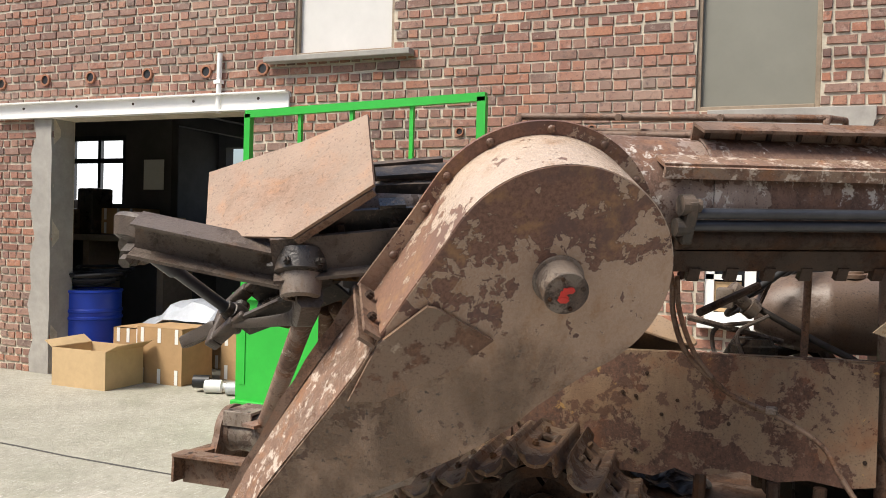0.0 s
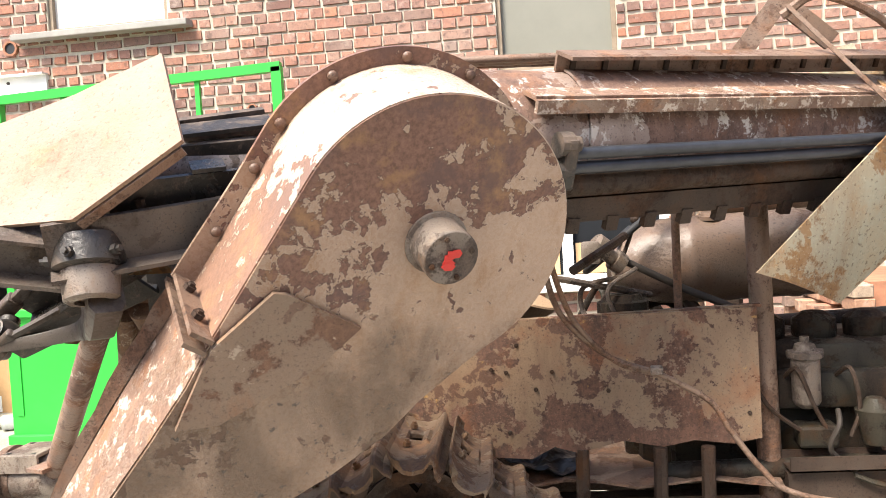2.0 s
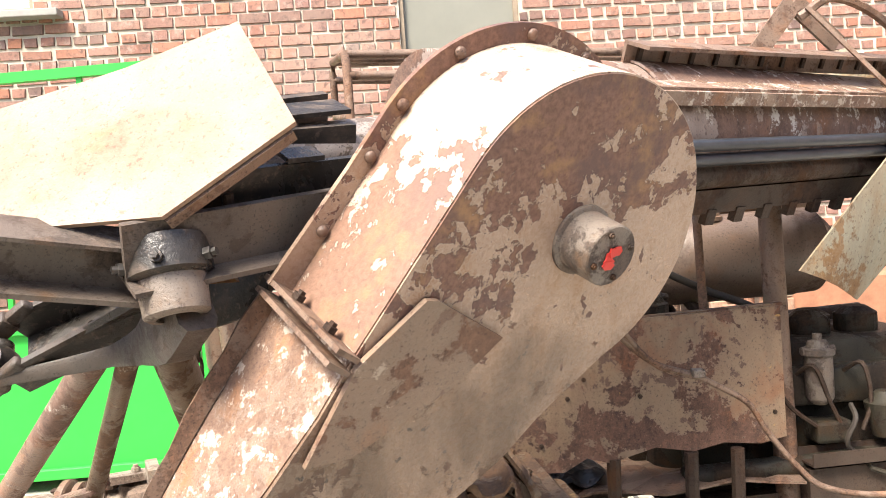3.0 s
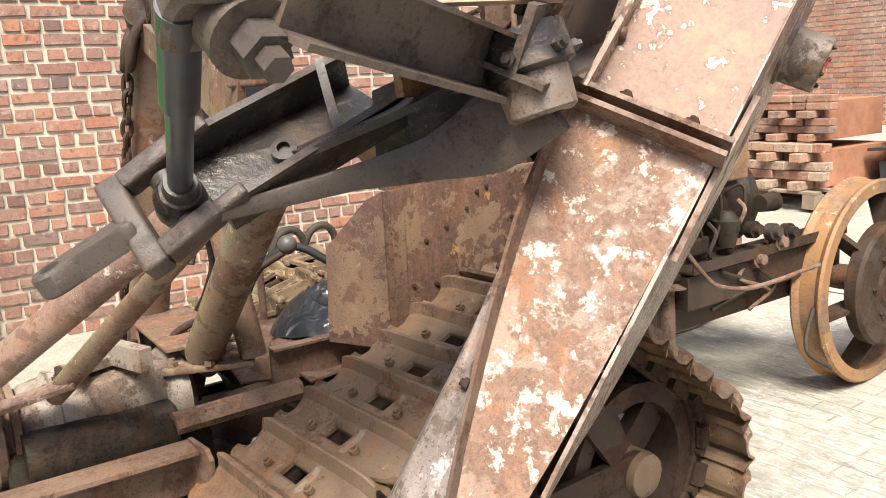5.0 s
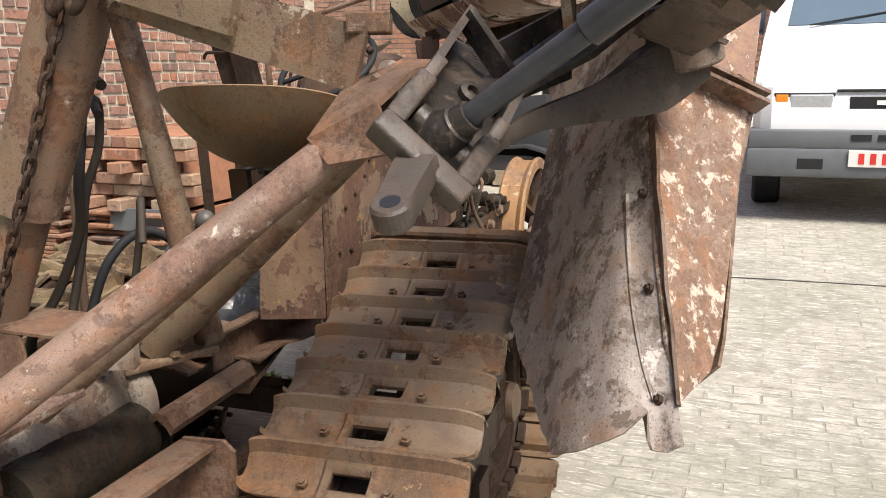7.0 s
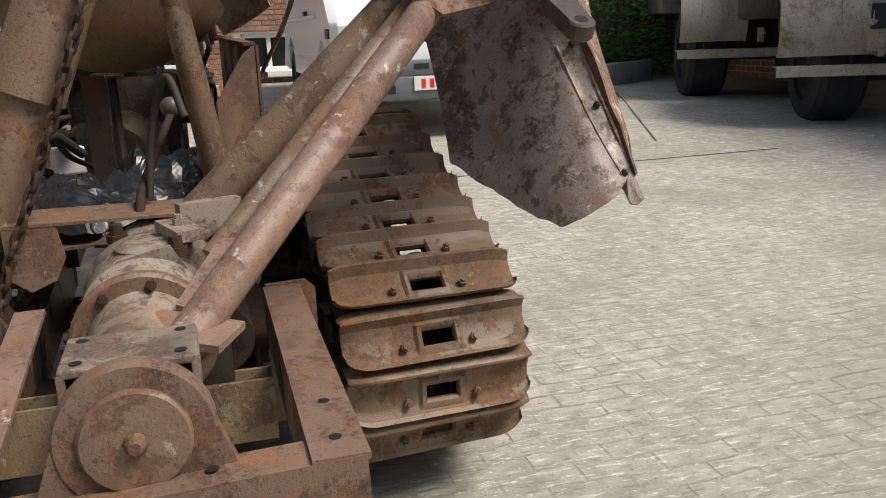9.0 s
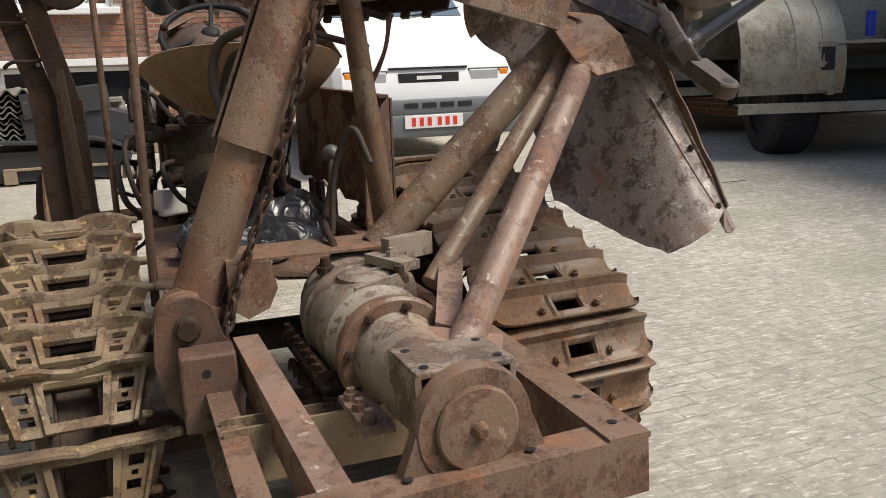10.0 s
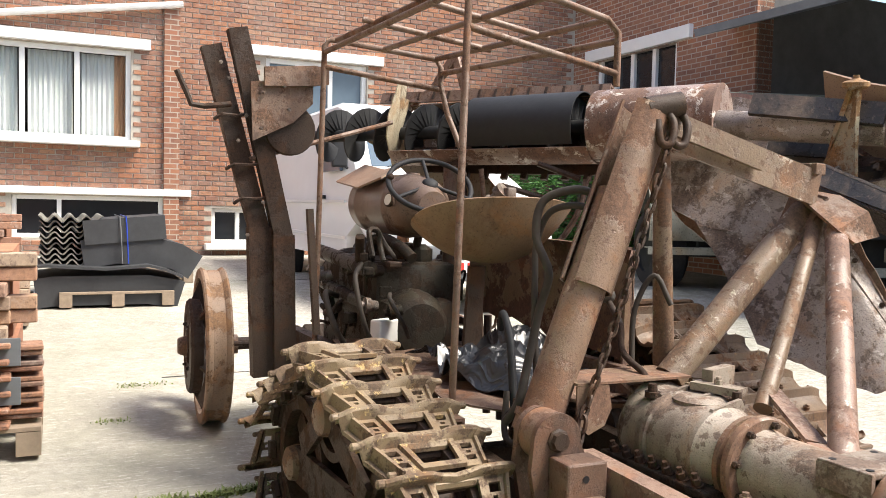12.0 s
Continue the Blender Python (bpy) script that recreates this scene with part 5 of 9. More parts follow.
def shoe_plate(width, length):
    """A pressed shoe: tall ridge near its leading edge, hollow face behind it, rimmed window, round trailing corners."""
    us = [0, 0.05, 0.10, 0.15, 0.19, 0.23, 0.28, 0.34, 0.40, 0.44, 0.50, 0.62, 0.74, 0.78, 0.83, 0.89, 0.94, 0.975, 1.0]
    ys = [k / 2 for k in (-1, -0.985, -0.95, -0.90, -0.83, -0.74, -0.60, -0.42, -0.26, -0.225, -0.19, -0.17, 0, 0.17, 0.19, 0.225, 0.26, 0.42, 0.60, 0.74, 0.83, 0.90, 0.95, 0.985, 1)]
    prof = [(0, -0.016), (0.09, -0.006), (0.17, 0.022), (0.22, 0.022), (0.34, 0.001), (0.52, -0.007), (0.80, -0.006), (0.93, 0.003), (1.0, 0.013)]

    def spot(u, y):
        e = abs(y) * 2
        z = curve_at(prof, u)
        if e <= 0.235 and 0.39 < u < 0.84 and not (e < 0.18 and 0.45 < u < 0.77):
            z += 0.007
        z -= 0.014 * max(0, (e - 0.72) / 0.28) ** 2
        x = u
        if e > 0.72:
            r = (e - 0.72) / 0.28
            q = 1 - math.sqrt(max(0, 1 - r * r))
            x = u - max(0, u - 0.5) * 2 * 0.26 * q + max(0, 0.25 - u) * 4 * 0.08 * q
        return V((0.5 - x) * length, y * width, z)

    bm = grid_plate(us, ys, spot, lambda i, j: 10 <= i <= 11 and 11 <= j <= 12, 0.009)
    for y in (-0.19, 0.19):
        bolt(bm, V((0.5 - 0.72) * length, y * width, 0.001), (0, 0, 1), 0.010, 0.010)
    return bm


def shoe_cast(width, length):
    """A chunky cast shoe: humped lip, rimmed middle window, and on each side a walled bay with three holes."""
    us = [0, 0.03, 0.07, 0.12, 0.16, 0.19, 0.24, 0.30, 0.35, 0.47, 0.53, 0.61, 0.67, 0.82, 0.85, 0.90, 0.95, 1.0]
    half = [0.0, 0.20, 0.34, 0.36, 0.40, 0.455, 0.475, 0.55, 0.60, 0.69, 0.75, 0.81, 0.83, 0.885, 0.905, 0.955, 0.98, 1.0]
    ys = [-e for e in half[:0:-1]] + half

    def spot(u, y):
        e = abs(y)
        z = curve_at([(0, -0.012), (0.03, 0.010), (0.07, 0.016), (0.12, 0.016), (0.16, 0.009), (0.19, -0.008), (1.0, -0.012)], u)
        if u < 0.17:
            z += 0.012 * max(0.0, math.sin(math.pi * min(1, max(0, (e - 0.20) / 0.70)))) ** 0.6 - 0.006 * max(0, e - 0.9) * 10
        elif 0.35 < e < 0.465 or 0.82 < e < 0.895 or (e < 0.40 and (u < 0.29 or u > 0.84)):
            z += 0.010
        elif e > 0.90:
            z -= 0.026
        back = 0.06 * math.exp(-(e / 0.22) ** 2) if u < 0.2 else 0.0
        wide = 1.0 if u < 0.17 else 0.93 - 0.25 * (u - 0.17)
        return V((0.5 - u - back) * length, y * wide * width / 2, z)

    def hole(i, j):
        u, e = (us[i] + us[i + 1]) / 2, (abs(ys[j]) + abs(ys[j + 1])) / 2
        if e < 0.36:
            return 0.30 < u < 0.85
        if 0.55 < e < 0.75:
            return 0.30 < u < 0.47 or 0.67 < u < 0.82 or (0.60 < e < 0.69 and 0.53 < u < 0.61)
        return False

    bm = grid_plate(us, ys, spot, hole, 0.012)
    for sd in (-1, 1):
        lathe(bm, V(0.42 * length, sd * width * 0.49, 0.004), (0, sd, 0), [(0, 0.011), (0.020, 0.011), (0.025, 0.006)], 10)
        lathe(bm, V(-0.40 * length, sd * width * 0.35, -0.014), (0, sd, 0), [(0, 0.009), (0.018, 0.009), (0.022, 0.005)], 8)
    return bm


def mesh_from(bm, name, mt, smooth=30):
    bmesh.ops.recalc_face_normals(bm, faces=bm.faces)
    me = bpy.data.meshes.new(name)
    bm.to_mesh(me)
    bm.free()
    me.materials.append(M[mt])
    me.polygons.foreach_set("use_smooth", [True] * len(me.polygons))
    me.set_sharp_from_angle(angle=radians(smooth))
    return me


def place(name, me, parent, m):
    ob = new(name, me)
    ob.parent = parent
    ob.matrix_parent_inverse = Matrix.Translation(-PLACE[parent])
    ob.matrix_basis = m
    return ob


def build_track(cy, yaw, meshes, circ, pitch=0.1085):
    """One crawler: belt of shoes and links, rollers, side frame. cy: its middle line at x = -0.7."""
    sway = random.Random(17)
    base = Matrix.Translation((-0.7, cy, 0)) @ Matrix.Rotation(radians(yaw), 4, "Z") @ Matrix.Translation((0.7, 0, 0))

    def P(x, y, z):
        return base @ V(x, y, z)

    bm = bmesh.new()
    beam(bm, P(-0.68, -0.1, 0.22), P(-0.68, 0.1, 0.22), 0.1, 0.1)
    tr = part("crawler_track", bm, "darkrust", machine, "crawler track with rusty steel shoes")
    for s in (-1, 1):
        for a, b, h in (((-1.08, 0.30), (-0.28, 0.30), 0.12), ((-0.9, 0.37), (-0.60, circ[1][1]), 0.08), ((-0.35, 0.37), (-0.55, circ[1][1]), 0.08)):
            bm = bmesh.new()
            beam(bm, P(a[0], s * 0.07, a[1]), P(b[0], s * 0.07, b[1]), 0.02, h)
            part("frame_plate", bm, "darkrust", tr)
    for k, (x, z, r) in enumerate(circ):
        bm = bmesh.new()
        rr_ = r - 0.025
        lathe(bm, P(x, -0.06, z), base.to_3x3() @ V(0, 1, 0), [(0, rr_ * 0.78), (0, rr_), (0.02, rr_), (0.022, rr_ * 0.90), (0.098, rr_ * 0.90), (0.10, rr_), (0.12, rr_), (0.12, rr_ * 0.78), (0.0, rr_ * 0.78)], 28, ends=False)
        wheel = part("roller", bm, "darkrust", tr, smooth=35)
        bm = bmesh.new()
        lathe(bm, P(x, -0.11, z), base.to_3x3() @ V(0, 1, 0), [(0, 0.0), (0, 0.035), (0.01, 0.055), (0.03, 0.06), (0.19, 0.06), (0.21, 0.055), (0.22, 0.035), (0.22, 0.0)], 20)
        part("hub", bm, "shoe", wheel, smooth=35)
        for j in range(5):
            t = j * 2 * math.pi / 5 + k
            bm = bmesh.new()
            beam(bm, P(x + 0.05 * math.cos(t), 0, z + 0.05 * math.sin(t)), P(x + rr_ * 0.84 * math.cos(t), 0, z + rr_ * 0.84 * math.sin(t)), 0.09, 0.04, base.to_3x3() @ V(0, 1, 0))
            part("spoke", bm, "darkrust", wheel)
    for x in (-0.92, -0.76, -0.60, -0.44):
        bm = bmesh.new()
        lathe(bm, P(x, -0.07, 0.095), base.to_3x3() @ V(0, 1, 0), [(0, 0.03), (0, 0.06), (0.02, 0.06), (0.022, 0.05), (0.118, 0.05), (0.12, 0.06), (0.14, 0.06), (0.14, 0.03)], 18)
        part("roller", bm, "darkrust", tr, smooth=35)
    for (x, z, a) in loop_points(circ, pitch):
        m = base @ Matrix.Translation((x, 0, z)) @ Matrix.Rotation(-a, 4, "Y")
        lift = Matrix.Translation((0, 0, 0.030)) @ Matrix.Rotation(radians(sway.uniform(-2.5, 2.5)), 4, "Y") @ Matrix.Rotation(radians(sway.uniform(-0.8, 0.8)), 4, "Z")
        place("shoe", meshes[0], tr, m @ lift)
        place("link", meshes[1], tr, m @ Matrix.Translation((0, 0, 0.026)))
    return tr


bm = bmesh.new()
for y in (-0.055, 0.055):
    box(bm, (0.0, y, -0.030), (0.118, 0.024, 0.034), bevel=0.006)
    box(bm, (0.0, y * 1.5, -0.026), (0.06, 0.02, 0.03))
lathe(bm, (0.045, -0.085, -0.03), (0, 1, 0), [(0, 0.013), (0.17, 0.013)], 10)
link_me = mesh_from(bm, "link", "darkrust")
shoe_me = mesh_from(shoe_plate(0.42, 0.132), "shoe", "shoe")
cast_me = mesh_from(shoe_cast(0.36, 0.142), "shoe", "ochre")
build_track(2.208, 4.8, (shoe_me, link_me), CIRC)
build_track(3.345, 3.0, (cast_me, link_me), [(-1.085, 0.30, 0.255), (-0.575, 0.525, 0.165), (-0.28, 0.30, 0.255)], 0.145)

# ---- rear frame ----
bm = bmesh.new()
angle_iron(bm, (-2.045, 2.50, 0.563), (-1.285, 2.51, 0.568), 0.075, 0.12, 0.010, flip=1)
part("frame_rail", bm, "rust", machine, "rusty angle rail with bolt holes")
bm = bmesh.new()
slab(bm, [(0.0, 0.0), (0.085, 0.0), (0.105, -0.02), (0.105, -0.115), (0.09, -0.13), (0.0, -0.13)], V(-1.285, 2.505, 0.572), V(0.12, -0.99, 0).normalized(), V(0, 0, 1), V(0.99, 0.12, 0), 0.0, 0.010)
part("rail_gusset", bm, "rust", machine, "rounded end gusset of the rail")
bm = bmesh.new()
prism(bm, [(-0.032, -0.022), (-0.02, 0.012), (0.0, 0.022), (0.022, 0.016), (0.034, -0.006), (0.026, -0.022), (0.018, -0.008), (0.0, 0.008), (-0.014, -0.002), (-0.022, -0.022)], (-1.30, 2.545, 0.60), (-1.0, 2.56, 0.603))
part("frame_bar", bm, "rust", machine, "short flaking rusty channel bar", 30)
bm = bmesh.new()
sheet(bm, [[V(-1.12, 2.61, 0.625), V(-1.10, 2.85, 0.645)], [V(-0.98, 2.68, 0.585), V(-0.95, 2.85, 0.63)], [V(-0.84, 2.665, 0.645), V(-0.80, 2.88, 0.66)]], 0.006)
part("floor_sheet", bm, "postpaint", machine, "bent pinkish rusty floor sheet")
bm = bmesh.new()
beam(bm, (-1.02, 2.56, 0.56), (-0.80, 2.60, 0.60), 0.05, 0.012)
part("frame_bar", bm, "rust", machine)
bm = bmesh.new()
angle_iron(bm, (-2.045, 2.43, 0.560), (-2.045, 3.16, 0.530), 0.07, 0.10, 0.010, flip=1)
part("frame_rail", bm, "rust", machine)
bm = bmesh.new()
angle_iron(bm, (-2.02, 2.945, 0.532), (-1.28, 2.985, 0.57), 0.055, 0.08, 0.010, flip=1)
part("frame_rail", bm, "pinktube", machine, "pale bent angle rail")
bm = bmesh.new()
angle_iron(bm, (-2.02, 3.00, 0.492), (-1.385, 3.012, 0.508), 0.05, 0.075, 0.009, flip=-1)
part("frame_rail", bm, "rust", machine, "lower rusty rail behind the bracket")
for x in (-1.99, -1.875, -1.72, -1.58, -1.44, -1.34):
    bm = bmesh.new()
    lathe(bm, (x, 2.463, 0.5635), (0, 0, 1), [(0, 0.0085), (0.001, 0.0085)], 10)
    part("bolt_hole", bm, "black", machine)
for y in (2.62, 2.82, 3.0):
    bm = bmesh.new()
    lathe(bm, (-2.01, y, 0.5635 - 0.041 * (y - 2.43)), (0, 0, 1), [(0, 0.0085), (0.001, 0.0085)], 10)
    part("bolt_hole", bm, "black", machine)
bm = bmesh.new()
channel(bm, (-1.62, 2.52, 0.46), (-1.62, 3.05, 0.46), 0.06, 0.11, 0.008)
part("cross_member", bm, "ochre", machine, "ochre cross member of the frame")
for p0, p1, w, h in (((-1.35, 2.50, 0.36), (-0.3, 2.55, 0.42), 0.05, 0.14), ((-1.35, 3.02, 0.36), (-0.3, 3.05, 0.42), 0.05, 0.14), ((-1.1, 2.3, 0.30), (-1.1, 3.3, 0.30), 0.08, 0.08), ((-0.45, 2.3, 0.30), (-0.45, 3.3, 0.30), 0.08, 0.08)):
    bm = bmesh.new()
    beam(bm, p0, p1, w, h)
    part("chassis_member", bm, "darkrust", machine, "dark chassis member between the tracks")
bm = bmesh.new()
tube(bm, (-1.98, 3.025, 0.355), (-1.30, 3.045, 0.40), 0.030)
part("drawbar", bm, "tube", machine)

# ---- final drive: end cap, bell, flange, gearbox ----
GD = V(1.0, 0.03, -0.01).normalized()
GC = V(-2.012, 2.705, 0.606)


def G(s, side=0.0, up=0.0):
    return GC + GD * s + V(-0.03, 1, 0) * side + V(0, 0, 1) * up


bm = bmesh.new()
lathe(bm, G(0.0), GD, [(0, 0.0), (0.0, 0.064), (0.004, 0.068), (0.012, 0.068)], 30)
cap = part("end_cap", bm, "postpaint", machine, "round rusty end cap", 40)
bm = bmesh.new()
lathe(bm, G(-0.001), GD, [(-0.016, 0.008), (-0.010, 0.012), (0.0, 0.015)], 12)
part("plug", bm, "rust", cap)
bm = bmesh.new()
lathe(bm, G(0.010), GD, [(0, 0.060), (0, 0.094), (0.016, 0.098), (0.03, 0.098), (0.034, 0.085), (0.05, 0.078)], 34)
slab(bm, [(-0.098, 0.0), (0.098, 0.0), (0.135, -0.10), (-0.135, -0.10)], G(0.012), V(-0.03, 1, 0), V(0, 0, 1), GD, 0.0, 0.028)
part("bearing_flange", bm, "rust", machine, "rounded bearing flange", 35)
bm = bmesh.new()
lathe(bm, G(0.05), GD, [(0, 0.076), (0.06, 0.078), (0.30, 0.082), (0.315, 0.088), (0.33, 0.088)], 30)
part("drive_housing", bm, "gearbox", machine, "pale drive housing", 35)
bm = bmesh.new()
box(bm, G(0.105, 0.0, 0.083), (0.125, 0.165, 0.012), rz=1.7, bevel=0.003)
box(bm, G(0.105, 0.079, 0.058), (0.125, 0.010, 0.05), rz=1.7)
box(bm, G(0.105, -0.079, 0.058), (0.125, 0.010, 0.05), rz=1.7)
pad = part("top_pad", bm, "gearbox", machine, "drilled square pad")
for dx in (-0.035, 0.035):
    for dy in (-0.062, 0.062):
        bm = bmesh.new()
        lathe(bm, G(0.105 + dx * 1.2, dy, 0.0892), (0, 0, 1), [(0, 0.008), (0.001, 0.008)], 8)
        part("bolt_hole", bm, "black", pad)
bm = bmesh.new()
lathe(bm, G(0.37), GD, [(0, 0.080), (0.0, 0.110), (0.006, 0.116), (0.022, 0.116), (0.026, 0.110), (0.027, 0.088), (0.040, 0.088), (0.041, 0.108), (0.056, 0.108), (0.060, 0.09)], 44)
ringp = part("coupling_flange", bm, "postpaint", machine, "bolted coupling flange", 30)
for k in range(8):
    bm = bmesh.new()
    a = k * math.pi / 4 + 0.2
    bolt(bm, G(0.369, 0.099 * math.cos(a), 0.099 * math.sin(a)), GD * -1, 0.009, 0.010)
    part("bolt", bm, "darkrust", ringp)
bm = bmesh.new()
box(bm, G(0.265, 0.100, -0.055), (0.17, 0.055, 0.014), rz=1.7, bevel=0.003)
for dx in (-0.055, 0.0, 0.055):
    bolt(bm, G(0.265 + dx, 0.11, -0.048), (0, 0, 1), 0.014, 0.014)
part("side_lug", bm, "pinktube", machine, "bolted side lug")
bm = bmesh.new()
lathe(bm, G(0.425), GD, [(0, 0.085), (0.02, 0.098), (0.06, 0.106), (0.066, 0.112), (0.08, 0.112), (0.084, 0.107), (0.14, 0.112), (0.22, 0.114), (0.226, 0.120), (0.24, 0.120), (0.246, 0.113), (0.30, 0.110), (0.34, 0.10), (0.37, 0.085)], 36)
box(bm, G(0.66, -0.05, 0.045), (0.20, 0.13, 0.13), rz=8, bevel=0.03)
lathe(bm, G(0.72, -0.02, 0.01), GD, [(0, 0.10), (0.03, 0.118), (0.05, 0.118), (0.055, 0.09)], 26)
lathe(bm, G(0.60, -0.02, 0.075), (0, 0, 1), [(0, 0.075), (0.035, 0.07), (0.045, 0.05)], 20)
gbx = part("gearbox", bm, "gearbox", machine, "dusty grey cast gearbox", 35)
bm = bmesh.new()
box(bm, G(0.60, -0.03, -0.085), (0.42, 0.22, 0.15), bevel=0.025)
lathe(bm, G(0.42, -0.115, -0.03), GD, [(0, 0.05), (0.0, 0.06), (0.05, 0.062), (0.30, 0.062), (0.31, 0.05)], 20)
part("sump", bm, "engine", gbx, "oily dark lower housing", 35)
for k in range(7):
    bm = bmesh.new()
    lathe(bm, G(0.45 + k * 0.05, 0.124, -0.050), V(0, 0.35, 1), [(0, 0.017), (0.004, 0.017), (0.004, 0.012), (0.020, 0.012), (0.022, 0.007), (0.034, 0.007)], 6)
    part("bolt", bm, "darkrust", gbx)
bm = bmesh.new()
box(bm, G(0.60, 0.105, -0.060), (0.38, 0.075, 0.020), rz=1.7, bevel=0.005)
part("joint_flange", bm, "engine", gbx, "oily bolted joint flange")
for k in range(11):
    a = 2 * math.pi * k / 11
    bm = bmesh.new()
    bolt(bm, G(0.432, 0.092 * math.cos(a), 0.092 * math.sin(a)), GD * -1, 0.009, 0.012)
    part("bolt", bm, "darkrust", gbx)
for k in range(6):
    bm = bmesh.new()
    lathe(bm, G(0.45 + k * 0.05, 0.085, -0.11), V(0, 1, 0.2), [(0, 0.008), (0.05, 0.008), (0.05, 0.015), (0.062, 0.015)], 6)
    part("stud", bm, "darkrust", gbx)
bm = bmesh.new()
for k in range(3):
    slab(bm, [(-0.115, -0.02), (-0.03, 0.128), (0.06, 0.11), (0.118, -0.02)], G(0.50 + 0.09 * k, -0.02, 0.0), V(-0.03, 1, 0), V(0, 0, 1), GD, -0.006, 0.006)
part("rib", bm, "gearbox", gbx)
for p in (G(0.52, -0.06, 0.105), G(0.66, -0.06, 0.11), G(0.70, 0.05, 0.10)):
    bm = bmesh.new()
    lathe(bm, p, (0, 0, 1), [(0, 0.02), (0.015, 0.02), (0.015, 0.013), (0.035, 0.011)], 10)
    part("breather", bm, "darkrust", gbx)
bm = bmesh.new()
box(bm, (-1.42, 2.655, 0.735), (0.13, 0.05, 0.02), rz=20)
box(bm, (-1.36, 2.60, 0.75), (0.03, 0.12, 0.05), rz=20)
bolt(bm, (-1.42, 2.655, 0.745), (0, 0, 1), 0.012, 0.012)
part("selector_cover", bm, "gearbox", gbx)

# gear lever
bm = bmesh.new()
sweep(bm, [(-1.26, 2.735, 0.66), (-1.23, 2.735, 0.735), (-1.16, 2.735, 0.765), (-1.11, 2.725, 0.79), (-1.06, 2.695, 0.85), (-0.963, 2.668, 0.905)], 0.0095, 8)
lever = part("gear_lever", bm, "darkrust", machine, "bent gear lever with a ball knob", 60)
bm = bmesh.new()
bmesh.ops.create_uvsphere(bm, u_segments=18, v_segments=12, radius=0.024, matrix=Matrix.Translation((-0.953, 2.666, 0.922)))
part("knob", bm, "knob", lever, smooth=80)
bm = bmesh.new()
lathe(bm, (-1.245, 2.735, 0.62), (0, 0, 1), [(0, 0.05), (0.02, 0.045), (0.05, 0.03), (0.07, 0.016)], 16)
part("lever_boot", bm, "hose", lever)

# ---- tripod tubes, post and arm ----
J = V(-1.255, 2.10, 1.165)
for p0, p1, r in (((-1.195, 2.625, 0.715), (-1.175, 2.115, 1.185), 0.043), ((-1.515, 2.60, 0.70), (-1.225, 2.115, 1.165), 0.023), ((-1.80, 2.655, 0.64), (-1.298, 2.118, 1.14), 0.032)):
    bm = bmesh.new()
    tube(bm, p0, p1, r, seg=22)
    if r > 0.04:
        box(bm, (-1.17, 2.65, 0.690), (0.20, 0.17, 0.016), rz=-24, bevel=0.004)
        for dx, dy in ((-0.075, -0.06), (0.0, -0.075), (0.075, -0.06), (0.075, 0.06)):
            bolt(bm, V(-1.17 + dx + 0.4 * dy, 2.65 + dy - 0.42 * dx, 0.698), (0, 0, 1), 0.013, 0.012)
    part("strut", bm, "pinktube" if 0.03 < r < 0.04 else "tube", machine, "long strut tube with flaking paint", 40)
bm = bmesh.new()
sheet(bm, [[V(-1.12, 2.10, 1.255), V(-1.13, 2.02, 1.25)], [V(-1.22, 2.165, 1.215), V(-1.24, 2.04, 1.235)], [V(-1.345, 2.17, 1.135), V(-1.345, 2.05, 1.19)], [V(-1.365, 2.125, 1.10), V(-1.36, 2.02, 1.12)]], 0.010)
sheet(bm, [[V(-1.11, 2.16, 1.12), V(-1.12, 2.10, 1.26)], [V(-1.24, 2.19, 1.10), V(-1.25, 2.10, 1.23)]], 0.010)
part("strut_head", bm, "rust", machine, "bent plate head over the struts")
bm = bmesh.new()
sheet(bm, [[V(-1.49, 2.52, 0.735), V(-1.455, 2.56, 0.75)], [V(-1.73, 2.62, 0.665), V(-1.70, 2.66, 0.675)]], 0.01)
sheet(bm, [[V(-1.86, 2.60, 0.655), V(-1.78, 2.56, 0.66)], [V(-1.80, 2.73, 0.67), V(-1.72, 2.68, 0.675)]], 0.012)
part("foot_plate", bm, "pinktube", machine, "small foot plate of the struts")
D0, D1 = V(-1.222, 3.06, 0.63), V(-1.178, 2.722, 1.455)
bm = bmesh.new()
pipe(bm, D0, lerp(D0, D1, 0.72), 0.055)
part("post", bm, "postpaint", machine, "thick leaning post", 40)
s_, q_, d_ = frame_of(D1 - D0)
bm = bmesh.new()
a0, a1 = lerp(D0, D1, 0.42), D1
n = 22
rows = []
for k in range(n + 1):
    t = radians(110 + 318 * k / n)
    off = (s_ * math.cos(t) + q_ * math.sin(t)) * 0.068
    rows.append([a0 + off, lerp(a0, a1, 0.5) + off, a1 + off])
sheet(bm, rows, 0.007)
part("post_sleeve", bm, "postpaint", machine, "split sleeve over the post", 40)
bm = bmesh.new()
lathe(bm, D0 - d_ * 0.03, d_, [(0, 0.064), (0.035, 0.064), (0.035, 0.069), (0.055, 0.069), (0.055, 0.056)], 24)
part("post_collar", bm, "rust", machine, smooth=40)
bm = bmesh.new()
beam(bm, (-1.185, 2.74, 1.43), (-1.235, 2.13, 1.255), 0.012, 0.105, (0.1, 0.3, 1))
beam(bm, (-1.225, 2.70, 1.425), (-1.245, 2.36, 1.33), 0.02, 0.06)
part("top_arm", bm, "tube", machine, "flat top arm between post and struts")
bm = bmesh.new()
tube(bm, (-1.175, 2.665, 1.40), (-1.10, 2.565, 0.70), 0.024, 0.031)
part("prop", bm, "tube", machine, "slim prop beside the post", 40)
bm = bmesh.new()
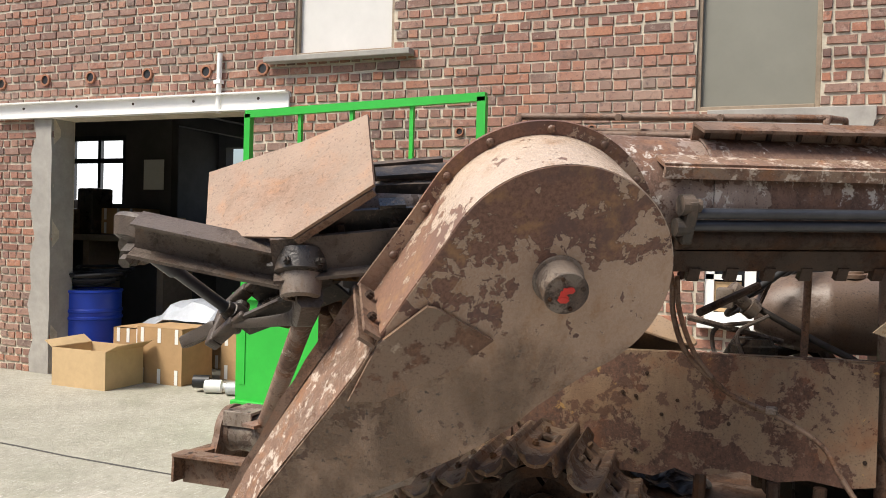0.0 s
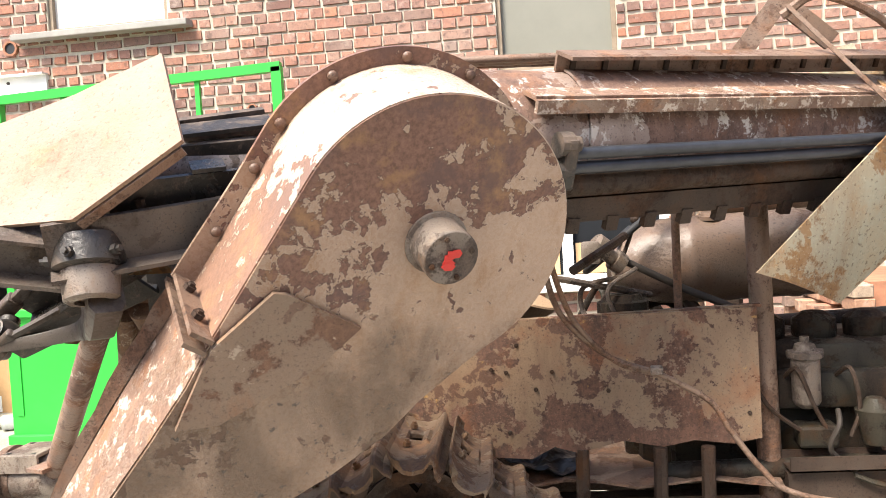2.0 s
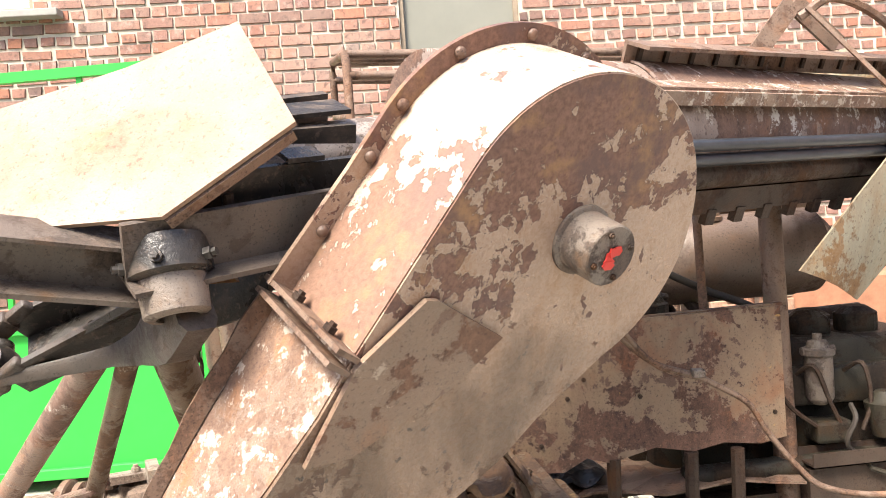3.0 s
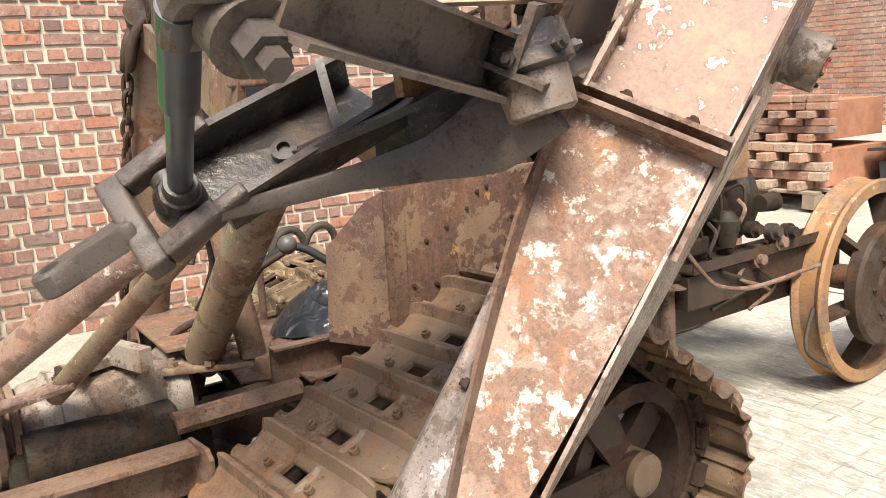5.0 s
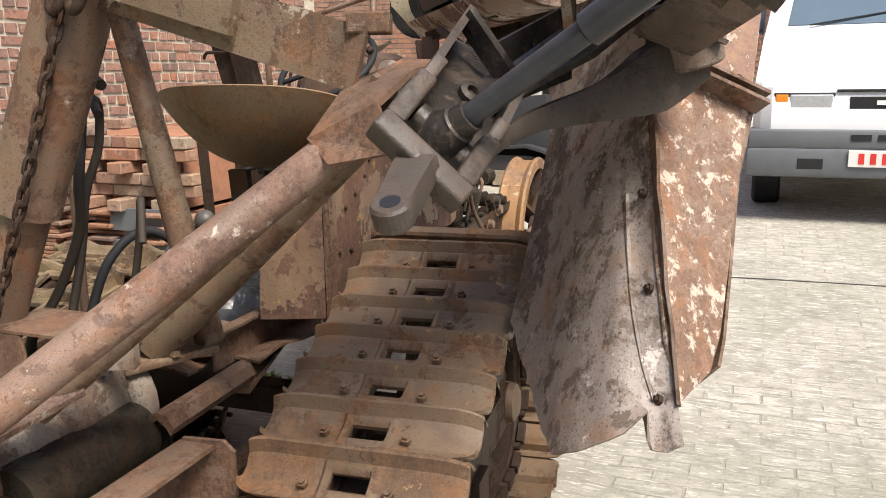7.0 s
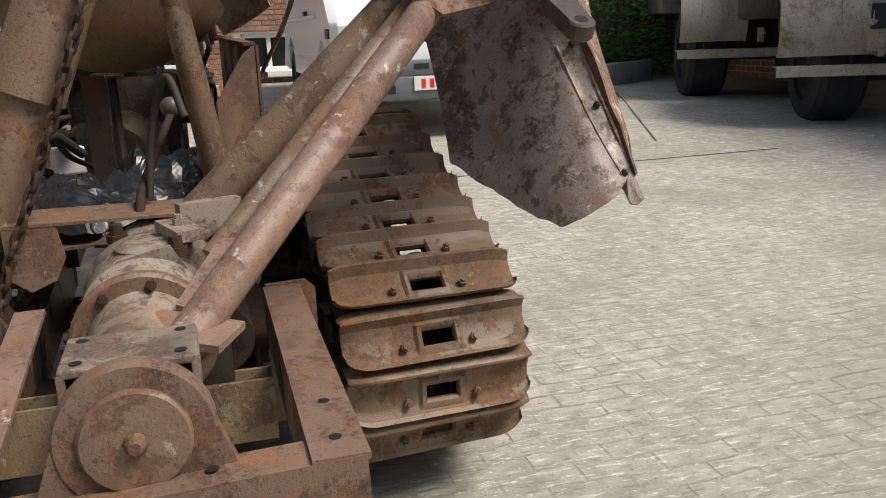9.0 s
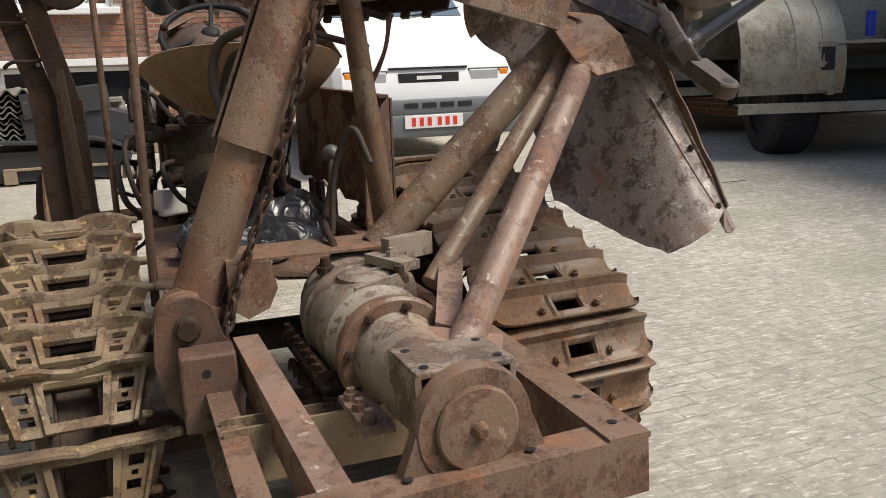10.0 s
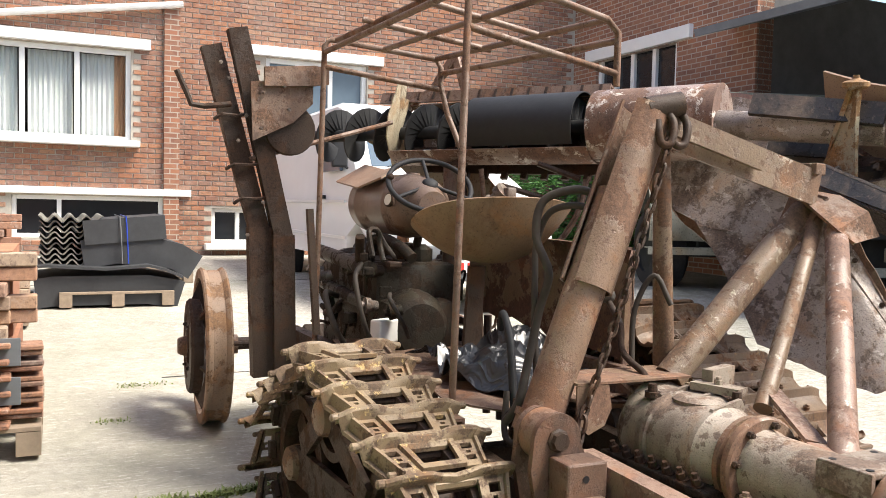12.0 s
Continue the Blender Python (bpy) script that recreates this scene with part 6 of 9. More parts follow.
lathe(bm, (-1.22, 2.72, 1.455), (0.3, 1, -0.2), [(-0.07, 0.02), (-0.07, 0.034), (0.03, 0.034), (0.03, 0.02)], 14)
lathe(bm, (-1.20, 2.66, 1.47), (1, 0.2, 0), [(-0.03, 0.028), (0.05, 0.028)], 14)
part("pivot_pin", bm, "darkrust", machine, smooth=40)
# post foot: two quadrant plates and a box bracket
for x_ in (-1.335, -1.255):
    bm = bmesh.new()
    slab(bm, [(0.066 * math.cos(radians(t)), 0.066 * math.sin(radians(t))) for t in range(-10, 171, 15)] + [(-0.072, -0.07), (-0.055, -0.16), (0.0, -0.235), (0.05, -0.255), (0.10, -0.235), (0.11, -0.10)], V(x_, 3.080, 0.622), V(0, -1, 0), V(0, 0, 1), V(-1, 0, 0), -0.009, 0.009)
    part("quadrant_plate", bm, "quadrant", machine, "rounded quadrant plate at the post foot", 35)
bm = bmesh.new()
rows = [[V(x_, 3.080 + 0.060 * math.cos(radians(t)), 0.622 + 0.060 * math.sin(radians(t))) for x_ in (-1.33, -1.255)] for t in range(-60, 121, 15)]
sheet(bm, rows, 0.008)
part("quadrant_rim", bm, "rust", machine, smooth=40)
bm = bmesh.new()
lathe(bm, (-1.338, 3.080, 0.622), (-1, 0, 0), [(0, 0.030), (0.010, 0.030), (0.014, 0.024), (0.026, 0.022), (0.026, 0.0)], 8)
part("pivot_nut", bm, "darkrust", machine, "hexagonal pivot nut", 30)
bm = bmesh.new()
box(bm, (-1.388, 3.050, 0.505), (0.084, 0.112, 0.165), bevel=0.006)
brk_ = part("box_bracket", bm, "quadrant", machine, "rusty box bracket")
for dz in (0.07, -0.02):
    bm = bmesh.new()
    lathe(bm, (-1.4305, 3.055, 0.48 + dz), (-1, 0, 0), [(0, 0.009), (0.0012, 0.009)], 10)
    part("bolt_hole", bm, "black", brk_)


def chain(name, p0, p1, sag, n, r=0.0042, parent=None):
    """A hanging chain of real links."""
    grp = []
    p0, p1 = Vector(p0), Vector(p1)
    bm = bmesh.new()
    pts = [lerp(p0, p1, k / n) - V(0, 0, sag * 4 * (k / n) * (1 - k / n)) for k in range(n + 1)]
    for k, (a, b) in enumerate(zip(pts, pts[1:])):
        c, d = (a + b) / 2, (b - a)
        h = d.length * 0.66
        s, q, t = frame_of(d)
        if k % 2:
            s = q
        s = (s * math.cos(k * 0.4) + t.cross(s) * math.sin(k * 0.4))
        w = h * 0.42
        loop = [c + t * (h - w) + s * w * 0.9, c + t * h * 0.98, c + t * (h - w) - s * w * 0.9, c - t * (h - w) - s * w * 0.9, c - t * h * 0.98, c - t * (h - w) + s * w * 0.9]
        sweep(bm, loop + [loop[0]], r, 5, 3)
    return part(name, bm, "darkrust", parent, "hanging rusty chain", 60)


chain("chain", (-1.262, 2.70, 1.40), (-1.30, 2.98, 0.66), 0.03, 26, 0.0055, machine)
chain("chain", (-1.30, 2.98, 0.66), (-1.33, 3.02, 0.56), 0.02, 5, 0.006, machine)
bm = bmesh.new()
for dy in (0.0, 0.045):
    sweep(bm, [(-1.235, 2.655 + dy, 1.45), (-1.262, 2.65 + dy, 1.41), (-1.27, 2.665 + dy, 1.36), (-1.262, 2.69 + dy, 1.36), (-1.245, 2.69 + dy, 1.42)], 0.011, 8)
part("shackle", bm, "darkrust", machine, "two heavy chain shackles", 60)

# leg sheet, side panel and posts
PY = lambda x: 2.455 + 0.065 * (x + 0.8)
bm = bmesh.new()
pu, pv, pn = V(1, 0.065, 0).normalized(), V(0, 0, 1), V(0.065, -1, 0).normalized()
bottom = [(0.27, 0.735), (0.20, 0.722), (0.10, 0.735), (0.02, 0.72), (-0.08, 0.74), (-0.2, 0.712), (-0.26, 0.73), (-0.32, 0.700), (-0.45, 0.71), (-0.6, 0.69), (-0.8, 0.675)]
slab(bm, [((x + 0.8), z) for x, z in [(-0.80, 1.05), (-0.4, 1.066), (0.0, 1.07), (0.27, 1.072)] + bottom], V(-0.8, 2.455, 0), pu, pv, pn, 0.0, 0.006)
panel = part("side_panel", bm, "panel", machine, "rust-streaked steel side panel with a ragged lower edge")
bm = bmesh.new()
slab(bm, [(0.0, 0.672), (0.0, 1.05), (-0.04, 1.03), (-0.145, 0.92), (-0.155, 0.69)], V(-0.795, 2.462, 0), V(0.70, -0.71, 0), pv, V(-0.71, -0.70, 0), 0.0, 0.006)
angle_iron(bm, V(-0.785, 2.447, 0.69), V(-0.785, 2.447, 1.05), 0.035, 0.008, 0.006, (0, -1, 0))
part("end_flap", bm, "panel", panel)
bm = bmesh.new()
beam(bm, V(-0.79, 2.47, 1.055), V(0.28, 2.54, 1.075), 0.03, 0.008)
part("top_edge", bm, "panel", panel)
rb_ = random.Random(8)
for k in range(16):
    x, z = rb_.uniform(-0.75, 0.24), rb_.uniform(0.74, 1.03)
    bm = bmesh.new()
    bolt(bm, V(x, PY(x) - 0.006, z), (0, -1, 0), 0.006, 0.004)
    part("rivet", bm, "darkrust", panel)
bm = bmesh.new()
tube(bm, (0.305, 2.60, 0.30), (0.297, 2.615, 1.36), 0.032, 0.030)
part("upright", bm, "rust", machine, "rusty upright pipe beside the panel", 40)
bm = bmesh.new()
tube(bm, (0.077, 2.54, 1.06), (0.084, 2.573, 1.34), 0.011, seg=10)
part("stay", bm, "rust", machine, smooth=40)
bm = bmesh.new()
beam(bm, (0.30, 2.62, 1.36), L(1.05, -0.08, -0.36), 0.05, 0.03)
part("cradle", bm, "darkrust", machine)

# boom head: black greasy beams, pivot, arms, hook
bm = bmesh.new()
prism(bm, [(-0.045, -0.008), (0.045, -0.008), (0.045, 0.0), (0.006, 0.0), (0.006, 0.085), (-0.006, 0.085), (-0.006, 0.0), (-0.045, 0.0)], L(-0.20, -0.075, -0.26), L(-0.60, -0.12, -0.25), W)
part("boom_beam", bm, "oldsteel", machine, "old brown-grey steel boom beam")
bm = bmesh.new()
prism(bm, [(-0.05, -0.008), (0.05, -0.008), (0.05, 0.0), (0.006, 0.0), (0.006, 0.07), (0.04, 0.07), (0.04, 0.076), (-0.04, 0.076), (-0.04, 0.07), (-0.006, 0.07), (-0.006, 0.0), (-0.05, 0.0)], L(-0.56, -0.155, -0.29), L(-0.93, -0.115, -0.37), W)
part("boom_beam", bm, "oldsteel", machine, "old brown-grey steel boom beam")
bm = bmesh.new()
beam(bm, L(-0.20, 0.005, -0.30), L(-0.50, -0.024, -0.305), 0.012, 0.075, W)
beam(bm, L(-0.30, 0.045, -0.302), L(-0.36, 0.04, -0.302), 0.05, 0.008, W)
beam(bm, L(-0.18, 0.05, -0.52), L(-0.60, 0.0, -0.50), 0.02, 0.08, W)
beam(bm, L(-0.18, 0.08, -0.46), L(-0.36, 0.060, -0.46), 0.07, 0.008, W)
beam(bm, L(-0.18, 0.030, -0.40), L(-0.36, 0.012, -0.41), 0.010, 0.07, W)
part("boom_frame", bm, "grease", machine, "greasy black frame plates of the boom")
bm = bmesh.new()
tube(bm, L(-0.05, 0.02, -0.44), L(-0.60, -0.03, -0.44), 0.052, 0.048)
part("boom_pipe", bm, "inner", machine, "grey-white worn boom pipe", 40)
# pivot hub
PD = (V(0, 0, -1) * 0.93 + N * 0.35).normalized()
bm = bmesh.new()
lathe(bm, V(-1.028, 1.655, 1.345), PD, [(0, 0.05), (0.0, 0.06), (0.05, 0.062), (0.056, 0.052)], 26)
part("pivot_collar", bm, "grease", machine, "greasy black pivot collar", 40)
bm = bmesh.new()
lathe(bm, V(-1.028, 1.655, 1.345) + PD * 0.052, PD, [(0, 0.05), (0.055, 0.047), (0.06, 0.04), (0.06, 0.03), (0.052, 0.03)], 26)
part("pivot_nose", bm, "silver", machine, "worn silver pivot nose", 40)
for ang in (0, 60, 130, 190, 250, 310):
    s1, q1, _ = frame_of(PD)
    bm = bmesh.new()
    bolt(bm, V(-1.028, 1.655, 1.345) + PD * 0.035 + (s1 * math.cos(radians(ang)) + q1 * math.sin(radians(ang))) * 0.06, s1 * math.cos(radians(ang)) + q1 * math.sin(radians(ang)), 0.010, 0.012)
    part("bolt", bm, "grease", machine)


def tapered_bar(name, pts, widths, heights, mt, label="", lean=(0, 0, 1), parent=machine):
    """A forged bar along a smooth path whose section changes from point to point."""
    bm = bmesh.new()
    path, n = smooth_path(pts, 5), len(pts) - 1
    prev = None
    for k, p in enumerate(path):
        f = k / (len(path) - 1) * n
        i = min(int(f), n - 1)
        w = widths[i] + (widths[i + 1] - widths[i]) * (f - i)
        h = heights[i] + (heights[i + 1] - heights[i]) * (f - i)
        d = path[min(k + 1, len(path) - 1)] - path[max(k - 1, 0)]
        s, q, _ = frame_of(d, lean)
        c = 0.28
        o = [(-1, -1 + c), (-1 + c, -1), (1 - c, -1), (1, -1 + c), (1, 1 - c), (1 - c, 1), (-1 + c, 1), (-1, 1 - c)]
        cur = [bm.verts.new(p + s * (x * w / 2) + q * (y * h / 2)) for x, y in o]
        if prev:
            for j in range(8):
                bm.faces.new((prev[j], prev[(j + 1) % 8], cur[(j + 1) % 8], cur[j]))
        else:
            bm.faces.new(cur[::-1])
        prev = cur
    bm.faces.new(prev)
    return part(name, bm, mt, parent, label, 40)


tapered_bar("link_arm", [(-0.995, 1.64, 1.262), (-1.045, 1.70, 1.215), (-1.10, 1.765, 1.185), (-1.178, 1.845, 1.162), (-1.28, 1.868, 1.145), (-1.375, 1.866, 1.134)], [0.06, 0.055, 0.032, 0.018, 0.014, 0.014], [0.10, 0.105, 0.060, 0.036, 0.028, 0.024], "forged", "flat twisted link arm, brown with old grease")
# channel that runs from the yoke to the hub, open towards the hub side
CU0, CU1, CL0, CL1 = V(-1.400, 1.958, 1.222), V(-1.115, 1.985, 1.335), V(-1.367, 1.866, 1.140), V(-1.075, 1.875, 1.272)
deep = V(0.30, 0.45, -0.42).normalized() * 0.055
bm = bmesh.new()
sheet(bm, [[CU0 + deep, CL0 + deep], [CU1 + deep * 1.3, CL1 + deep * 1.3]], 0.010)
chn = part("yoke_channel", bm, "grease", machine, "greasy black channel between yoke and pivot")
for a, b in ((CU0, CU1), (CL0, CL1)):
    bm = bmesh.new()
    sheet(bm, [[a, a + deep], [b, b + deep * 1.3]], 0.011)
    part("flange", bm, "grease", chn)
for a, b in ((CU0, CU1), (CL0, CL1)):
    bm = bmesh.new()
    beam(bm, a - deep * 0.08, b - deep * 0.08, 0.013, 0.010, deep)
    part("worn_edge", bm, "forged", chn, "bright worn channel edge")
for f_, w_ in ((0.42, 0.020),):
    bm = bmesh.new()
    c = lerp(lerp(CU0, CU1, f_), lerp(CL0, CL1, f_), 0.55) + deep * 0.88
    lathe(bm, c, deep * -1, [(0, w_), (0.012, w_), (0.014, w_ * 0.5), (0.004, w_ * 0.45)], 14)
    part("bush", bm, "grease", chn, smooth=35)
bm = bmesh.new()
beam(bm, lerp(CU0, CU1, 0.86) - deep * 0.1, lerp(CL0, CL1, 0.62) + deep * 0.5, 0.014, 0.04, deep)
part("brace", bm, "grease", chn)
bm = bmesh.new()
sheet(bm, [[V(-0.96, 1.72, 1.33), V(-1.0, 1.86, 1.30)], [V(-1.10, 1.78, 1.26), V(-1.11, 1.92, 1.24)], [V(-1.24, 1.87, 1.20), V(-1.23, 1.99, 1.19)]], 0.012)
sheet(bm, [[V(-0.90, 1.86, 1.36), V(-0.92, 1.86, 1.22)], [V(-1.08, 1.96, 1.28), V(-1.08, 1.96, 1.17)]], 0.012)
part("web_plate", bm, "grease", machine, "greasy webbing plates under the boom")
# yoke, draw eye and ram
YL, YR = V(-1.478, 1.980, 1.163), V(-1.455, 1.893, 1.078)
yf = V(0.80, -0.20, 0.56).normalized()
yb = (YR - YL).normalized()
yt = yf.cross(yb).normalized()
yoke = None
for nm, a, b, w_, h_ in (("yoke", YL - yb * 0.016, YR + yb * 0.016, 0.036, 0.040), ("prong", YL + yf * 0.016, YL + yf * 0.112, 0.030, 0.038), ("prong", YR + yf * 0.016, YR + yf * 0.105, 0.030, 0.038), ("tenon", YL + yf * 0.100, YL + yf * 0.157, 0.022, 0.026), ("tenon", YR + yf * 0.093, YR + yf * 0.150, 0.022, 0.026)):
    bm = bmesh.new()
    beam(bm, a, b, w_, h_, yt)
    bmesh.ops.bevel(bm, geom=list(bm.edges), offset=0.006, segments=2, affect="EDGES", profile=0.5)
    ob = part(nm, bm, "forged", yoke or machine, "worn forged steel yoke, grey at its edges" if nm == "yoke" else "", 45)
    yoke = yoke or ob
bm = bmesh.new()
ey = V(-0.895, -0.06, -0.44).normalized()
es = V(-0.05, 1, -0.03)
en = ey.cross(es).normalized()
E0 = lerp(YL, YR, 0.5) + ey * 0.005
hole_c = 0.112
outline = [(0.0, -0.030), (0.02, -0.026), (0.085, -0.023)] + [(hole_c + 0.027 * math.cos(radians(t)), 0.027 * math.sin(radians(t))) for t in range(-80, 81, 16)] + [(0.085, 0.023), (0.02, 0.026), (0.0, 0.030)]
slab(bm, outline, E0, ey, es, en, -0.017, 0.017)
bmesh.ops.bevel(bm, geom=[e for e in bm.edges if len(e.link_faces) == 2], offset=0.004, segments=1, affect="EDGES")
hk = part("draw_eye", bm, "forged", machine, "worn steel draw eye", 40)
bm = bmesh.new()
lathe(bm, E0 + ey * hole_c - en * 0.0176, en, [(0, 0.013), (0.0352, 0.013)], 16)
part("eye_bore", bm, "black", hk)
R0, R1 = V(-1.408, 1.915, 1.157), V(-1.480, 1.598, 1.362)
bm = bmesh.new()
lathe(bm, R0, R1 - R0, [(0, 0.0165), ((R1 - R0).length, 0.0165)], 20)
lathe(bm, R0 + (R1 - R0) * 0.60, R1 - R0, [(0, 0.0165), (0.004, 0.0225), (0.17, 0.0225)], 20)
part("ram_rod", bm, "chrome", machine, "oily blue-black ram rod", 50)
bm = bmesh.new()
rd = (R1 - R0).normalized()
lathe(bm, R0 - rd * 0.045, rd, [(0, 0.020), (0.01, 0.034), (0.04, 0.036), (0.055, 0.028), (0.062, 0.028), (0.064, 0.024), (0.085, 0.022)], 20)
lathe(bm, R0 - rd * 0.02 - yb * 0.05, yb, [(0, 0.014), (0.004, 0.022), (0.096, 0.022), (0.10, 0.014)], 16)
part("ram_foot", bm, "grease", machine, "greasy swivel foot of the ram", 40)
# bulky elbow casting with a pin boss above the ram
tapered_bar("elbow", [R1 - rd * 0.03, R1 + rd * 0.02 + V(0.01, 0, 0.012), (-1.462, 1.560, 1.398), (-1.425, 1.556, 1.395), (-1.385, 1.572, 1.375), (-1.33, 1.588, 1.362)], [0.045, 0.056, 0.066, 0.07, 0.064, 0.055], [0.045, 0.055, 0.062, 0.064, 0.066, 0.07], "oldsteel", "bulky oil-stained elbow casting")
bm = bmesh.new()
pd = V(0.10, -0.80, -0.58).normalized()
PB = V(-1.426, 1.532, 1.325)
lathe(bm, PB - pd * 0.085, pd, [(0, 0.048), (0.05, 0.042), (0.052, 0.044), (0.066, 0.044), (0.066, 0.0)], 24)
boss = part("pin_boss", bm, "oldsteel", machine, "round pin boss, worn bright at its rim", 30)
bm = bmesh.new()
bolt(bm, PB - pd * 0.022, pd, 0.026, 0.034)
part("bolt_head", bm, "forged", boss, "worn hexagonal bolt head")
for k in range(3):
    bm = bmesh.new()
    q = lerp((-1.36, 1.585, 1.395), (-1.10, 1.72, 1.335), k / 2)
    bolt(bm, q, (-0.2, -0.5, 1), 0.011, 0.014)
    part("bolt", bm, "forged", machine)
# slanted cream sheet on the boom
PO = V(-1.01, 1.587, 1.378)
q1 = [V(-0.826, 1.627, 1.50), V(-0.918, 1.765, 1.677), V(-1.093, 1.762, 1.615), V(-1.391, 1.778, 1.54), V(-1.296, 1.647, 1.374), V(-1.01, 1.587, 1.378)]
pn_ = V(-0.18, -0.82, 0.54).normalized()
px_ = V(1, -0.15, 0.1)
px_ = (px_ - pn_ * px_.dot(pn_)).normalized()
py_ = pn_.cross(px_)
bm = bmesh.new()
slab(bm, [((p - PO).dot(px_), (p - PO).dot(py_)) for p in q1], PO, px_, py_, pn_, -0.004, 0.004)
part("cream_sheet", bm, "cream", machine, "slanted cream-painted sheet with small rust spots")
bm = bmesh.new()
slab(bm, [(0.0, 0.004), (0.018, 0.004), (0.018, -0.004), (0.0, -0.004)], q1[5] - pn_ * 0.006, -pn_, (q1[0] - q1[5]).cross(pn_).normalized(), (q1[0] - q1[5]).normalized(), 0.0, (q1[0] - q1[5]).length - 0.01)
part("sheet_lip", bm, "rust", machine, "folded lower lip of the sheet")
for p in (V(-0.94, 1.68, 1.41),):
    bm = bmesh.new()
    tube(bm, p, p + V(0, 0.02, -0.07), 0.009, seg=8)
    part("bolt", bm, "darkrust", machine)

# tall cast bracket behind the cream sheet
bm = bmesh.new()
rows = []
for k in range(9):
    t = k / 8
    c = lerp((-1.02, 1.87, 1.27), (-1.115, 1.86, 1.585), t)
    w = 0.105 * (1 - t) ** 1.2 + 0.030
    rows.append([c + V(-0.7, -0.4, 0) * w, c + V(0.03, -0.03, 0), c + V(0.7, -0.4, 0) * w * 0.6])
sheet(bm, rows, 0.016)
lathe(bm, V(-1.12, 1.85, 1.585), (-0.1, 0.1, 1), [(0, 0.03), (0.008, 0.042), (0.022, 0.042), (0.03, 0.02), (0.034, 0.012), (0.045, 0.010)], 18)
part("casting_bracket", bm, "shield", machine, "green-grey cast bracket", 40)
bm = bmesh.new()
box(bm, (-1.20, 2.13, 1.315), (0.075, 0.07, 0.035), rz=20, bevel=0.004)
part("head_block", bm, "tube", machine)

# ---- shield, hoses on the camera side ----
bm = bmesh.new()
A_, C_ = V(0.232, 2.33, 1.175), V(0.62, 2.45, 1.53)
B_ = V(0.46, 2.50, 1.075)
rows = []
for i in range(9):
    t = i / 8
    row = []
    for j in range(6):
        s = j / 5
        p = lerp(A_, C_, min(t, 0.75) / 0.75) + (B_ - A_) * (s * (1.0 + 0.25 * t))
        if t > 0.75:
            e = (t - 0.75) / 0.25
            p += V(-0.02 + 0.06 * s, 0.13, 0.13) * e - V(0, 0.0, 0.03) * e * e
        row.append(p + V(0, -1, 0.3) * (0.02 * math.sin(math.pi * s)))
    rows.append(row)
sheet(bm, rows, 0.005)
part("shield_sheet", bm, "shield", machine, "hanging grey-green shield sheet with rust runs", 40)
bm = bmesh.new()
sweep(bm, [(0.75, 2.66, 1.60), (0.62, 2.55, 1.76), (0.45, 2.50, 1.84), (0.36, 2.52, 1.80)], 0.012, 6)
part("strap", bm, "rust", machine)
bm = bmesh.new()
beam(bm, V(0.25, 2.58, 1.70), V(0.37, 2.57, 1.85), 0.05, 0.012, (0, 1, 0))
beam(bm, V(0.37, 2.57, 1.85), V(0.50, 2.60, 1.74), 0.05, 0.012, (0, 1, 0))
beam(bm, V(0.37, 2.50, 1.82), V(0.62, 2.42, 1.50), 0.014, 0.01)
part("top_bracket", bm, "rust", machine, "folded angle bracket above the trough")


def hose(name, pts, r, mt="hose", label="", parent=machine):
    bm = bmesh.new()
    sweep(bm, pts, r, 8, 6)
    return part(name, bm, mt, parent, label, 60)


hose("cable", [(-0.262, 2.27, 1.31), (-0.257, 2.28, 1.277), (-0.253, 2.30, 1.186), (-0.216, 2.34, 1.08), (-0.113, 2.39, 0.979), (-0.011, 2.40, 0.937), (0.06, 2.42, 0.899), (0.132, 2.42, 0.851), (0.174, 2.42, 0.78), (0.237, 2.40, 0.692), (0.30, 2.38, 0.64), (0.45, 2.36, 0.62), (0.75, 2.35, 0.64)], 0.0075, "rust", "rust-brown cable hanging over the panel")
hose("cable", [(-0.245, 2.28, 1.30), (-0.236, 2.29, 1.20), (-0.19, 2.345, 1.07), (-0.095, 2.395, 0.965), (0.0, 2.40, 0.930)], 0.007, "rust")
bm = bmesh.new()
box(bm, (0.0, 2.392, 0.942), (0.03, 0.03, 0.02), bevel=0.004)
part("cable_clamp", bm, "silver", machine, "small bright cable clamp")
for a, b in (((-0.24, 2.30, 1.30), (-0.12, 2.42, 1.36)), ((-0.19, 2.34, 1.20), (-0.05, 2.55, 1.27))):
    bm = bmesh.new()
    tube(bm, a, b, 0.012, seg=8)
    part("control_rod", bm, "darkrust", machine)

# ---- platform, tarp, engine, tank ----
bm = bmesh.new()
n = 14
rows = [[V(-0.98 + 1.3 * i / n, 2.53 + 0.60 * j / 6, 0.615 + 0.012 * math.sin(i * 1.7 + j * 2.3)) for j in range(7)] for i in range(n + 1)]
sheet(bm, rows, 0.006)
part("platform", bm, "rust", machine, "buckled rusty floor plate")
bm = bmesh.new()
angle_iron(bm, (-1.0, 3.16, 0.60), (0.35, 3.18, 0.60), 0.05, 0.07, 0.008, flip=-1)
angle_iron(bm, (-1.05, 2.60, 0.70), (-0.35, 2.62, 0.70), 0.03, 0.09, 0.006)
part("platform_edge", bm, "rust", machine)
bm = bmesh.new()
slab(bm, [(0.135, 0.083), (0.038, 0.081), (0.028, 0.019), (0.049, -0.024), (0.097, -0.044), (0.134, -0.016)], V(-1.28, 2.85, 0.65), V(0, 1, 0), V(0, 0, 1), V(1, 0, 0), 0.0, 0.006)
beam(bm, V(-1.20, 2.62, 0.735), V(-1.20, 2.985, 0.737), 0.16, 0.006)
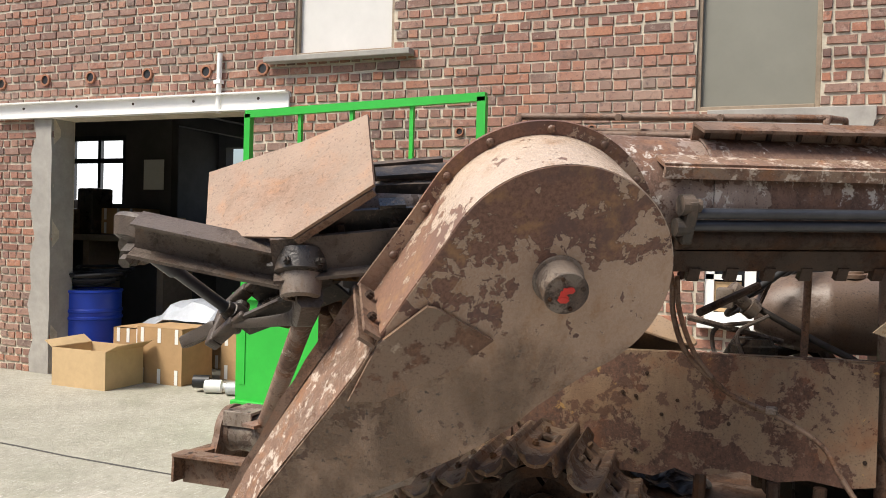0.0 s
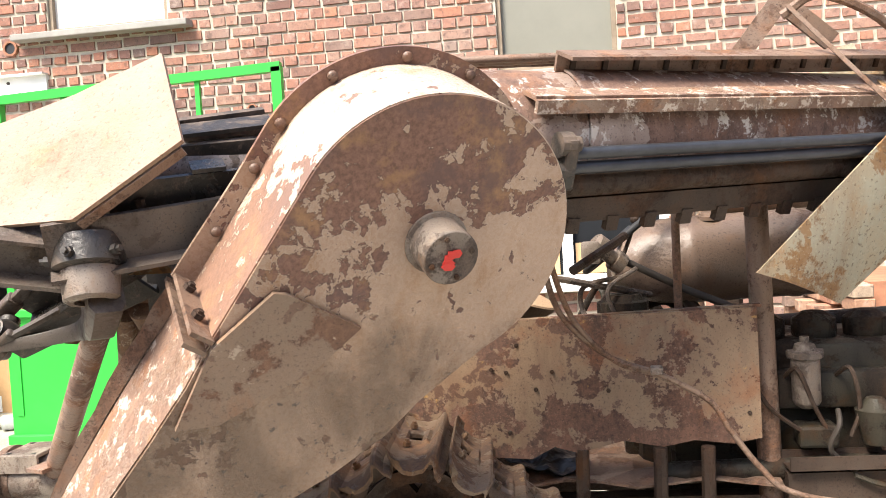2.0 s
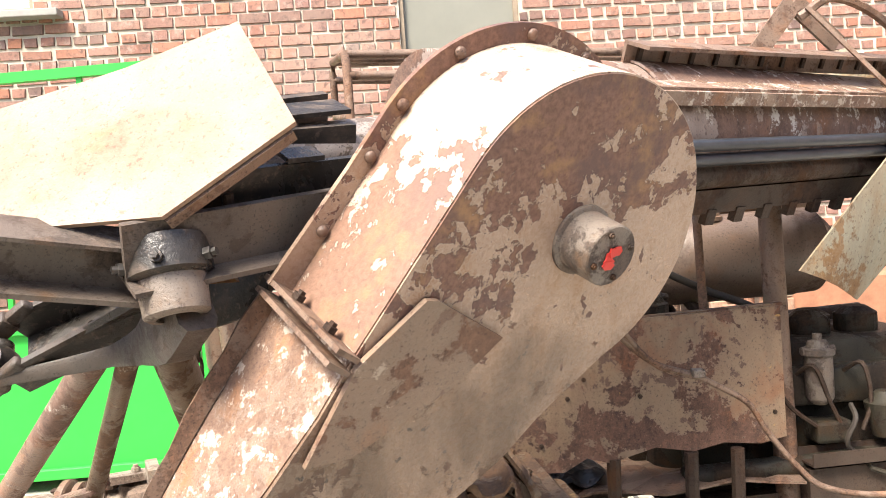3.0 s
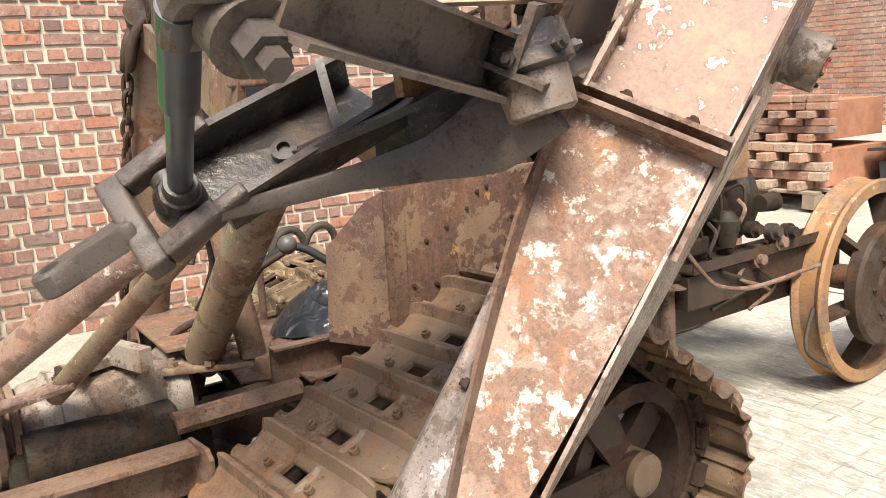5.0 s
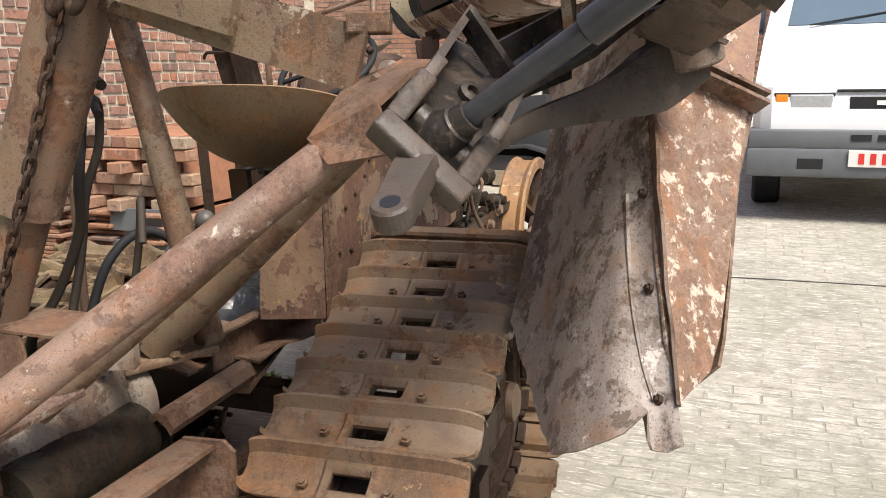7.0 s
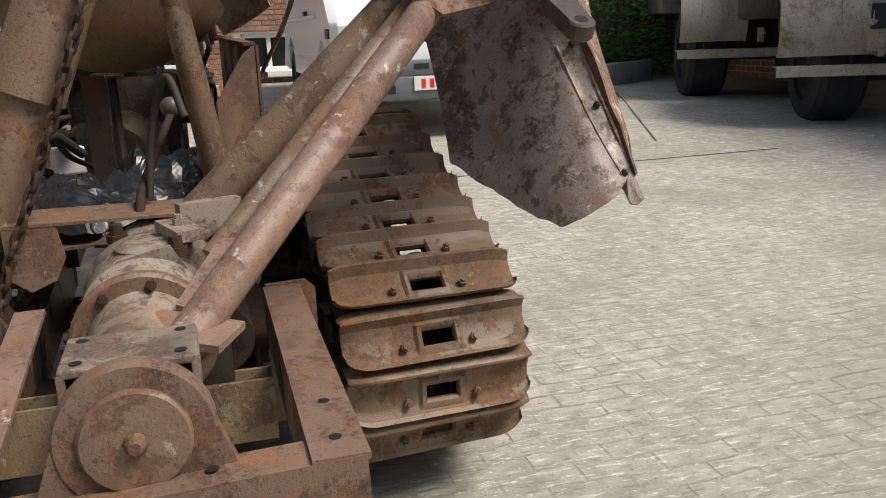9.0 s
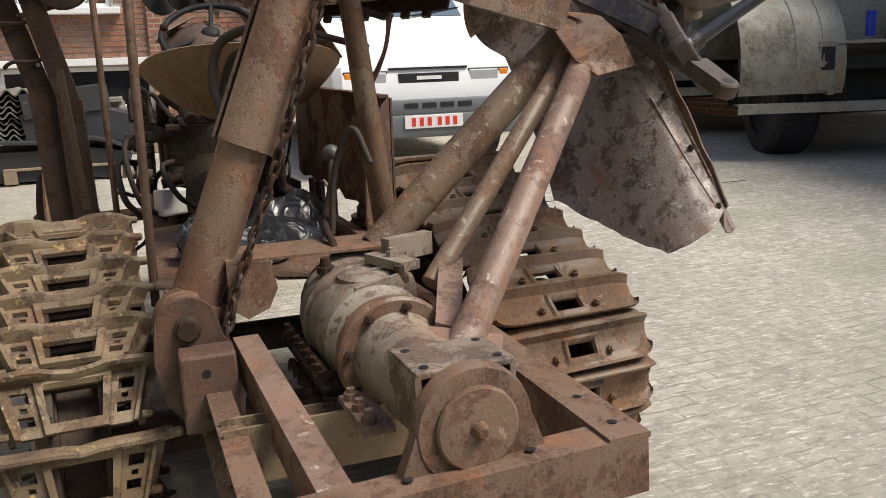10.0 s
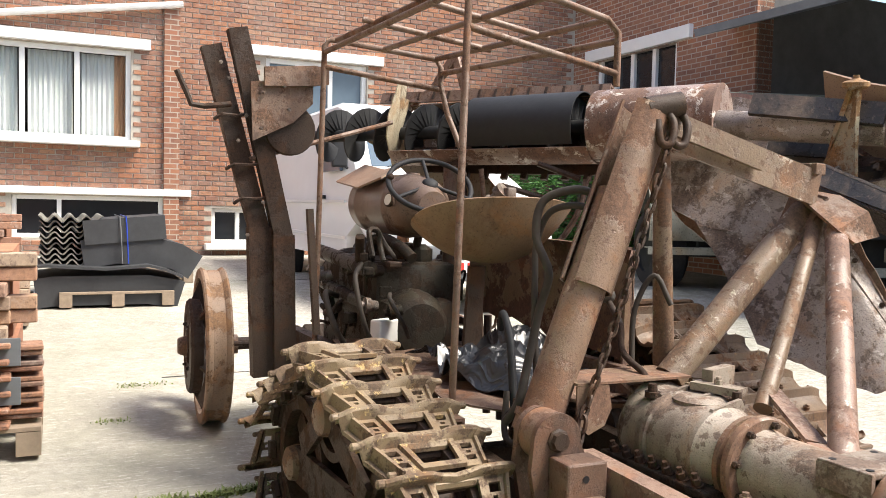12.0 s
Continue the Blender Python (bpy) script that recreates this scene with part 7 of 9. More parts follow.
part("guard_sheet", bm, "postpaint", machine, "bent dusty guard sheet")
bm = bmesh.new()
box(bm, (0.42, 2.86, 0.72), (0.72, 0.36, 0.46), bevel=0.03)
box(bm, (0.10, 2.88, 0.66), (0.25, 0.30, 0.30), bevel=0.03)
box(bm, (0.42, 2.66, 0.83), (0.6, 0.08, 0.10), bevel=0.015)
lathe(bm, (-0.06, 2.89, 0.70), (1, 0, 0), [(0, 0.10), (0.05, 0.14), (0.12, 0.15), (0.2, 0.15)], 24)
lathe(bm, (0.80, 2.86, 0.80), (1, 0, 0), [(0, 0.12), (0.06, 0.17), (0.1, 0.17), (0.14, 0.1)], 24)
eng = part("engine", bm, "engine", machine, "oily dark engine block", 35)
for k in range(4):
    bm = bmesh.new()
    lathe(bm, (0.20 + k * 0.14, 2.80, 0.93), (0, 0, 1), [(0, 0.055), (0.03, 0.06), (0.07, 0.06), (0.09, 0.03)], 14)
    part("rocker_cap", bm, "engine", eng)
    bm = bmesh.new()
    sweep(bm, [(0.22 + k * 0.13, 2.64, 0.86), (0.24 + k * 0.13, 2.56, 0.90), (0.30 + k * 0.11, 2.56, 0.80), (0.40 + k * 0.05, 2.57, 0.72)], 0.006, 6)
    part("fuel_pipe", bm, "darkrust", eng)
for y, z, r in ((3.08, 0.93, 0.032), (3.10, 0.80, 0.025), (2.60, 0.62, 0.03)):
    bm = bmesh.new()
    tube(bm, (0.02, y, z), (0.78, y - 0.02, z + 0.03), r, seg=14)
    part("manifold", bm, "engine", eng, smooth=40)
hose("hose", [(0.05, 3.10, 0.95), (-0.08, 3.17, 0.90), (-0.12, 3.14, 0.72), (-0.02, 3.06, 0.64)], 0.010)
hose("hose", [(0.30, 3.12, 0.80), (0.20, 3.20, 0.82), (0.10, 3.19, 0.70), (0.14, 3.14, 0.63)], 0.012)
hose("hose", [(-0.05, 3.02, 0.84), (-0.16, 3.06, 0.83), (-0.20, 3.02, 0.74), (-0.10, 2.96, 0.68)], 0.009)
hose("hose", [(0.28, 2.60, 0.95), (0.24, 2.56, 1.05), (0.10, 2.60, 1.12), (-0.05, 2.62, 1.20)], 0.010)
# exhaust elbow and silver carburettor
bm = bmesh.new()
sweep(bm, [(-0.10, 2.95, 0.98), (-0.02, 2.97, 1.02), (0.10, 3.02, 1.05), (0.16, 3.03, 0.97), (0.17, 3.03, 0.80)], 0.022, 12)
part("exhaust_elbow", bm, "engine", eng, smooth=60)
bm = bmesh.new()
lathe(bm, (-0.13, 2.58, 1.25), (0.6, 0.3, -0.5), [(0, 0.02), (0.0, 0.035), (0.03, 0.035), (0.03, 0.02), (0.07, 0.02), (0.07, 0.03), (0.10, 0.03)], 14)
box(bm, (-0.14, 2.56, 1.23), (0.05, 0.04, 0.06), bevel=0.008)
sweep(bm, [(-0.05, 2.6, 1.16), (-0.16, 2.57, 1.14), (-0.17, 2.57, 1.08), (-0.14, 2.56, 1.03)], 0.007, 6)
sweep(bm, [(-0.02, 2.6, 1.18), (-0.10, 2.55, 1.13), (-0.08, 2.55, 1.05)], 0.006, 6)
tube(bm, (-0.24, 2.52, 1.17), (0.02, 2.66, 1.10), 0.009, seg=8)
part("carburettor", bm, "silver", machine, "grey carburettor with small pipes", 40)
bm = bmesh.new()
lathe(bm, (-0.06, 2.62, 1.06), (0, 0, 1), [(0, 0.07), (0.03, 0.07), (0.035, 0.06), (0.05, 0.05)], 18)
part("pump_cover", bm, "engine", machine)
bm = bmesh.new()
lathe(bm, (-0.07, 2.855, 1.175), (1, 0.04, 0.02), [(0, 0.05), (0.0, 0.062), (0.03, 0.085), (0.08, 0.112), (0.14, 0.125), (0.20, 0.128), (0.21, 0.131), (0.23, 0.131), (0.235, 0.128), (0.50, 0.128), (0.51, 0.131), (0.53, 0.131), (0.535, 0.128), (0.60, 0.126), (0.64, 0.09)], 32)
tankp = part("fuel_tank", bm, "tank", machine, "brown round-nosed fuel tank", 35)
bm = bmesh.new()
lathe(bm, (0.215, 2.825, 1.295), (0, -0.1, 1), [(0, 0.035), (0.012, 0.036), (0.014, 0.03), (0.022, 0.028)], 18)
part("tank_cap", bm, "tank", tankp, smooth=40)
bm = bmesh.new()
lathe(bm, (0.055, 2.985, 1.20), (-0.25, 1, 0.2), [(0, 0.028), (0.012, 0.028), (0.014, 0.024), (0.011, 0.022)], 20)
gg = part("gauge", bm, "darkrust", tankp)
bm = bmesh.new()
lathe(bm, V(0.055, 2.985, 1.20) + V(-0.25, 1, 0.2).normalized() * 0.0125, (-0.25, 1, 0.2), [(0, 0.023), (0.002, 0.022)], 18)
part("dial", bm, "dial", gg)
bm = bmesh.new()
sheet(bm, [[V(0.62, 3.03, 1.28), V(0.60, 2.9, 1.36)], [V(0.35, 3.02, 1.25), V(0.35, 2.9, 1.33)], [V(0.18, 2.98, 1.29), V(0.22, 2.88, 1.34)]], 0.008)
part("bonnet_sheet", bm, "cream", machine, "loose pale bonnet sheet")
# bowl filter, engine shelf
bm = bmesh.new()
lathe(bm, (0.40, 2.595, 0.79), (0, 0, 1), [(0, 0.015), (0.01, 0.03), (0.02, 0.036), (0.13, 0.037), (0.135, 0.043), (0.15, 0.043), (0.155, 0.03), (0.17, 0.025), (0.175, 0.012), (0.19, 0.012)], 22)
tube(bm, (0.355, 2.595, 0.935), (0.445, 2.595, 0.935), 0.012, seg=8)
part("bowl_filter", bm, "silver", machine, "dull silver bowl filter", 35)
bm = bmesh.new()
lathe(bm, (0.56, 2.57, 0.70), (0, 0, 1), [(0, 0.03), (0.06, 0.045), (0.09, 0.05), (0.095, 0.04), (0.12, 0.02)], 18)
part("lift_pump", bm, "engine", eng, smooth=40)
bm = bmesh.new()
lathe(bm, (0.75, 2.58, 0.82), (1, 0, 0), [(0, 0.03), (0.08, 0.035), (0.1, 0.02)], 14)
part("starter_motor", bm, "engine", eng, smooth=40)
bm = bmesh.new()
box(bm, (0.42, 2.60, 0.72), (0.10, 0.08, 0.06), bevel=0.01)
part("filter_foot", bm, "engine", eng)
bm = bmesh.new()
box(bm, (0.72, 2.66, 0.98), (0.12, 0.02, 0.16), bevel=0.006)
part("cover_plate", bm, "orange", eng)
bm = bmesh.new()
channel(bm, (0.33, 2.55, 0.665), (1.25, 2.60, 0.665), 0.08, 0.035, 0.006)
beam(bm, (0.33, 2.56, 0.58), (1.25, 2.61, 0.58), 0.05, 0.11)
part("engine_shelf", bm, "darkrust", machine, "mossy shelf rail under the engine")
bm = bmesh.new()
beam(bm, (-0.45, 2.60, 0.50), (1.25, 2.66, 0.50), 0.06, 0.12)
beam(bm, (-0.45, 3.02, 0.50), (1.25, 3.10, 0.50), 0.06, 0.12)
for x in (-0.2, 0.0, 0.12):
    tube(bm, (x, 2.50, 0.30), (x + 0.01, 2.50, 0.72), 0.018, seg=8)
part("main_rail", bm, "darkrust", machine)
# small battery-like bright box
bm = bmesh.new()
box(bm, (-0.05, 3.04, 0.70), (0.06, 0.10, 0.09), rz=25, bevel=0.008)
part("junction_box", bm, "white", machine, "small white junction box")

# ---- seat, steering wheel ----
bm = bmesh.new()
rows = []
for i in range(13):
    a = i / 12
    row = []
    for j in range(33):
        t = 2 * math.pi * j / 32
        r = 0.03 + 0.97 * a
        front = 0.5 + 0.5 * math.cos(t)
        x = 0.205 * r * math.cos(t) * (1.15 if math.cos(t) > 0 else 1.0)
        y = 0.295 * r * math.sin(t)
        rim = 0.225 - 0.155 * front ** 1.3
        row.append(V(-0.475 + x - 0.05 * y, 2.81 + y, 0.99 + rim * r ** 2.3))
    rows.append(row)
sheet(bm, rows, 0.007)
part("seat_pan", bm, "seat", machine, "rusty brown bucket seat pan", 50)
bm = bmesh.new()
beam(bm, (-0.46, 2.88, 0.62), (-0.50, 2.88, 0.98), 0.06, 0.02)
tube(bm, (-0.46, 2.83, 0.62), (-0.42, 2.84, 0.97), 0.014, seg=8)
part("seat_post", bm, "darkrust", machine)
SC, SA = V(-0.02, 2.85, 1.262), V(-0.62, 0.1, 0.78).normalized()
s1, q1_, _ = frame_of(SA)
bm = bmesh.new()
ringpts = [SC + (s1 * math.cos(t * math.pi / 16) + q1_ * math.sin(t * math.pi / 16)) * 0.165 for t in range(33)]
sweep(bm, ringpts, 0.0105, 8, 1, sharp=True)
for a in (90, 210, 330):
    tube(bm, SC, SC + (s1 * math.cos(radians(a)) + q1_ * math.sin(radians(a))) * 0.163, 0.008, seg=8)
lathe(bm, SC - SA * 0.02, SA, [(0, 0.03), (0.03, 0.032), (0.04, 0.02)], 14)
part("steering_wheel", bm, "rubber", machine, "thin dark steering wheel", 60)
bm = bmesh.new()
tube(bm, SC, SC - SA * 0.32, 0.018, seg=10)
part("steering_column", bm, "darkrust", machine)
for p in (V(-0.05, 2.70, 1.20), V(-0.02, 3.0, 1.18)):
    bm = bmesh.new()
    tube(bm, p, p + V(0.04, 0.0, 0.10), 0.006, seg=6)
    bmesh.ops.create_uvsphere(bm, u_segments=10, v_segments=8, radius=0.014, matrix=Matrix.Translation(p + V(0.04, 0, 0.11)))
    part("hand_lever", bm, "darkrust", machine, smooth=60)

# ---- front axle and steel wheels ----
def steel_wheel(c, side):
    """A dished steel wheel: wide rim, spokes, and a dark drum that stands out on its outer side."""
    ax = V(0.05, side, 0).normalized()
    c = V(*c)
    bm = bmesh.new()
    lathe(bm, c - ax * 0.062, ax, [(0, 0.345), (0, 0.390), (0.010, 0.398), (0.022, 0.392), (0.032, 0.382), (0.092, 0.382), (0.102, 0.392), (0.114, 0.398), (0.124, 0.390), (0.124, 0.345), (0.112, 0.352), (0.012, 0.352), (0.0, 0.345)], 56, ends=False)
    w = part("front_wheel", bm, "orange" if side < 0 else "wheel", machine, "steel front wheel with a worn rusty rim", 35)
    for k in range(6):
        a = k * math.pi / 3 + 0.3
        r0, r1 = [V(math.cos(a), 0, math.sin(a)) * q for q in (0.355, 0.18)]
        bm = bmesh.new()
        beam(bm, c + r0 + ax * 0.0, c + r1 + ax * 0.075, 0.018, 0.075, ax)
        part("spoke", bm, "darkrust", w)
    bm = bmesh.new()
    lathe(bm, c + ax * 0.05, ax, [(0, 0.0), (0, 0.21), (0.010, 0.236), (0.055, 0.240), (0.068, 0.228), (0.072, 0.165), (0.064, 0.155), (0.062, 0.09), (0.072, 0.078), (0.072, 0.0)], 48)
    part("drum", bm, "darkrust", w, "dark wheel drum", 30)
    bm = bmesh.new()
    lathe(bm, c, ax, [(-0.13, 0.035), (-0.13, 0.05), (0.12, 0.052), (0.15, 0.046), (0.165, 0.036), (0.165, 0.0)], 20)
    part("hub", bm, "rust", w, smooth=40)
    for k in range(6):
        a = k * math.pi / 3
        bm = bmesh.new()
        bolt(bm, c + V(0.12 * math.cos(a), 0, 0.12 * math.sin(a)) + ax * 0.113, ax, 0.012, 0.012)
        part("bolt", bm, "darkrust", w)
    return w


steel_wheel((1.36, 2.56, 0.448), -1)
steel_wheel((1.33, 3.46, 0.446), 1)
bm = bmesh.new()
tube(bm, (1.36, 2.57, 0.448), (1.33, 3.45, 0.446), 0.032, seg=14)
beam(bm, (1.31, 2.95, 0.42), (1.10, 2.95, 0.52), 0.16, 0.10)
tube(bm, (1.2, 2.62, 0.45), (1.2, 3.42, 0.47), 0.014, seg=8)
part("front_axle", bm, "darkrust", machine, "dark front axle", 40)
hose("steering_rod", [(1.15, 2.58, 0.45), (0.95, 2.5, 0.40), (0.85, 2.45, 0.30), (0.95, 2.42, 0.22)], 0.008)

# ---- mast with crank and pulley ----
FD, BK = V(0, 1, 0), V(1, 0, 0)
for name, pts, w in (("mast_channel", [(0.37, 3.41, 0.47), (0.37, 3.43, 1.06), (0.37, 3.63, 1.79)], 0.078), ("mast_channel", [(0.34, 3.33, 0.45), (0.34, 3.34, 1.03), (0.34, 3.535, 1.86)], 0.075)):
    bm = bmesh.new()
    a, b, c = [V(*q) for q in pts]
    channel(bm, a, b + V(0, 0.004, 0.02), w + 0.012, 0.07, 0.008, BK)
    channel(bm, b, c, w, 0.055, 0.008, BK)
    part(name, bm, "darkrust", machine, "tall dark mast channel, bent at mid height")
bm = bmesh.new()
beam(bm, (0.345, 3.33, 0.49), (0.345, 3.41, 1.0), 0.006, 0.09, (0, 1, 0))
part("mast_plate", bm, "rust", machine)
for t in (0.18, 0.36, 0.62):
    bm = bmesh.new()
    c = lerp((0.325, 3.42, 1.06), (0.325, 3.60, 1.80), t)
    sweep(bm, [c + FD * 0.09 + V(0, 0, -0.02), c + FD * 0.06 - BK * 0.02, c, c - FD * 0.05 + V(0, 0, 0.01)], 0.007, 6, 2)
    part("mast_cleat", bm, "darkrust", machine)
bm = bmesh.new()
sweep(bm, [V(0.31, 3.56, 1.56), V(0.31, 3.66, 1.545), V(0.31, 3.71, 1.55), V(0.31, 3.73, 1.60), V(0.31, 3.765, 1.675)], 0.011, 8, 1, sharp=True)
part("crank_handle", bm, "darkrust", machine, "bent crank handle")
for y, z in ((3.57, 1.66), (3.50, 1.52), (3.43, 1.18), (3.49, 1.05), (3.53, 1.42), (3.60, 1.72)):
    bm = bmesh.new()
    bolt(bm, V(0.315, y, z), (-1, 0, 0), 0.008, 0.008)
    part("bolt", bm, "silver", machine)
bm = bmesh.new()
mp = V(0.34, 3.54, 1.55)
slab(bm, [(0.05, 0.10), (0.20, 0.12), (0.30, 0.10), (0.30, 0.03), (0.22, -0.05), (0.06, -0.13)], mp, FD * -1, V(0, 0, 1), BK, -0.06, -0.048)
slab(bm, [(0.10, 0.16), (0.30, 0.18), (0.36, 0.175), (0.36, 0.11), (0.30, 0.10), (0.10, 0.085)], mp, FD * -1, V(0, 0, 1), BK, -0.08, -0.06)
part("pulley_bracket", bm, "rust", machine, "riveted pulley bracket")
bm = bmesh.new()
lathe(bm, V(0.30, 3.325, 1.475), BK, [(0, 0.02), (0, 0.10), (0.01, 0.105), (0.018, 0.09), (0.026, 0.105), (0.036, 0.10), (0.036, 0.02)], 30)
part("pulley", bm, "darkrust", machine, "grooved pulley", 35)
for dx, dz in ((0.1, 0.06), (0.18, 0.09), (0.09, -0.08), (0.2, 0.0), (0.3, 0.16)):
    bm = bmesh.new()
    bolt(bm, mp - FD * dx + V(0, 0, dz) - BK * 0.07, BK * -1, 0.008, 0.006)
    part("rivet", bm, "silver", machine)
bm = bmesh.new()
beam(bm, (-0.06, 3.31, 0.70), (-0.05, 3.34, 1.16), 0.022, 0.03, (1, 0, 0))
part("short_post", bm, "darkrust", machine, "short post beside the engine")
bm = bmesh.new()
tube(bm, mp - FD * 0.06 + V(0, 0, -0.20), L(1.35, 0.02, -0.56), 0.010, seg=8)
part("stay_rod", bm, "rust", machine)

# ---- pipe canopy ----
CA, CB, CC, CD = V(0.20, 3.22, 1.83), V(0.121, 2.750, 1.776), V(-0.79, 2.54, 1.778), V(-0.86, 3.11, 1.865)
dn = V(0, 0, -0.055)
bars = [[(0.255, 3.226, 0.62), CA - V(0, 0, 0.10), CA - V(0, 0, 0.03), lerp(CA, CB, 0.05), lerp(CA, CB, 0.95), CB - V(0, 0, 0.03), CB - V(0, 0, 0.10), CB - V(0.03, 0.02, 0.22), CB - V(0.10, 0.05, 0.36)],
        [(-0.856, 3.133, 0.55), CD - V(0, 0, 0.04), lerp(CD, CC, 0.06), lerp(CD, CC, 0.92), CC - V(0, 0, 0.03), CC - V(0, 0, 0.20)],
        [lerp(CA, CB, 0.1), lerp(CD, CC, 0.1)], [CA + dn, CD + dn], [lerp(CA, CB, 0.5), lerp(CD, CC, 0.5)], [lerp(CA, CB, 0.95), lerp(CD, CC, 0.92)], [CB + dn, CC + dn],
        [lerp(CA, CD, 0.33), lerp(CB, CC, 0.33)], [lerp(CA, CD, 0.66), lerp(CB, CC, 0.66)],
        [CA - V(0, 0, 0.11), CB - V(0, 0, 0.12)], [CD - V(0, 0, 0.17), CC - V(0, 0, 0.16)]]
for b_ in bars:
    bm = bmesh.new()
    sweep(bm, b_, 0.0115, 8, 1, sharp=True)
    part("canopy_pipe", bm, "rust", machine, "thin rusty canopy pipe", 60)

# hoses round the post foot
hose("hose", [(-1.10, 2.80, 1.16), (-1.06, 2.85, 1.19), (-0.99, 2.90, 1.17), (-0.97, 2.93, 1.08), (-1.0, 2.95, 0.98), (-1.02, 2.96, 0.85), (-1.06, 2.97, 0.70)], 0.010, "hose", "curved grey hose on the post")
hose("hose", [(-0.72, 2.90, 0.80), (-0.82, 2.95, 0.86), (-0.92, 2.98, 0.80), (-0.98, 3.0, 0.66), (-1.0, 3.0, 0.58)], 0.012, "rubber", "ribbed black hose")
hose("hose", [(-1.00, 3.0, 0.60), (-1.06, 3.02, 0.53), (-1.10, 2.99, 0.56), (-1.08, 2.96, 0.66)], 0.010)
hose("hose", [(-0.98, 3.02, 0.66), (-1.03, 3.05, 0.55), (-1.09, 3.03, 0.53)], 0.009)
hose("hose", [(-1.20, 2.63, 0.92), (-1.16, 2.66, 1.0), (-1.13, 2.70, 0.9), (-1.15, 2.72, 0.75)], 0.008)
bm = bmesh.new()
box(bm, (-1.05, 3.0, 0.64), (0.05, 0.05, 0.03), rz=20, bevel=0.004)
box(bm, (-1.10, 3.01, 0.60), (0.04, 0.04, 0.05), rz=20, bevel=0.004)
part("hose_union", bm, "darkrust", machine)

# plastic sheet on the platform
bm = bmesh.new()
rows = []
for i in range(52):
    row = []
    for j in range(38):
        a, b = i / 51, j / 37
        x, y = -0.88 + 0.66 * a + 0.05 * math.sin(7 * b), 2.60 + 0.42 * b + 0.04 * math.sin(6 * a)
        p = V(x * 6, y * 6, 0.3)
        crease = 0.10 * (0.5 - abs(noise.noise(p))) + 0.045 * (0.4 - abs(noise.noise(p * 2.3 + V(3, 1, 0)))) + 0.012 * abs(noise.noise(p * 5.1))
        z = 0.625 + 0.085 * math.sin(math.pi * a) ** 0.7 * math.sin(math.pi * b) ** 0.8 * (0.75 + 0.35 * math.sin(4 * a + 2 * b)) + 1.1 * crease * (0.3 + math.sin(math.pi * a))
        row.append(V(x, y, z))
    rows.append(row)
sheet(bm, rows, 0.004)
tagged(part("plastic_sheet", bm, "tarp", smooth=18), "crumpled black plastic sheet on the rusty platform", "plastic sheet")

# small engine fittings: pipes, caps, brackets and wires
rnd = random.Random(31)
for k in range(26):
    x, y, z = rnd.uniform(-0.12, 0.62), rnd.uniform(2.98, 3.12), rnd.uniform(0.66, 0.98)
    bm = bmesh.new()
    kind = k % 4
    if kind == 0:
        d = V(rnd.uniform(-0.3, 0.3), 1, rnd.uniform(-0.3, 0.6))
        lathe(bm, (x, y, z), d, [(0, 0.022), (0.03, 0.022), (0.03, 0.03), (0.05, 0.03), (0.05, 0.014), (0.07, 0.014)], 12)
        part("engine_cap", bm, rnd.choice(("engine", "darkrust", "silver")), eng, smooth=40)
    elif kind == 1:
        pts = [V(x, y, z)]
        for q in range(4):
            pts.append(pts[-1] + V(rnd.uniform(-0.09, 0.09), rnd.uniform(-0.01, 0.05), rnd.uniform(-0.10, 0.06)))
        sweep(bm, pts, rnd.uniform(0.006, 0.012), 6, 4)
        part("engine_pipe", bm, rnd.choice(("hose", "engine", "darkrust")), eng, smooth=60)
    elif kind == 2:
        box(bm, (x, y, z), (rnd.uniform(0.03, 0.09), rnd.uniform(0.03, 0.06), rnd.uniform(0.02, 0.06)), rz=rnd.uniform(-30, 30), bevel=0.006)
        part("engine_bracket", bm, rnd.choice(("engine", "darkrust", "grease")), eng)
    else:
        tube(bm, (x, y, z), (x + rnd.uniform(-0.12, 0.12), y + 0.02, z + rnd.uniform(-0.04, 0.12)), rnd.uniform(0.012, 0.024), seg=12)
        part("engine_rod", bm, rnd.choice(("engine", "darkrust", "rust")), eng, smooth=40)
for k in range(10):
    x, z = rnd.uniform(0.45, 0.95), rnd.uniform(0.60, 0.86)
    bm = bmesh.new()
    if k % 2:
        lathe(bm, (x, 2.56, z), (0, -1, 0.1), [(0, 0.03), (0.03, 0.03), (0.03, 0.02), (0.05, 0.018)], 12)
    else:
        sweep(bm, [V(x, 2.57, z), V(x + rnd.uniform(-0.1, 0.1), 2.53, z - 0.03), V(x + rnd.uniform(-0.15, 0.15), 2.54, z - 0.1), V(x + rnd.uniform(-0.1, 0.1), 2.56, z - 0.16)], 0.007, 6, 4)
    part("engine_fitting", bm, rnd.choice(("engine", "darkrust", "hose", "rust")), eng, smooth=40)
# thin bent hose from the post, and corrugated hoses at its foot
hose("bent_hose", [(-1.085, 2.80, 1.22), (-1.05, 2.86, 1.235), (-1.0, 2.93, 1.20), (-1.0, 2.95, 1.10), (-1.04, 2.93, 1.0), (-1.03, 2.95, 0.90), (-1.06, 3.0, 0.76), (-1.10, 3.05, 0.66), (-1.08, 3.08, 0.60)], 0.012)

# ---- yard things ----
def local(o, s, d):
    """Places in a thing's own frame: along its width s, its depth d, and up."""
    o, s, d = Vector(o), Vector((*s, 0)).normalized(), Vector((*d, 0)).normalized()
    return lambda a, b, c: o + s * a + d * b + V(0, 0, c)


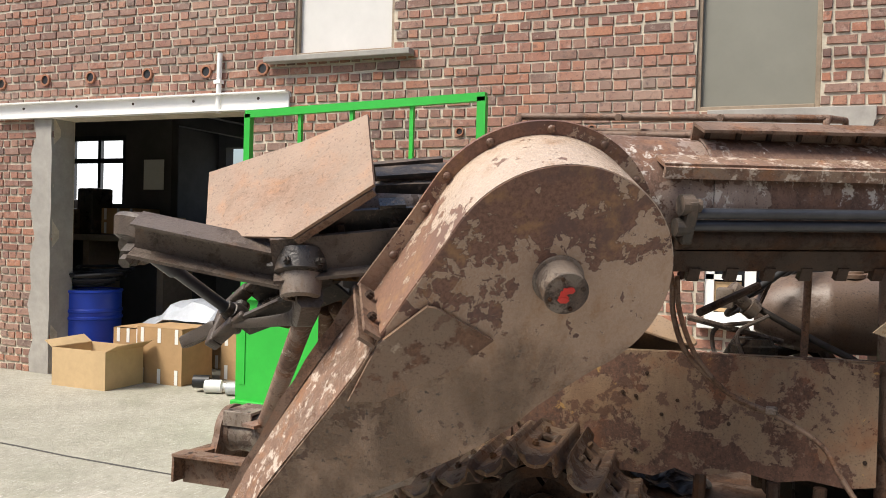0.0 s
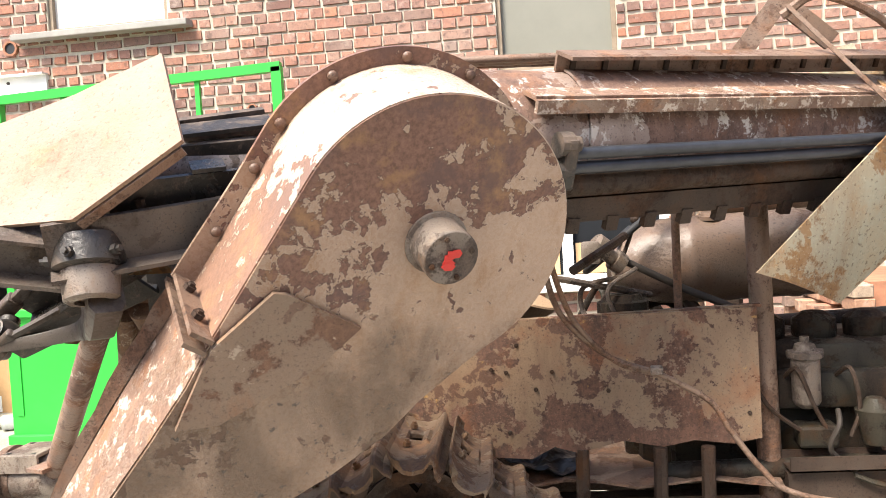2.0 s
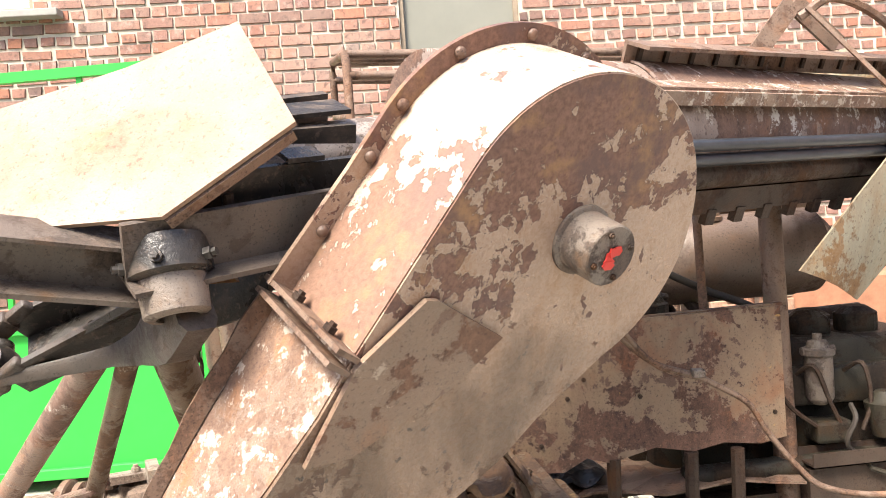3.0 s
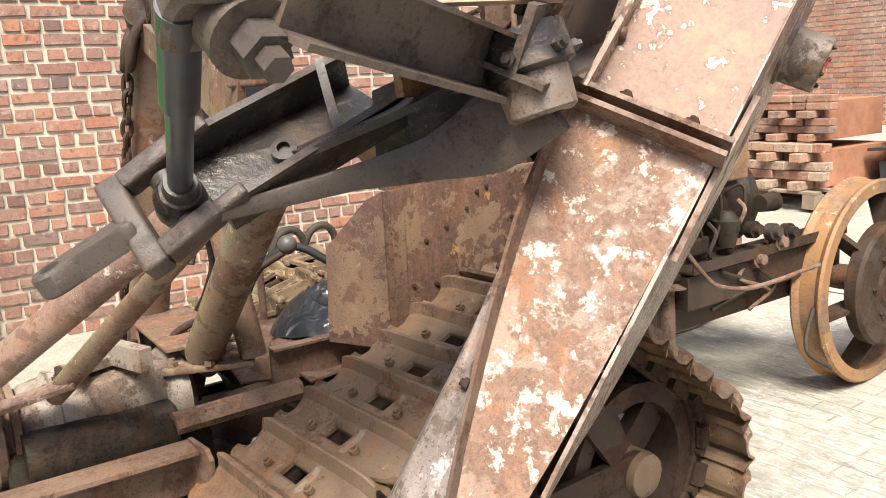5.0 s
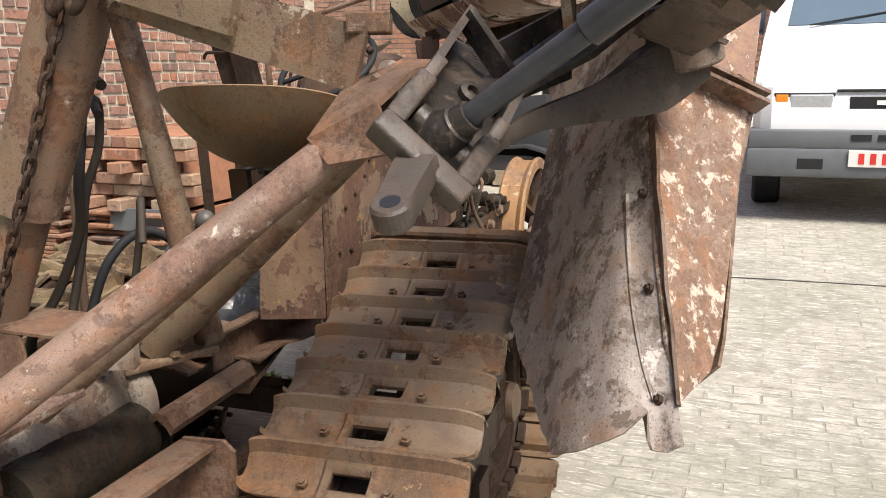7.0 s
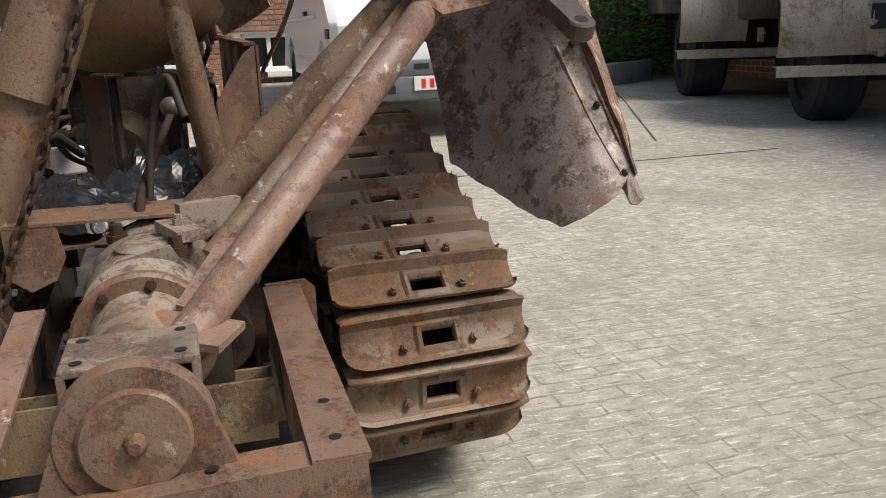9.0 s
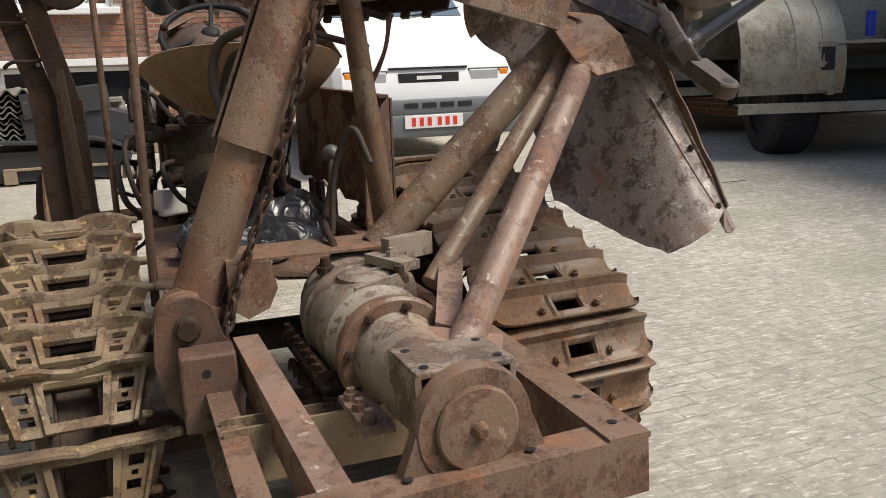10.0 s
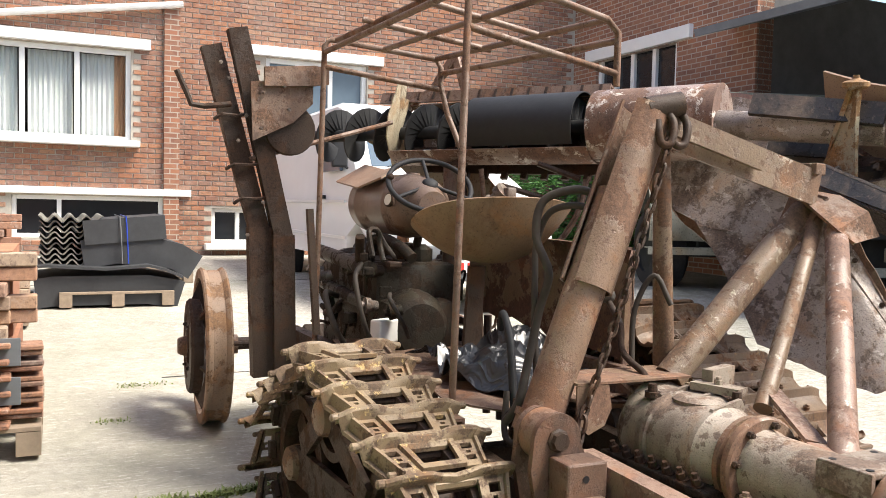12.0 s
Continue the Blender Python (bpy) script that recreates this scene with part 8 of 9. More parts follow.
def qbox(bm, Q, a0, a1, b0, b1, c0, c1, bevel=0.0):
    p, q, r, z = Q(a0, b0, c0), Q(a1, b0, c0), Q(a0, b1, c0), Q(a0, b0, c1)
    m = Matrix(((*(q - p), 0), (*(r - p), 0), (*(z - p), 0), (0, 0, 0, 1))).transposed()
    m.translation = Q((a0 + a1) / 2, (b0 + b1) / 2, (c0 + c1) / 2)
    box(bm, None, (1, 1, 1), m=m, bevel=bevel)


def qloft(bm, rings):
    prev = None
    k = len(rings[0])
    for r in rings:
        cur = [bm.verts.new(p) for p in r]
        if prev:
            for i in range(k):
                bm.faces.new((prev[i], prev[(i + 1) % k], cur[(i + 1) % k], cur[i]))
        else:
            bm.faces.new(cur[::-1])
        prev = cur
    bm.faces.new(prev)


def road_wheel(parent, c, axis, r, w, rim="silver", tyre_label="black rubber tyre", steel=True):
    bm = bmesh.new()
    lathe(bm, c, axis, [(-w / 2, r * 0.6), (-w / 2, r * 0.9), (-w * 0.38, r), (w * 0.38, r), (w / 2, r * 0.9), (w / 2, r * 0.6), (-w / 2, r * 0.6)], 32, ends=False)
    wh = part("wheel", bm, "rubber", parent, tyre_label, 40)
    bm = bmesh.new()
    lathe(bm, c, axis, [(-w * 0.4, r * 0.6), (-w * 0.25, r * 0.5), (-w * 0.2, r * 0.2), (-w * 0.3, r * 0.15), (-w * 0.3, 0.0)], 24, ends=False)
    lathe(bm, c, axis, [(w * 0.4, r * 0.6), (w * 0.25, r * 0.5), (w * 0.2, r * 0.2), (w * 0.3, r * 0.15), (w * 0.3, 0.0)], 24, ends=False)
    part("rim", bm, rim, wh, smooth=40)
    return wh


def delivery_van():
    """White van; width from its right cheek, depth towards its tail."""
    Q = local((3.72, 1.60, gz(4.1)), (-0.01, -1.0), (1.0, -0.01))
    Wd = 1.74
    van = thing("delivery_van", Q(Wd / 2, 2.4, 0), "white delivery van parked nose towards the machine, grey bumper", "van")
    prof = [(0.04, 0.50), (0.02, 0.62), (0.03, 0.80), (0.06, 0.90), (0.12, 0.94), (0.82, 1.24), (0.92, 1.28), (1.62, 1.94), (1.75, 2.02), (2.0, 2.06), (4.9, 2.06), (5.0, 1.95), (5.02, 0.45), (4.2, 0.42), (4.15, 0.70), (3.85, 0.82), (3.5, 0.70), (3.45, 0.42), (1.12, 0.42), (1.08, 0.66), (0.78, 0.80), (0.48, 0.66), (0.44, 0.46)]
    rings = []
    for b, k in ((0.0, 1), (0.05, 0.3), (0.12, 0), (Wd - 0.12, 0), (Wd - 0.05, 0.3), (Wd, 1)):
        side = 1 if b < Wd / 2 else -1
        rings.append([Q(b + side * (0.14 * max(0, c - 1.05)) * (1 if k else 0.6) , a + (0.16 * k if a < 0.2 else (0.05 * k if a < 2 else 0)), c - (0.05 * k if c > 1.9 else 0)) for a, c in prof])
    bm = bmesh.new()
    qloft(bm, rings)
    body = part("body", bm, "vanwhite", van, smooth=25)
    # windscreen with a dark gasket
    for mt, g, lab, nm in (("black", 0.0, "", "gasket"), ("windscreen", 0.035, "raked windscreen", "windscreen")):
        bm = bmesh.new()
        n = (Q(0, 0.0, 0) - Q(0, 0.66, -0.70)).normalized()
        lo, hi = (0.97 + g * 0.7, 1.315 + g * 0.66), (1.58 - g * 0.7, 1.885 - g * 0.66)
        up = (0.006 if nm == "gasket" else 0.012)
        vs = [Q(0.16 + g, lo[0] - up, lo[1] + up), Q(Wd - 0.16 - g, lo[0] - up, lo[1] + up), Q(Wd - 0.24 - g, hi[0] - up, hi[1] + up), Q(0.24 + g, hi[0] - up, hi[1] + up)]
        ws = [v + V(0, 0, -0.02) + (Q(0, 0.02, 0) - Q(0, 0, 0)) for v in vs]
        qloft(bm, [ws, vs])
        part(nm, bm, mt, van, lab)
    for a0 in (0.35, 1.0):
        bm = bmesh.new()
        beam(bm, Q(a0, 0.955, 1.345), Q(a0 + 0.55, 1.06, 1.43), 0.012, 0.012)
        part("wiper", bm, "black", van)
    # nose: grille band, slots, lamps
    bm = bmesh.new()
    qbox(bm, Q, 0.60, Wd - 0.60, 0.025, 0.05, 0.755, 0.835, 0.004)
    g = part("grille", bm, "black", van, "black grille band with a pale badge")
    bm = bmesh.new()
    qbox(bm, Q, Wd / 2 - 0.11, Wd / 2 + 0.11, 0.019, 0.027, 0.78, 0.81)
    part("badge", bm, "white", g)
    for c in (0.70, 0.865):
        bm = bmesh.new()
        qbox(bm, Q, 0.52, Wd - 0.52, 0.030, 0.06, c, c + 0.018)
        part("grille_slot", bm, "black", g)
    for a0, a1, am in ((0.14, 0.50, 0.14), (Wd - 0.50, Wd - 0.14, Wd - 0.22)):
        bm = bmesh.new()
        qbox(bm, Q, a0 - 0.012, a1 + 0.012, 0.04, 0.09, 0.668, 0.862, 0.008)
        h = part("headlight", bm, "black", van, "square headlight with amber corner lens")
        bm = bmesh.new()
        qbox(bm, Q, a0 + (0.09 if a0 < 0.6 else 0), a1 - (0 if a0 < 0.6 else 0.09), 0.028, 0.06, 0.68, 0.85, 0.01)
        part("lens", bm, "lamp", h)
        bm = bmesh.new()
        qbox(bm, Q, am, am + 0.08, 0.030, 0.08, 0.68, 0.85, 0.006)
        part("indicator", bm, "amber", h, "amber indicator lens")
    # bumper in three bands
    bm = bmesh.new()
    qbox(bm, Q, -0.03, Wd + 0.03, -0.06, 0.30, 0.30, 0.50, 0.03)
    qbox(bm, Q, -0.02, Wd + 0.02, -0.05, 0.28, 0.49, 0.62, 0.02)
    bp = part("bumper", bm, "greyplastic", van, "grey plastic bumper", 30)
    for a in (0.30, Wd - 0.46):
        bm = bmesh.new()
        qbox(bm, Q, a, a + 0.16, -0.064, -0.05, 0.36, 0.43, 0.004)
        part("fog_recess", bm, "black", bp)
    for k in range(4):
        bm = bmesh.new()
        qbox(bm, Q, 0.62 + k * 0.16, 0.74 + k * 0.16, -0.056, -0.04, 0.55, 0.59)
        part("air_slot", bm, "black", bp)
    bm = bmesh.new()
    qbox(bm, Q, Wd / 2 - 0.26, Wd / 2 + 0.26, -0.075, -0.06, 0.38, 0.49, 0.003)
    pl = part("number_plate", bm, "plate", van, "pale number plate with dark bars")
    for k in range(6):
        bm = bmesh.new()
        a = Wd / 2 - 0.2 + k * 0.07 + (0.02 if k > 2 else 0)
        qbox(bm, Q, a, a + 0.035, -0.078, -0.074, 0.40, 0.47)
        part("bar", bm, "red", pl)
    # cheek vents, rubbing strips, side window, mirrors, handle
    for side in (0, 1):
        b = 0.0 if side == 0 else Wd
        o = -1 if side == 0 else 1
        for c in (0.80, 0.70):
            bm = bmesh.new()
            qbox(bm, Q, b - 0.01, b + 0.01, 0.28, 0.48, c, c + (0.08 if c > 0.75 else 0.03))
            part("cheek_vent", bm, "black", van)
        for c in (0.62, 0.98):
            bm = bmesh.new()
            qbox(bm, Q, b - 0.012, b + 0.012, 1.2, 4.8 if c > 0.9 else 3.4, c, c + 0.03)
            part("rubbing_strip", bm, "white", van)
        bm = bmesh.new()
        qbox(bm, Q, b - 0.02, b + 0.02, 1.35, 2.0, 1.30, 1.72, 0.01)
        part("side_window", bm, "windscreen", van)
        bm = bmesh.new()
        qbox(bm, Q, b + o * 0.12 - 0.08, b + o * 0.12 + 0.08, 1.0, 1.06, 1.32, 1.58, 0.02)
        beam(bm, Q(b + o * 0.12, 1.05, 1.38), Q(b, 1.15, 1.32), 0.02, 0.02)
        part("mirror", bm, "black", van, "black door mirror")
        bm = bmesh.new()
        qbox(bm, Q, b - 0.018, b + 0.018, 1.95, 2.1, 1.02, 1.06, 0.004)
        part("door_handle", bm, "black", van)
        for a, rr in ((0.78, 0.33), (3.85, 0.33)):
            road_wheel(van, Q(b - o * 0.11, a, 0.33), Q(1, 0, 0) - Q(0, 0, 0), rr, 0.20)


delivery_van()


def army_truck(o, s, d, label, rack, wa):
    Q = local(o, s, d)
    tr = thing("army_truck", Q(1.1, 1.4, 0), label, "truck", "parked trucks")
    bm = bmesh.new()
    angle_iron(bm, Q(0, 0, 0.52), Q(1.15 if rack else 2.25, 0, 0.52), 0.14, 0.085, 0.012, flip=-1)
    part("bumper", bm, "olive", tr, "pale-edged steel bumper plate")
    bm = bmesh.new()
    qbox(bm, Q, 0.05, 2.2, 0.10, 0.20, 0.80, 0.92, 0.006)
    part("cross_beam", bm, "darkolive", tr)
    for a in (0.28, 0.62, 0.98, 1.5, 1.9):
        bm = bmesh.new()
        beam(bm, Q(a, 0.08, 0.50), Q(a, 0.14, 0.82), 0.022, 0.022)
        part("strut", bm, "darkolive", tr)
    bm = bmesh.new()
    qbox(bm, Q, 0.55, 1.7, 0.30, 1.9, 0.40, 0.85, 0.01)
    part("chassis", bm, "darkolive", tr)
    for a in (wa, wa + 1.48):
        road_wheel(tr, Q(a, 0.62, 0.48), Q(1, 0, 0) - Q(0, 0, 0), 0.48, 0.40, "darkolive", "chunky black tyre")
        wide = 0.33 if rack or a > 1.4 else 0.60
        bm = bmesh.new()
        rows = []
        for k in range(13):
            t = radians(-22 + k * 11.7)
            r = 0.66
            b, c = 0.70 - r * math.cos(t), 0.84 + r * math.sin(t)
            rows.append([Q(a - wide, b, c), Q(a - 0.12, b - 0.015, c + 0.006), Q(a + 0.12, b - 0.015, c + 0.006), Q(a + 0.33, b, c)])
        rows.append([Q(a + k, 1.35, 1.47) for k in (-wide, -0.12, 0.12, 0.33)])
        sheet(bm, rows, 0.012)
        mg = part("mudguard", bm, "olive", tr, "big rounded grey-olive mudguard", 40)
        for e in (-0.12, 0.12):
            bm = bmesh.new()
            sweep(bm, [Q(a + e, 0.70 - 0.682 * math.cos(radians(k * 11)), 0.84 + 0.682 * math.sin(radians(k * 11))) for k in range(11)], 0.007, 6, 1, sharp=True)
            part("rib", bm, "olive", mg)
    # bonnet, cab wall, screen
    bm = bmesh.new()
    rings = []
    for b, w, h in ((0.42, 0.36, 0.95), (0.46, 0.40, 1.45), (0.60, 0.44, 1.56), (1.6, 0.5, 1.66), (1.62, 0.5, 1.66)):
        rings.append([Q(1.1 - w, b, 0.86), Q(1.1 - w, b, h - 0.1), Q(1.1 - w + 0.1, b, h), Q(1.1 + w - 0.1, b, h), Q(1.1 + w, b, h - 0.1), Q(1.1 + w, b, 0.86)])
    qloft(bm, rings)
    part("bonnet", bm, "olive", tr, smooth=25)
    bm = bmesh.new()
    qbox(bm, Q, 0.1, 2.1, 1.6, 3.2, 0.9, 1.75, 0.03)
    qbox(bm, Q, 0.15, 2.05, 1.75, 3.1, 1.75, 2.45, 0.05)
    qbox(bm, Q, 0.0, 2.2, 3.3, 6.2, 1.05, 2.5, 0.03)
    part("cab", bm, "mossolive", tr, "grey-olive cab and body", 30)
    bm = bmesh.new()
    qbox(bm, Q, 0.25, 1.95, 1.735, 1.76, 1.82, 2.3, 0.01)
    part("windscreen", bm, "darkglass", tr)
    bm = bmesh.new()
    lathe(bm, Q(0.95, 0.30, 0.98), Q(0, -1, 0) - Q(0, 0, 0), [(0, 0.06), (0.05, 0.09), (0.07, 0.085)], 16)
    part("headlamp", bm, "darkolive", tr, smooth=40)
    for a in (0.8, 1.38):
        bm = bmesh.new()
        qbox(bm, Q, a, a + 0.05, 0.02, 0.1, 0.58, 0.72, 0.006)
        lathe(bm, Q(a + 0.025, -0.02, 0.66), (0, 0, 1), [(0, 0.03), (0.02, 0.03), (0.02, 0.018), (0, 0.018), (0, 0.03)], 12, ends=False)
        part("towing_shackle", bm, "olive", tr)
    if rack:
        bm = bmesh.new()
        qbox(bm, Q, 0.60, 1.10, 0.06, 0.35, 0.925, 1.14, 0.01)
        part("stowage_box", bm, "darkrust", tr, "dark brown stowage box")
        bm = bmesh.new()
        sweep(bm, [Q(0.63, 0.10, 1.14), Q(0.66, 0.12, 1.20), Q(0.72, 0.10, 1.17), Q(0.80, 0.14, 1.16), Q(0.95, 0.15, 1.18)], 0.018, 6)
        part("rag", bm, "paper", tr)
    else:
        bm = bmesh.new()
        qbox(bm, Q, 0.70, 2.0, 0.03, 0.42, 1.02, 1.05, 0.004)
        qbox(bm, Q, 0.70, 0.86, 0.03, 0.30, 0.62, 1.02, 0.006)
        part("front_locker", bm, "olive", tr, "open locker frame under the flat front shelf")
        bm = bmesh.new()
        qbox(bm, Q, 0.72, 0.84, 0.022, 0.035, 0.80, 1.0)
        part("locker_hole", bm, "black", tr)
        bm = bmesh.new()
        qbox(bm, Q, 1.16, 1.22, 0.10, 0.18, 1.08, 1.30, 0.01)
        part("blue_can", bm, "blue", tr, "small faded blue can")


army_truck((4.78, -2.03, 0.25), (-0.34, -0.94), (0.94, -0.34), "grey-olive army truck with rounded mudguards and a brown stowage box", True, 0.36)
army_truck((3.05, -1.92, 0.15), (-0.34, -0.94), (0.94, -0.34), "grey-olive army truck with rounded mudguards and a flat front shelf", False, 0.62)


# planters and bush
def stone_trough():
    Q = local((6.72, -1.22, gz(6.7)), (-0.62, -0.78), (0.78, -0.62))
    t = thing("stone_trough", Q(0.3, 0.2, 0), "mossy weathered stone trough planter in front of the hedge", "planter")
    bm = bmesh.new()
    rnd = random.Random(8)
    for a0, a1, b0, b1 in ((0, 0.56, 0, 0.07), (0, 0.56, 0.43, 0.5), (0, 0.07, 0.07, 0.43), (0.49, 0.56, 0.07, 0.43)):
        qbox(bm, Q, a0, a1, b0, b1, 0, 0.285, 0.012)
    part("basin", bm, "troughstone", t, "mossy stone basin")
    bm = bmesh.new()
    rows = [[Q(0.06 + 0.11 * i, 0.06 + 0.1 * j, 0.25 + rnd.uniform(-0.01, 0.02)) for j in range(5)] for i in range(5)]
    sheet(bm, rows, 0.02)
    part("soil", bm, "bark", t)


def kerb_block(p0, p1, h, label):
    d = (V(*p1) - V(*p0))
    Q = local((*p0, gz(p0[0]) - 0.01), (d[0], d[1]), (-d[1], d[0]))
    n = d.length
    bm = bmesh.new()
    qbox(bm, Q, 0.0, n, 0, 0.16, 0, h, 0.018)
    tagged(part("kerb_stone", bm, "stone", smooth=30), label, "kerb stone", "stone edging of the bed")


stone_trough()
kerb_block((6.42, -1.68), (6.75, -2.34), 0.28, "rough grey stone block edging the hedge bed")
kerb_block((6.755, -2.35), (7.10, -3.05), 0.28, "rough grey stone block edging the hedge bed")
kerb_block((7.0, -0.95), (6.80, -1.18), 0.22, "rough grey stone block edging the hedge bed")


def box_hedge():
    rnd = random.Random(5)
    c = V(7.75, -2.75, gz(7.7))
    h = thing("hedge", c, "dense green clipped hedge bush behind the stone edging", "hedge")
    bm = bmesh.new()
    for k in range(9):
        b = c + V(rnd.uniform(-0.3, 0.3), rnd.uniform(-0.9, 0.9), 0)
        p = [b, b + V(rnd.uniform(-0.1, 0.1), rnd.uniform(-0.1, 0.1), 0.5), b + V(rnd.uniform(-0.25, 0.25), rnd.uniform(-0.25, 0.25), 1.05)]
        sweep(bm, p, 0.014, 5, 3)
    part("stem", bm, "bark", h)
    vs, fs = [], []
    for k in range(9000):
        while True:
            x, y, z = rnd.uniform(-1, 1), rnd.uniform(-1, 1), rnd.uniform(-1, 1)
            q = abs(x) ** 2.6 + abs(y) ** 2.6 + abs(z) ** 2.6
            if 0.45 < q < 1.0:
                break
        lump = 1 + 0.10 * math.sin(5 * y + 2 * z) + 0.08 * math.sin(9 * z + 4 * x)
        p = c + V(x * 0.62 * lump, y * 1.35 * lump, 0.80 + z * 0.74 * lump)
        d = V(rnd.gauss(0, 1), rnd.gauss(0, 1), rnd.gauss(0.4, 1)).normalized()
        s_, q_, _ = frame_of(d)
        a, w = rnd.uniform(0.03, 0.05), rnd.uniform(0.013, 0.02)
        i = len(vs)
        vs += [p - s_ * a, p + q_ * w + d * 0.006, p + s_ * a, p - q_ * w + d * 0.006]
        fs.append((i, i + 1, i + 2, i + 3))
    me = bpy.data.meshes.new("crown")
    me.from_pydata([v - c for v in vs], [], fs)
    me.materials.append(M["leafA"])
    ob = new("crown", me)
    ob.location = c
    ob.parent = h
    ob.matrix_parent_inverse = Matrix.Translation(-c)
    PLACE[ob] = c
    ob["kind"] = "stuff"


box_hedge()


# ---- pallets and stacks ----
def pallet(o, s, d, w, n, label):
    Q = local(o, s, d)
    p = thing("pallet", Q(w / 2, n / 2, 0), label, "pallet", "wooden pallets")
    for a in (0.0, w / 2 - 0.05, w - 0.10):
        for b in (0.0, n / 2 - 0.06, n - 0.12):
            bm = bmesh.new()
            qbox(bm, Q, a, a + 0.10, b, b + 0.12, 0.02, 0.105)
            part("block", bm, "wood", p)
        bm = bmesh.new()
        qbox(bm, Q, a, a + 0.10, 0, n, 0.0, 0.02)
        part("runner", bm, "wood", p)
    for k in range(7):
        bm = bmesh.new()
        b = k * (n - 0.09) / 6
        qbox(bm, Q, 0, w, b, b + 0.09, 0.107, 0.127, 0.002)
        part("deck_board", bm, "wood", p)
    return Q


def share(name, size, mt, bevel=0.005):
    bm = bmesh.new()
    box(bm, (0, 0, 0), size, bevel=0)
    bmesh.ops.bevel(bm, geom=list(bm.edges), offset=bevel, segments=1, affect="EDGES")
    me = bpy.data.meshes.new(name)
    bm.to_mesh(me)
    bm.free()
    me.materials.append(M[mt])
    return me


def piece(name, me, parent, p, rz, tilt=0.0):
    ob = new(name, me)
    ob.matrix_world = Matrix.Translation(p) @ Matrix.Rotation(rz, 4, "Z") @ Matrix.Rotation(tilt, 4, "X")
    ob.parent = parent
    ob.matrix_parent_inverse = Matrix.Translation(-PLACE[parent])
    return ob


def stack(name, Q, w, n, z0, courses, size, mt, label, core, seed, ragged=0.012, top_gap=0.0, ang=0.0):
    """A stack laid in courses round a core, its outer pieces single."""
    rnd = random.Random(seed)
    t = thing(name, Q(w / 2, n / 2, z0), label, name.split("_")[0] + " stack")
    me = share("brick" if "brick" in name else ("tile" if "tile" in name else "block"), size, mt)
    L_, B_, H_ = size
    bm = bmesh.new()
    qbox(bm, Q, L_ * 0.7, w - L_ * 0.3, L_ * 0.7, n - L_ * 0.3, z0, z0 + (courses - 1) * H_ * 1.06)
    part("core", bm, core, t)
    for k in range(courses):
        z = z0 + (k + 0.5) * H_ * 1.06
        for side in range(2):
            ln = w if side == 0 else n
            m = int(ln / (B_ * 1.06)) if k % 3 else int(ln / (L_ * 1.05))
            st = ln / m
            for j in range(m):
                if k > courses - 3 and rnd.random() < top_gap:
                    continue
                a = (j + 0.5) * st
                dep = (L_ if k % 3 else B_) / 2 + rnd.uniform(-ragged, ragged)
                p = Q(a, dep, z) if side == 0 else Q(dep, a, z)
                base = ang + (math.pi / 2 if (side == 0) == bool(k % 3) else 0.0)
                piece(me.name, me, t, p, base + rnd.uniform(-0.05, 0.05), 0)
    return t


PQ = pallet((0.98, 5.28, gz(1.4)), (0, -1), (1, 0), 1.04, 1.05, "weathered grey pallet under a stack of old clay tiles")
stack("tile_stack", local((0.99, 5.27, gz(1.4) + 0.128), (0, -1), (1, 0)), 1.0, 1.0, 0.0, 16, (0.24, 0.155, 0.022), "stacktile", "stack of salvaged clay roof tiles on a pallet", "tile", 3)
stack("brick_stack", local((1.02, 5.24, gz(1.4) + 0.128 + 16 * 0.0234), (0, -1), (1, 0)), 0.94, 0.94, 0.0, 7, (0.19, 0.09, 0.06), "stackbrick", "ragged stack of salvaged orange bricks on the tile stack", "tile", 4, 0.03, 0.35)
for k in range(2):
    bm = bmesh.new()
    Q = local((0.985, 4.27 + 0.05, gz(1.4) + 0.128 + 0.10 + k * 0.17), (0, 1), (1, 0))
    qbox(bm, Q, 0.0, 0.40, -0.004, 0.01, 0.0, 0.12, 0.002)
    pk = tagged(part("tile_crate", bm, "greyplastic"), "dark plastic tray front pressed into the tile stack", "tray", "plastic trays in the stack")
PQ = pallet((3.85, 5.45, gz(4.3)), (0, -1), (1, 0), 1.08, 1.3, "weathered pallet under a heap of salvaged bricks")
stack("brick_stack", local((3.88, 5.43, gz(4.3) + 0.128), (0, -1), (1, 0)), 1.02, 1.2, 0.0, 5, (0.20, 0.095, 0.065), "stackbrick", "ragged stack of salvaged orange bricks on a pallet", "tile", 6, 0.03)
stack("brick_stack", local((4.05, 5.43, gz(4.3) + 0.128 + 0.345), (0, -1), (1, 0)), 0.96, 1.0, 0.0, 6, (0.20, 0.10, 0.055), "stacktile", "upper stack of pale salvaged bricks", "tile", 9, 0.03, 0.2)
PQ = pallet((4.62, 4.16, gz(4.9)), (0, -1), (1, 0), 0.92, 1.1, "weathered pallet under black rubber sheets")
PQ = pallet((6.25, 3.62, gz(6.6)), (0.05, -1), (1, 0.05), 0.78, 1.0, "empty pale wooden pallet on the yard")
PQ = pallet((7.45, 3.95, gz(7.8)), (0.05, -1), (1, 0.05), 0.9, 1.0, "wooden pallet under grey paving blocks")
stack("block_stack", local((7.47, 3.93, gz(7.8) + 0.128), (0.05, -1), (1, 0.05)), 0.86, 0.94, 0.0, 7, (0.28, 0.2, 0.055), "stone", "stack of pale grey paving blocks on a pallet", "stone", 12, 0.02, 0.3)


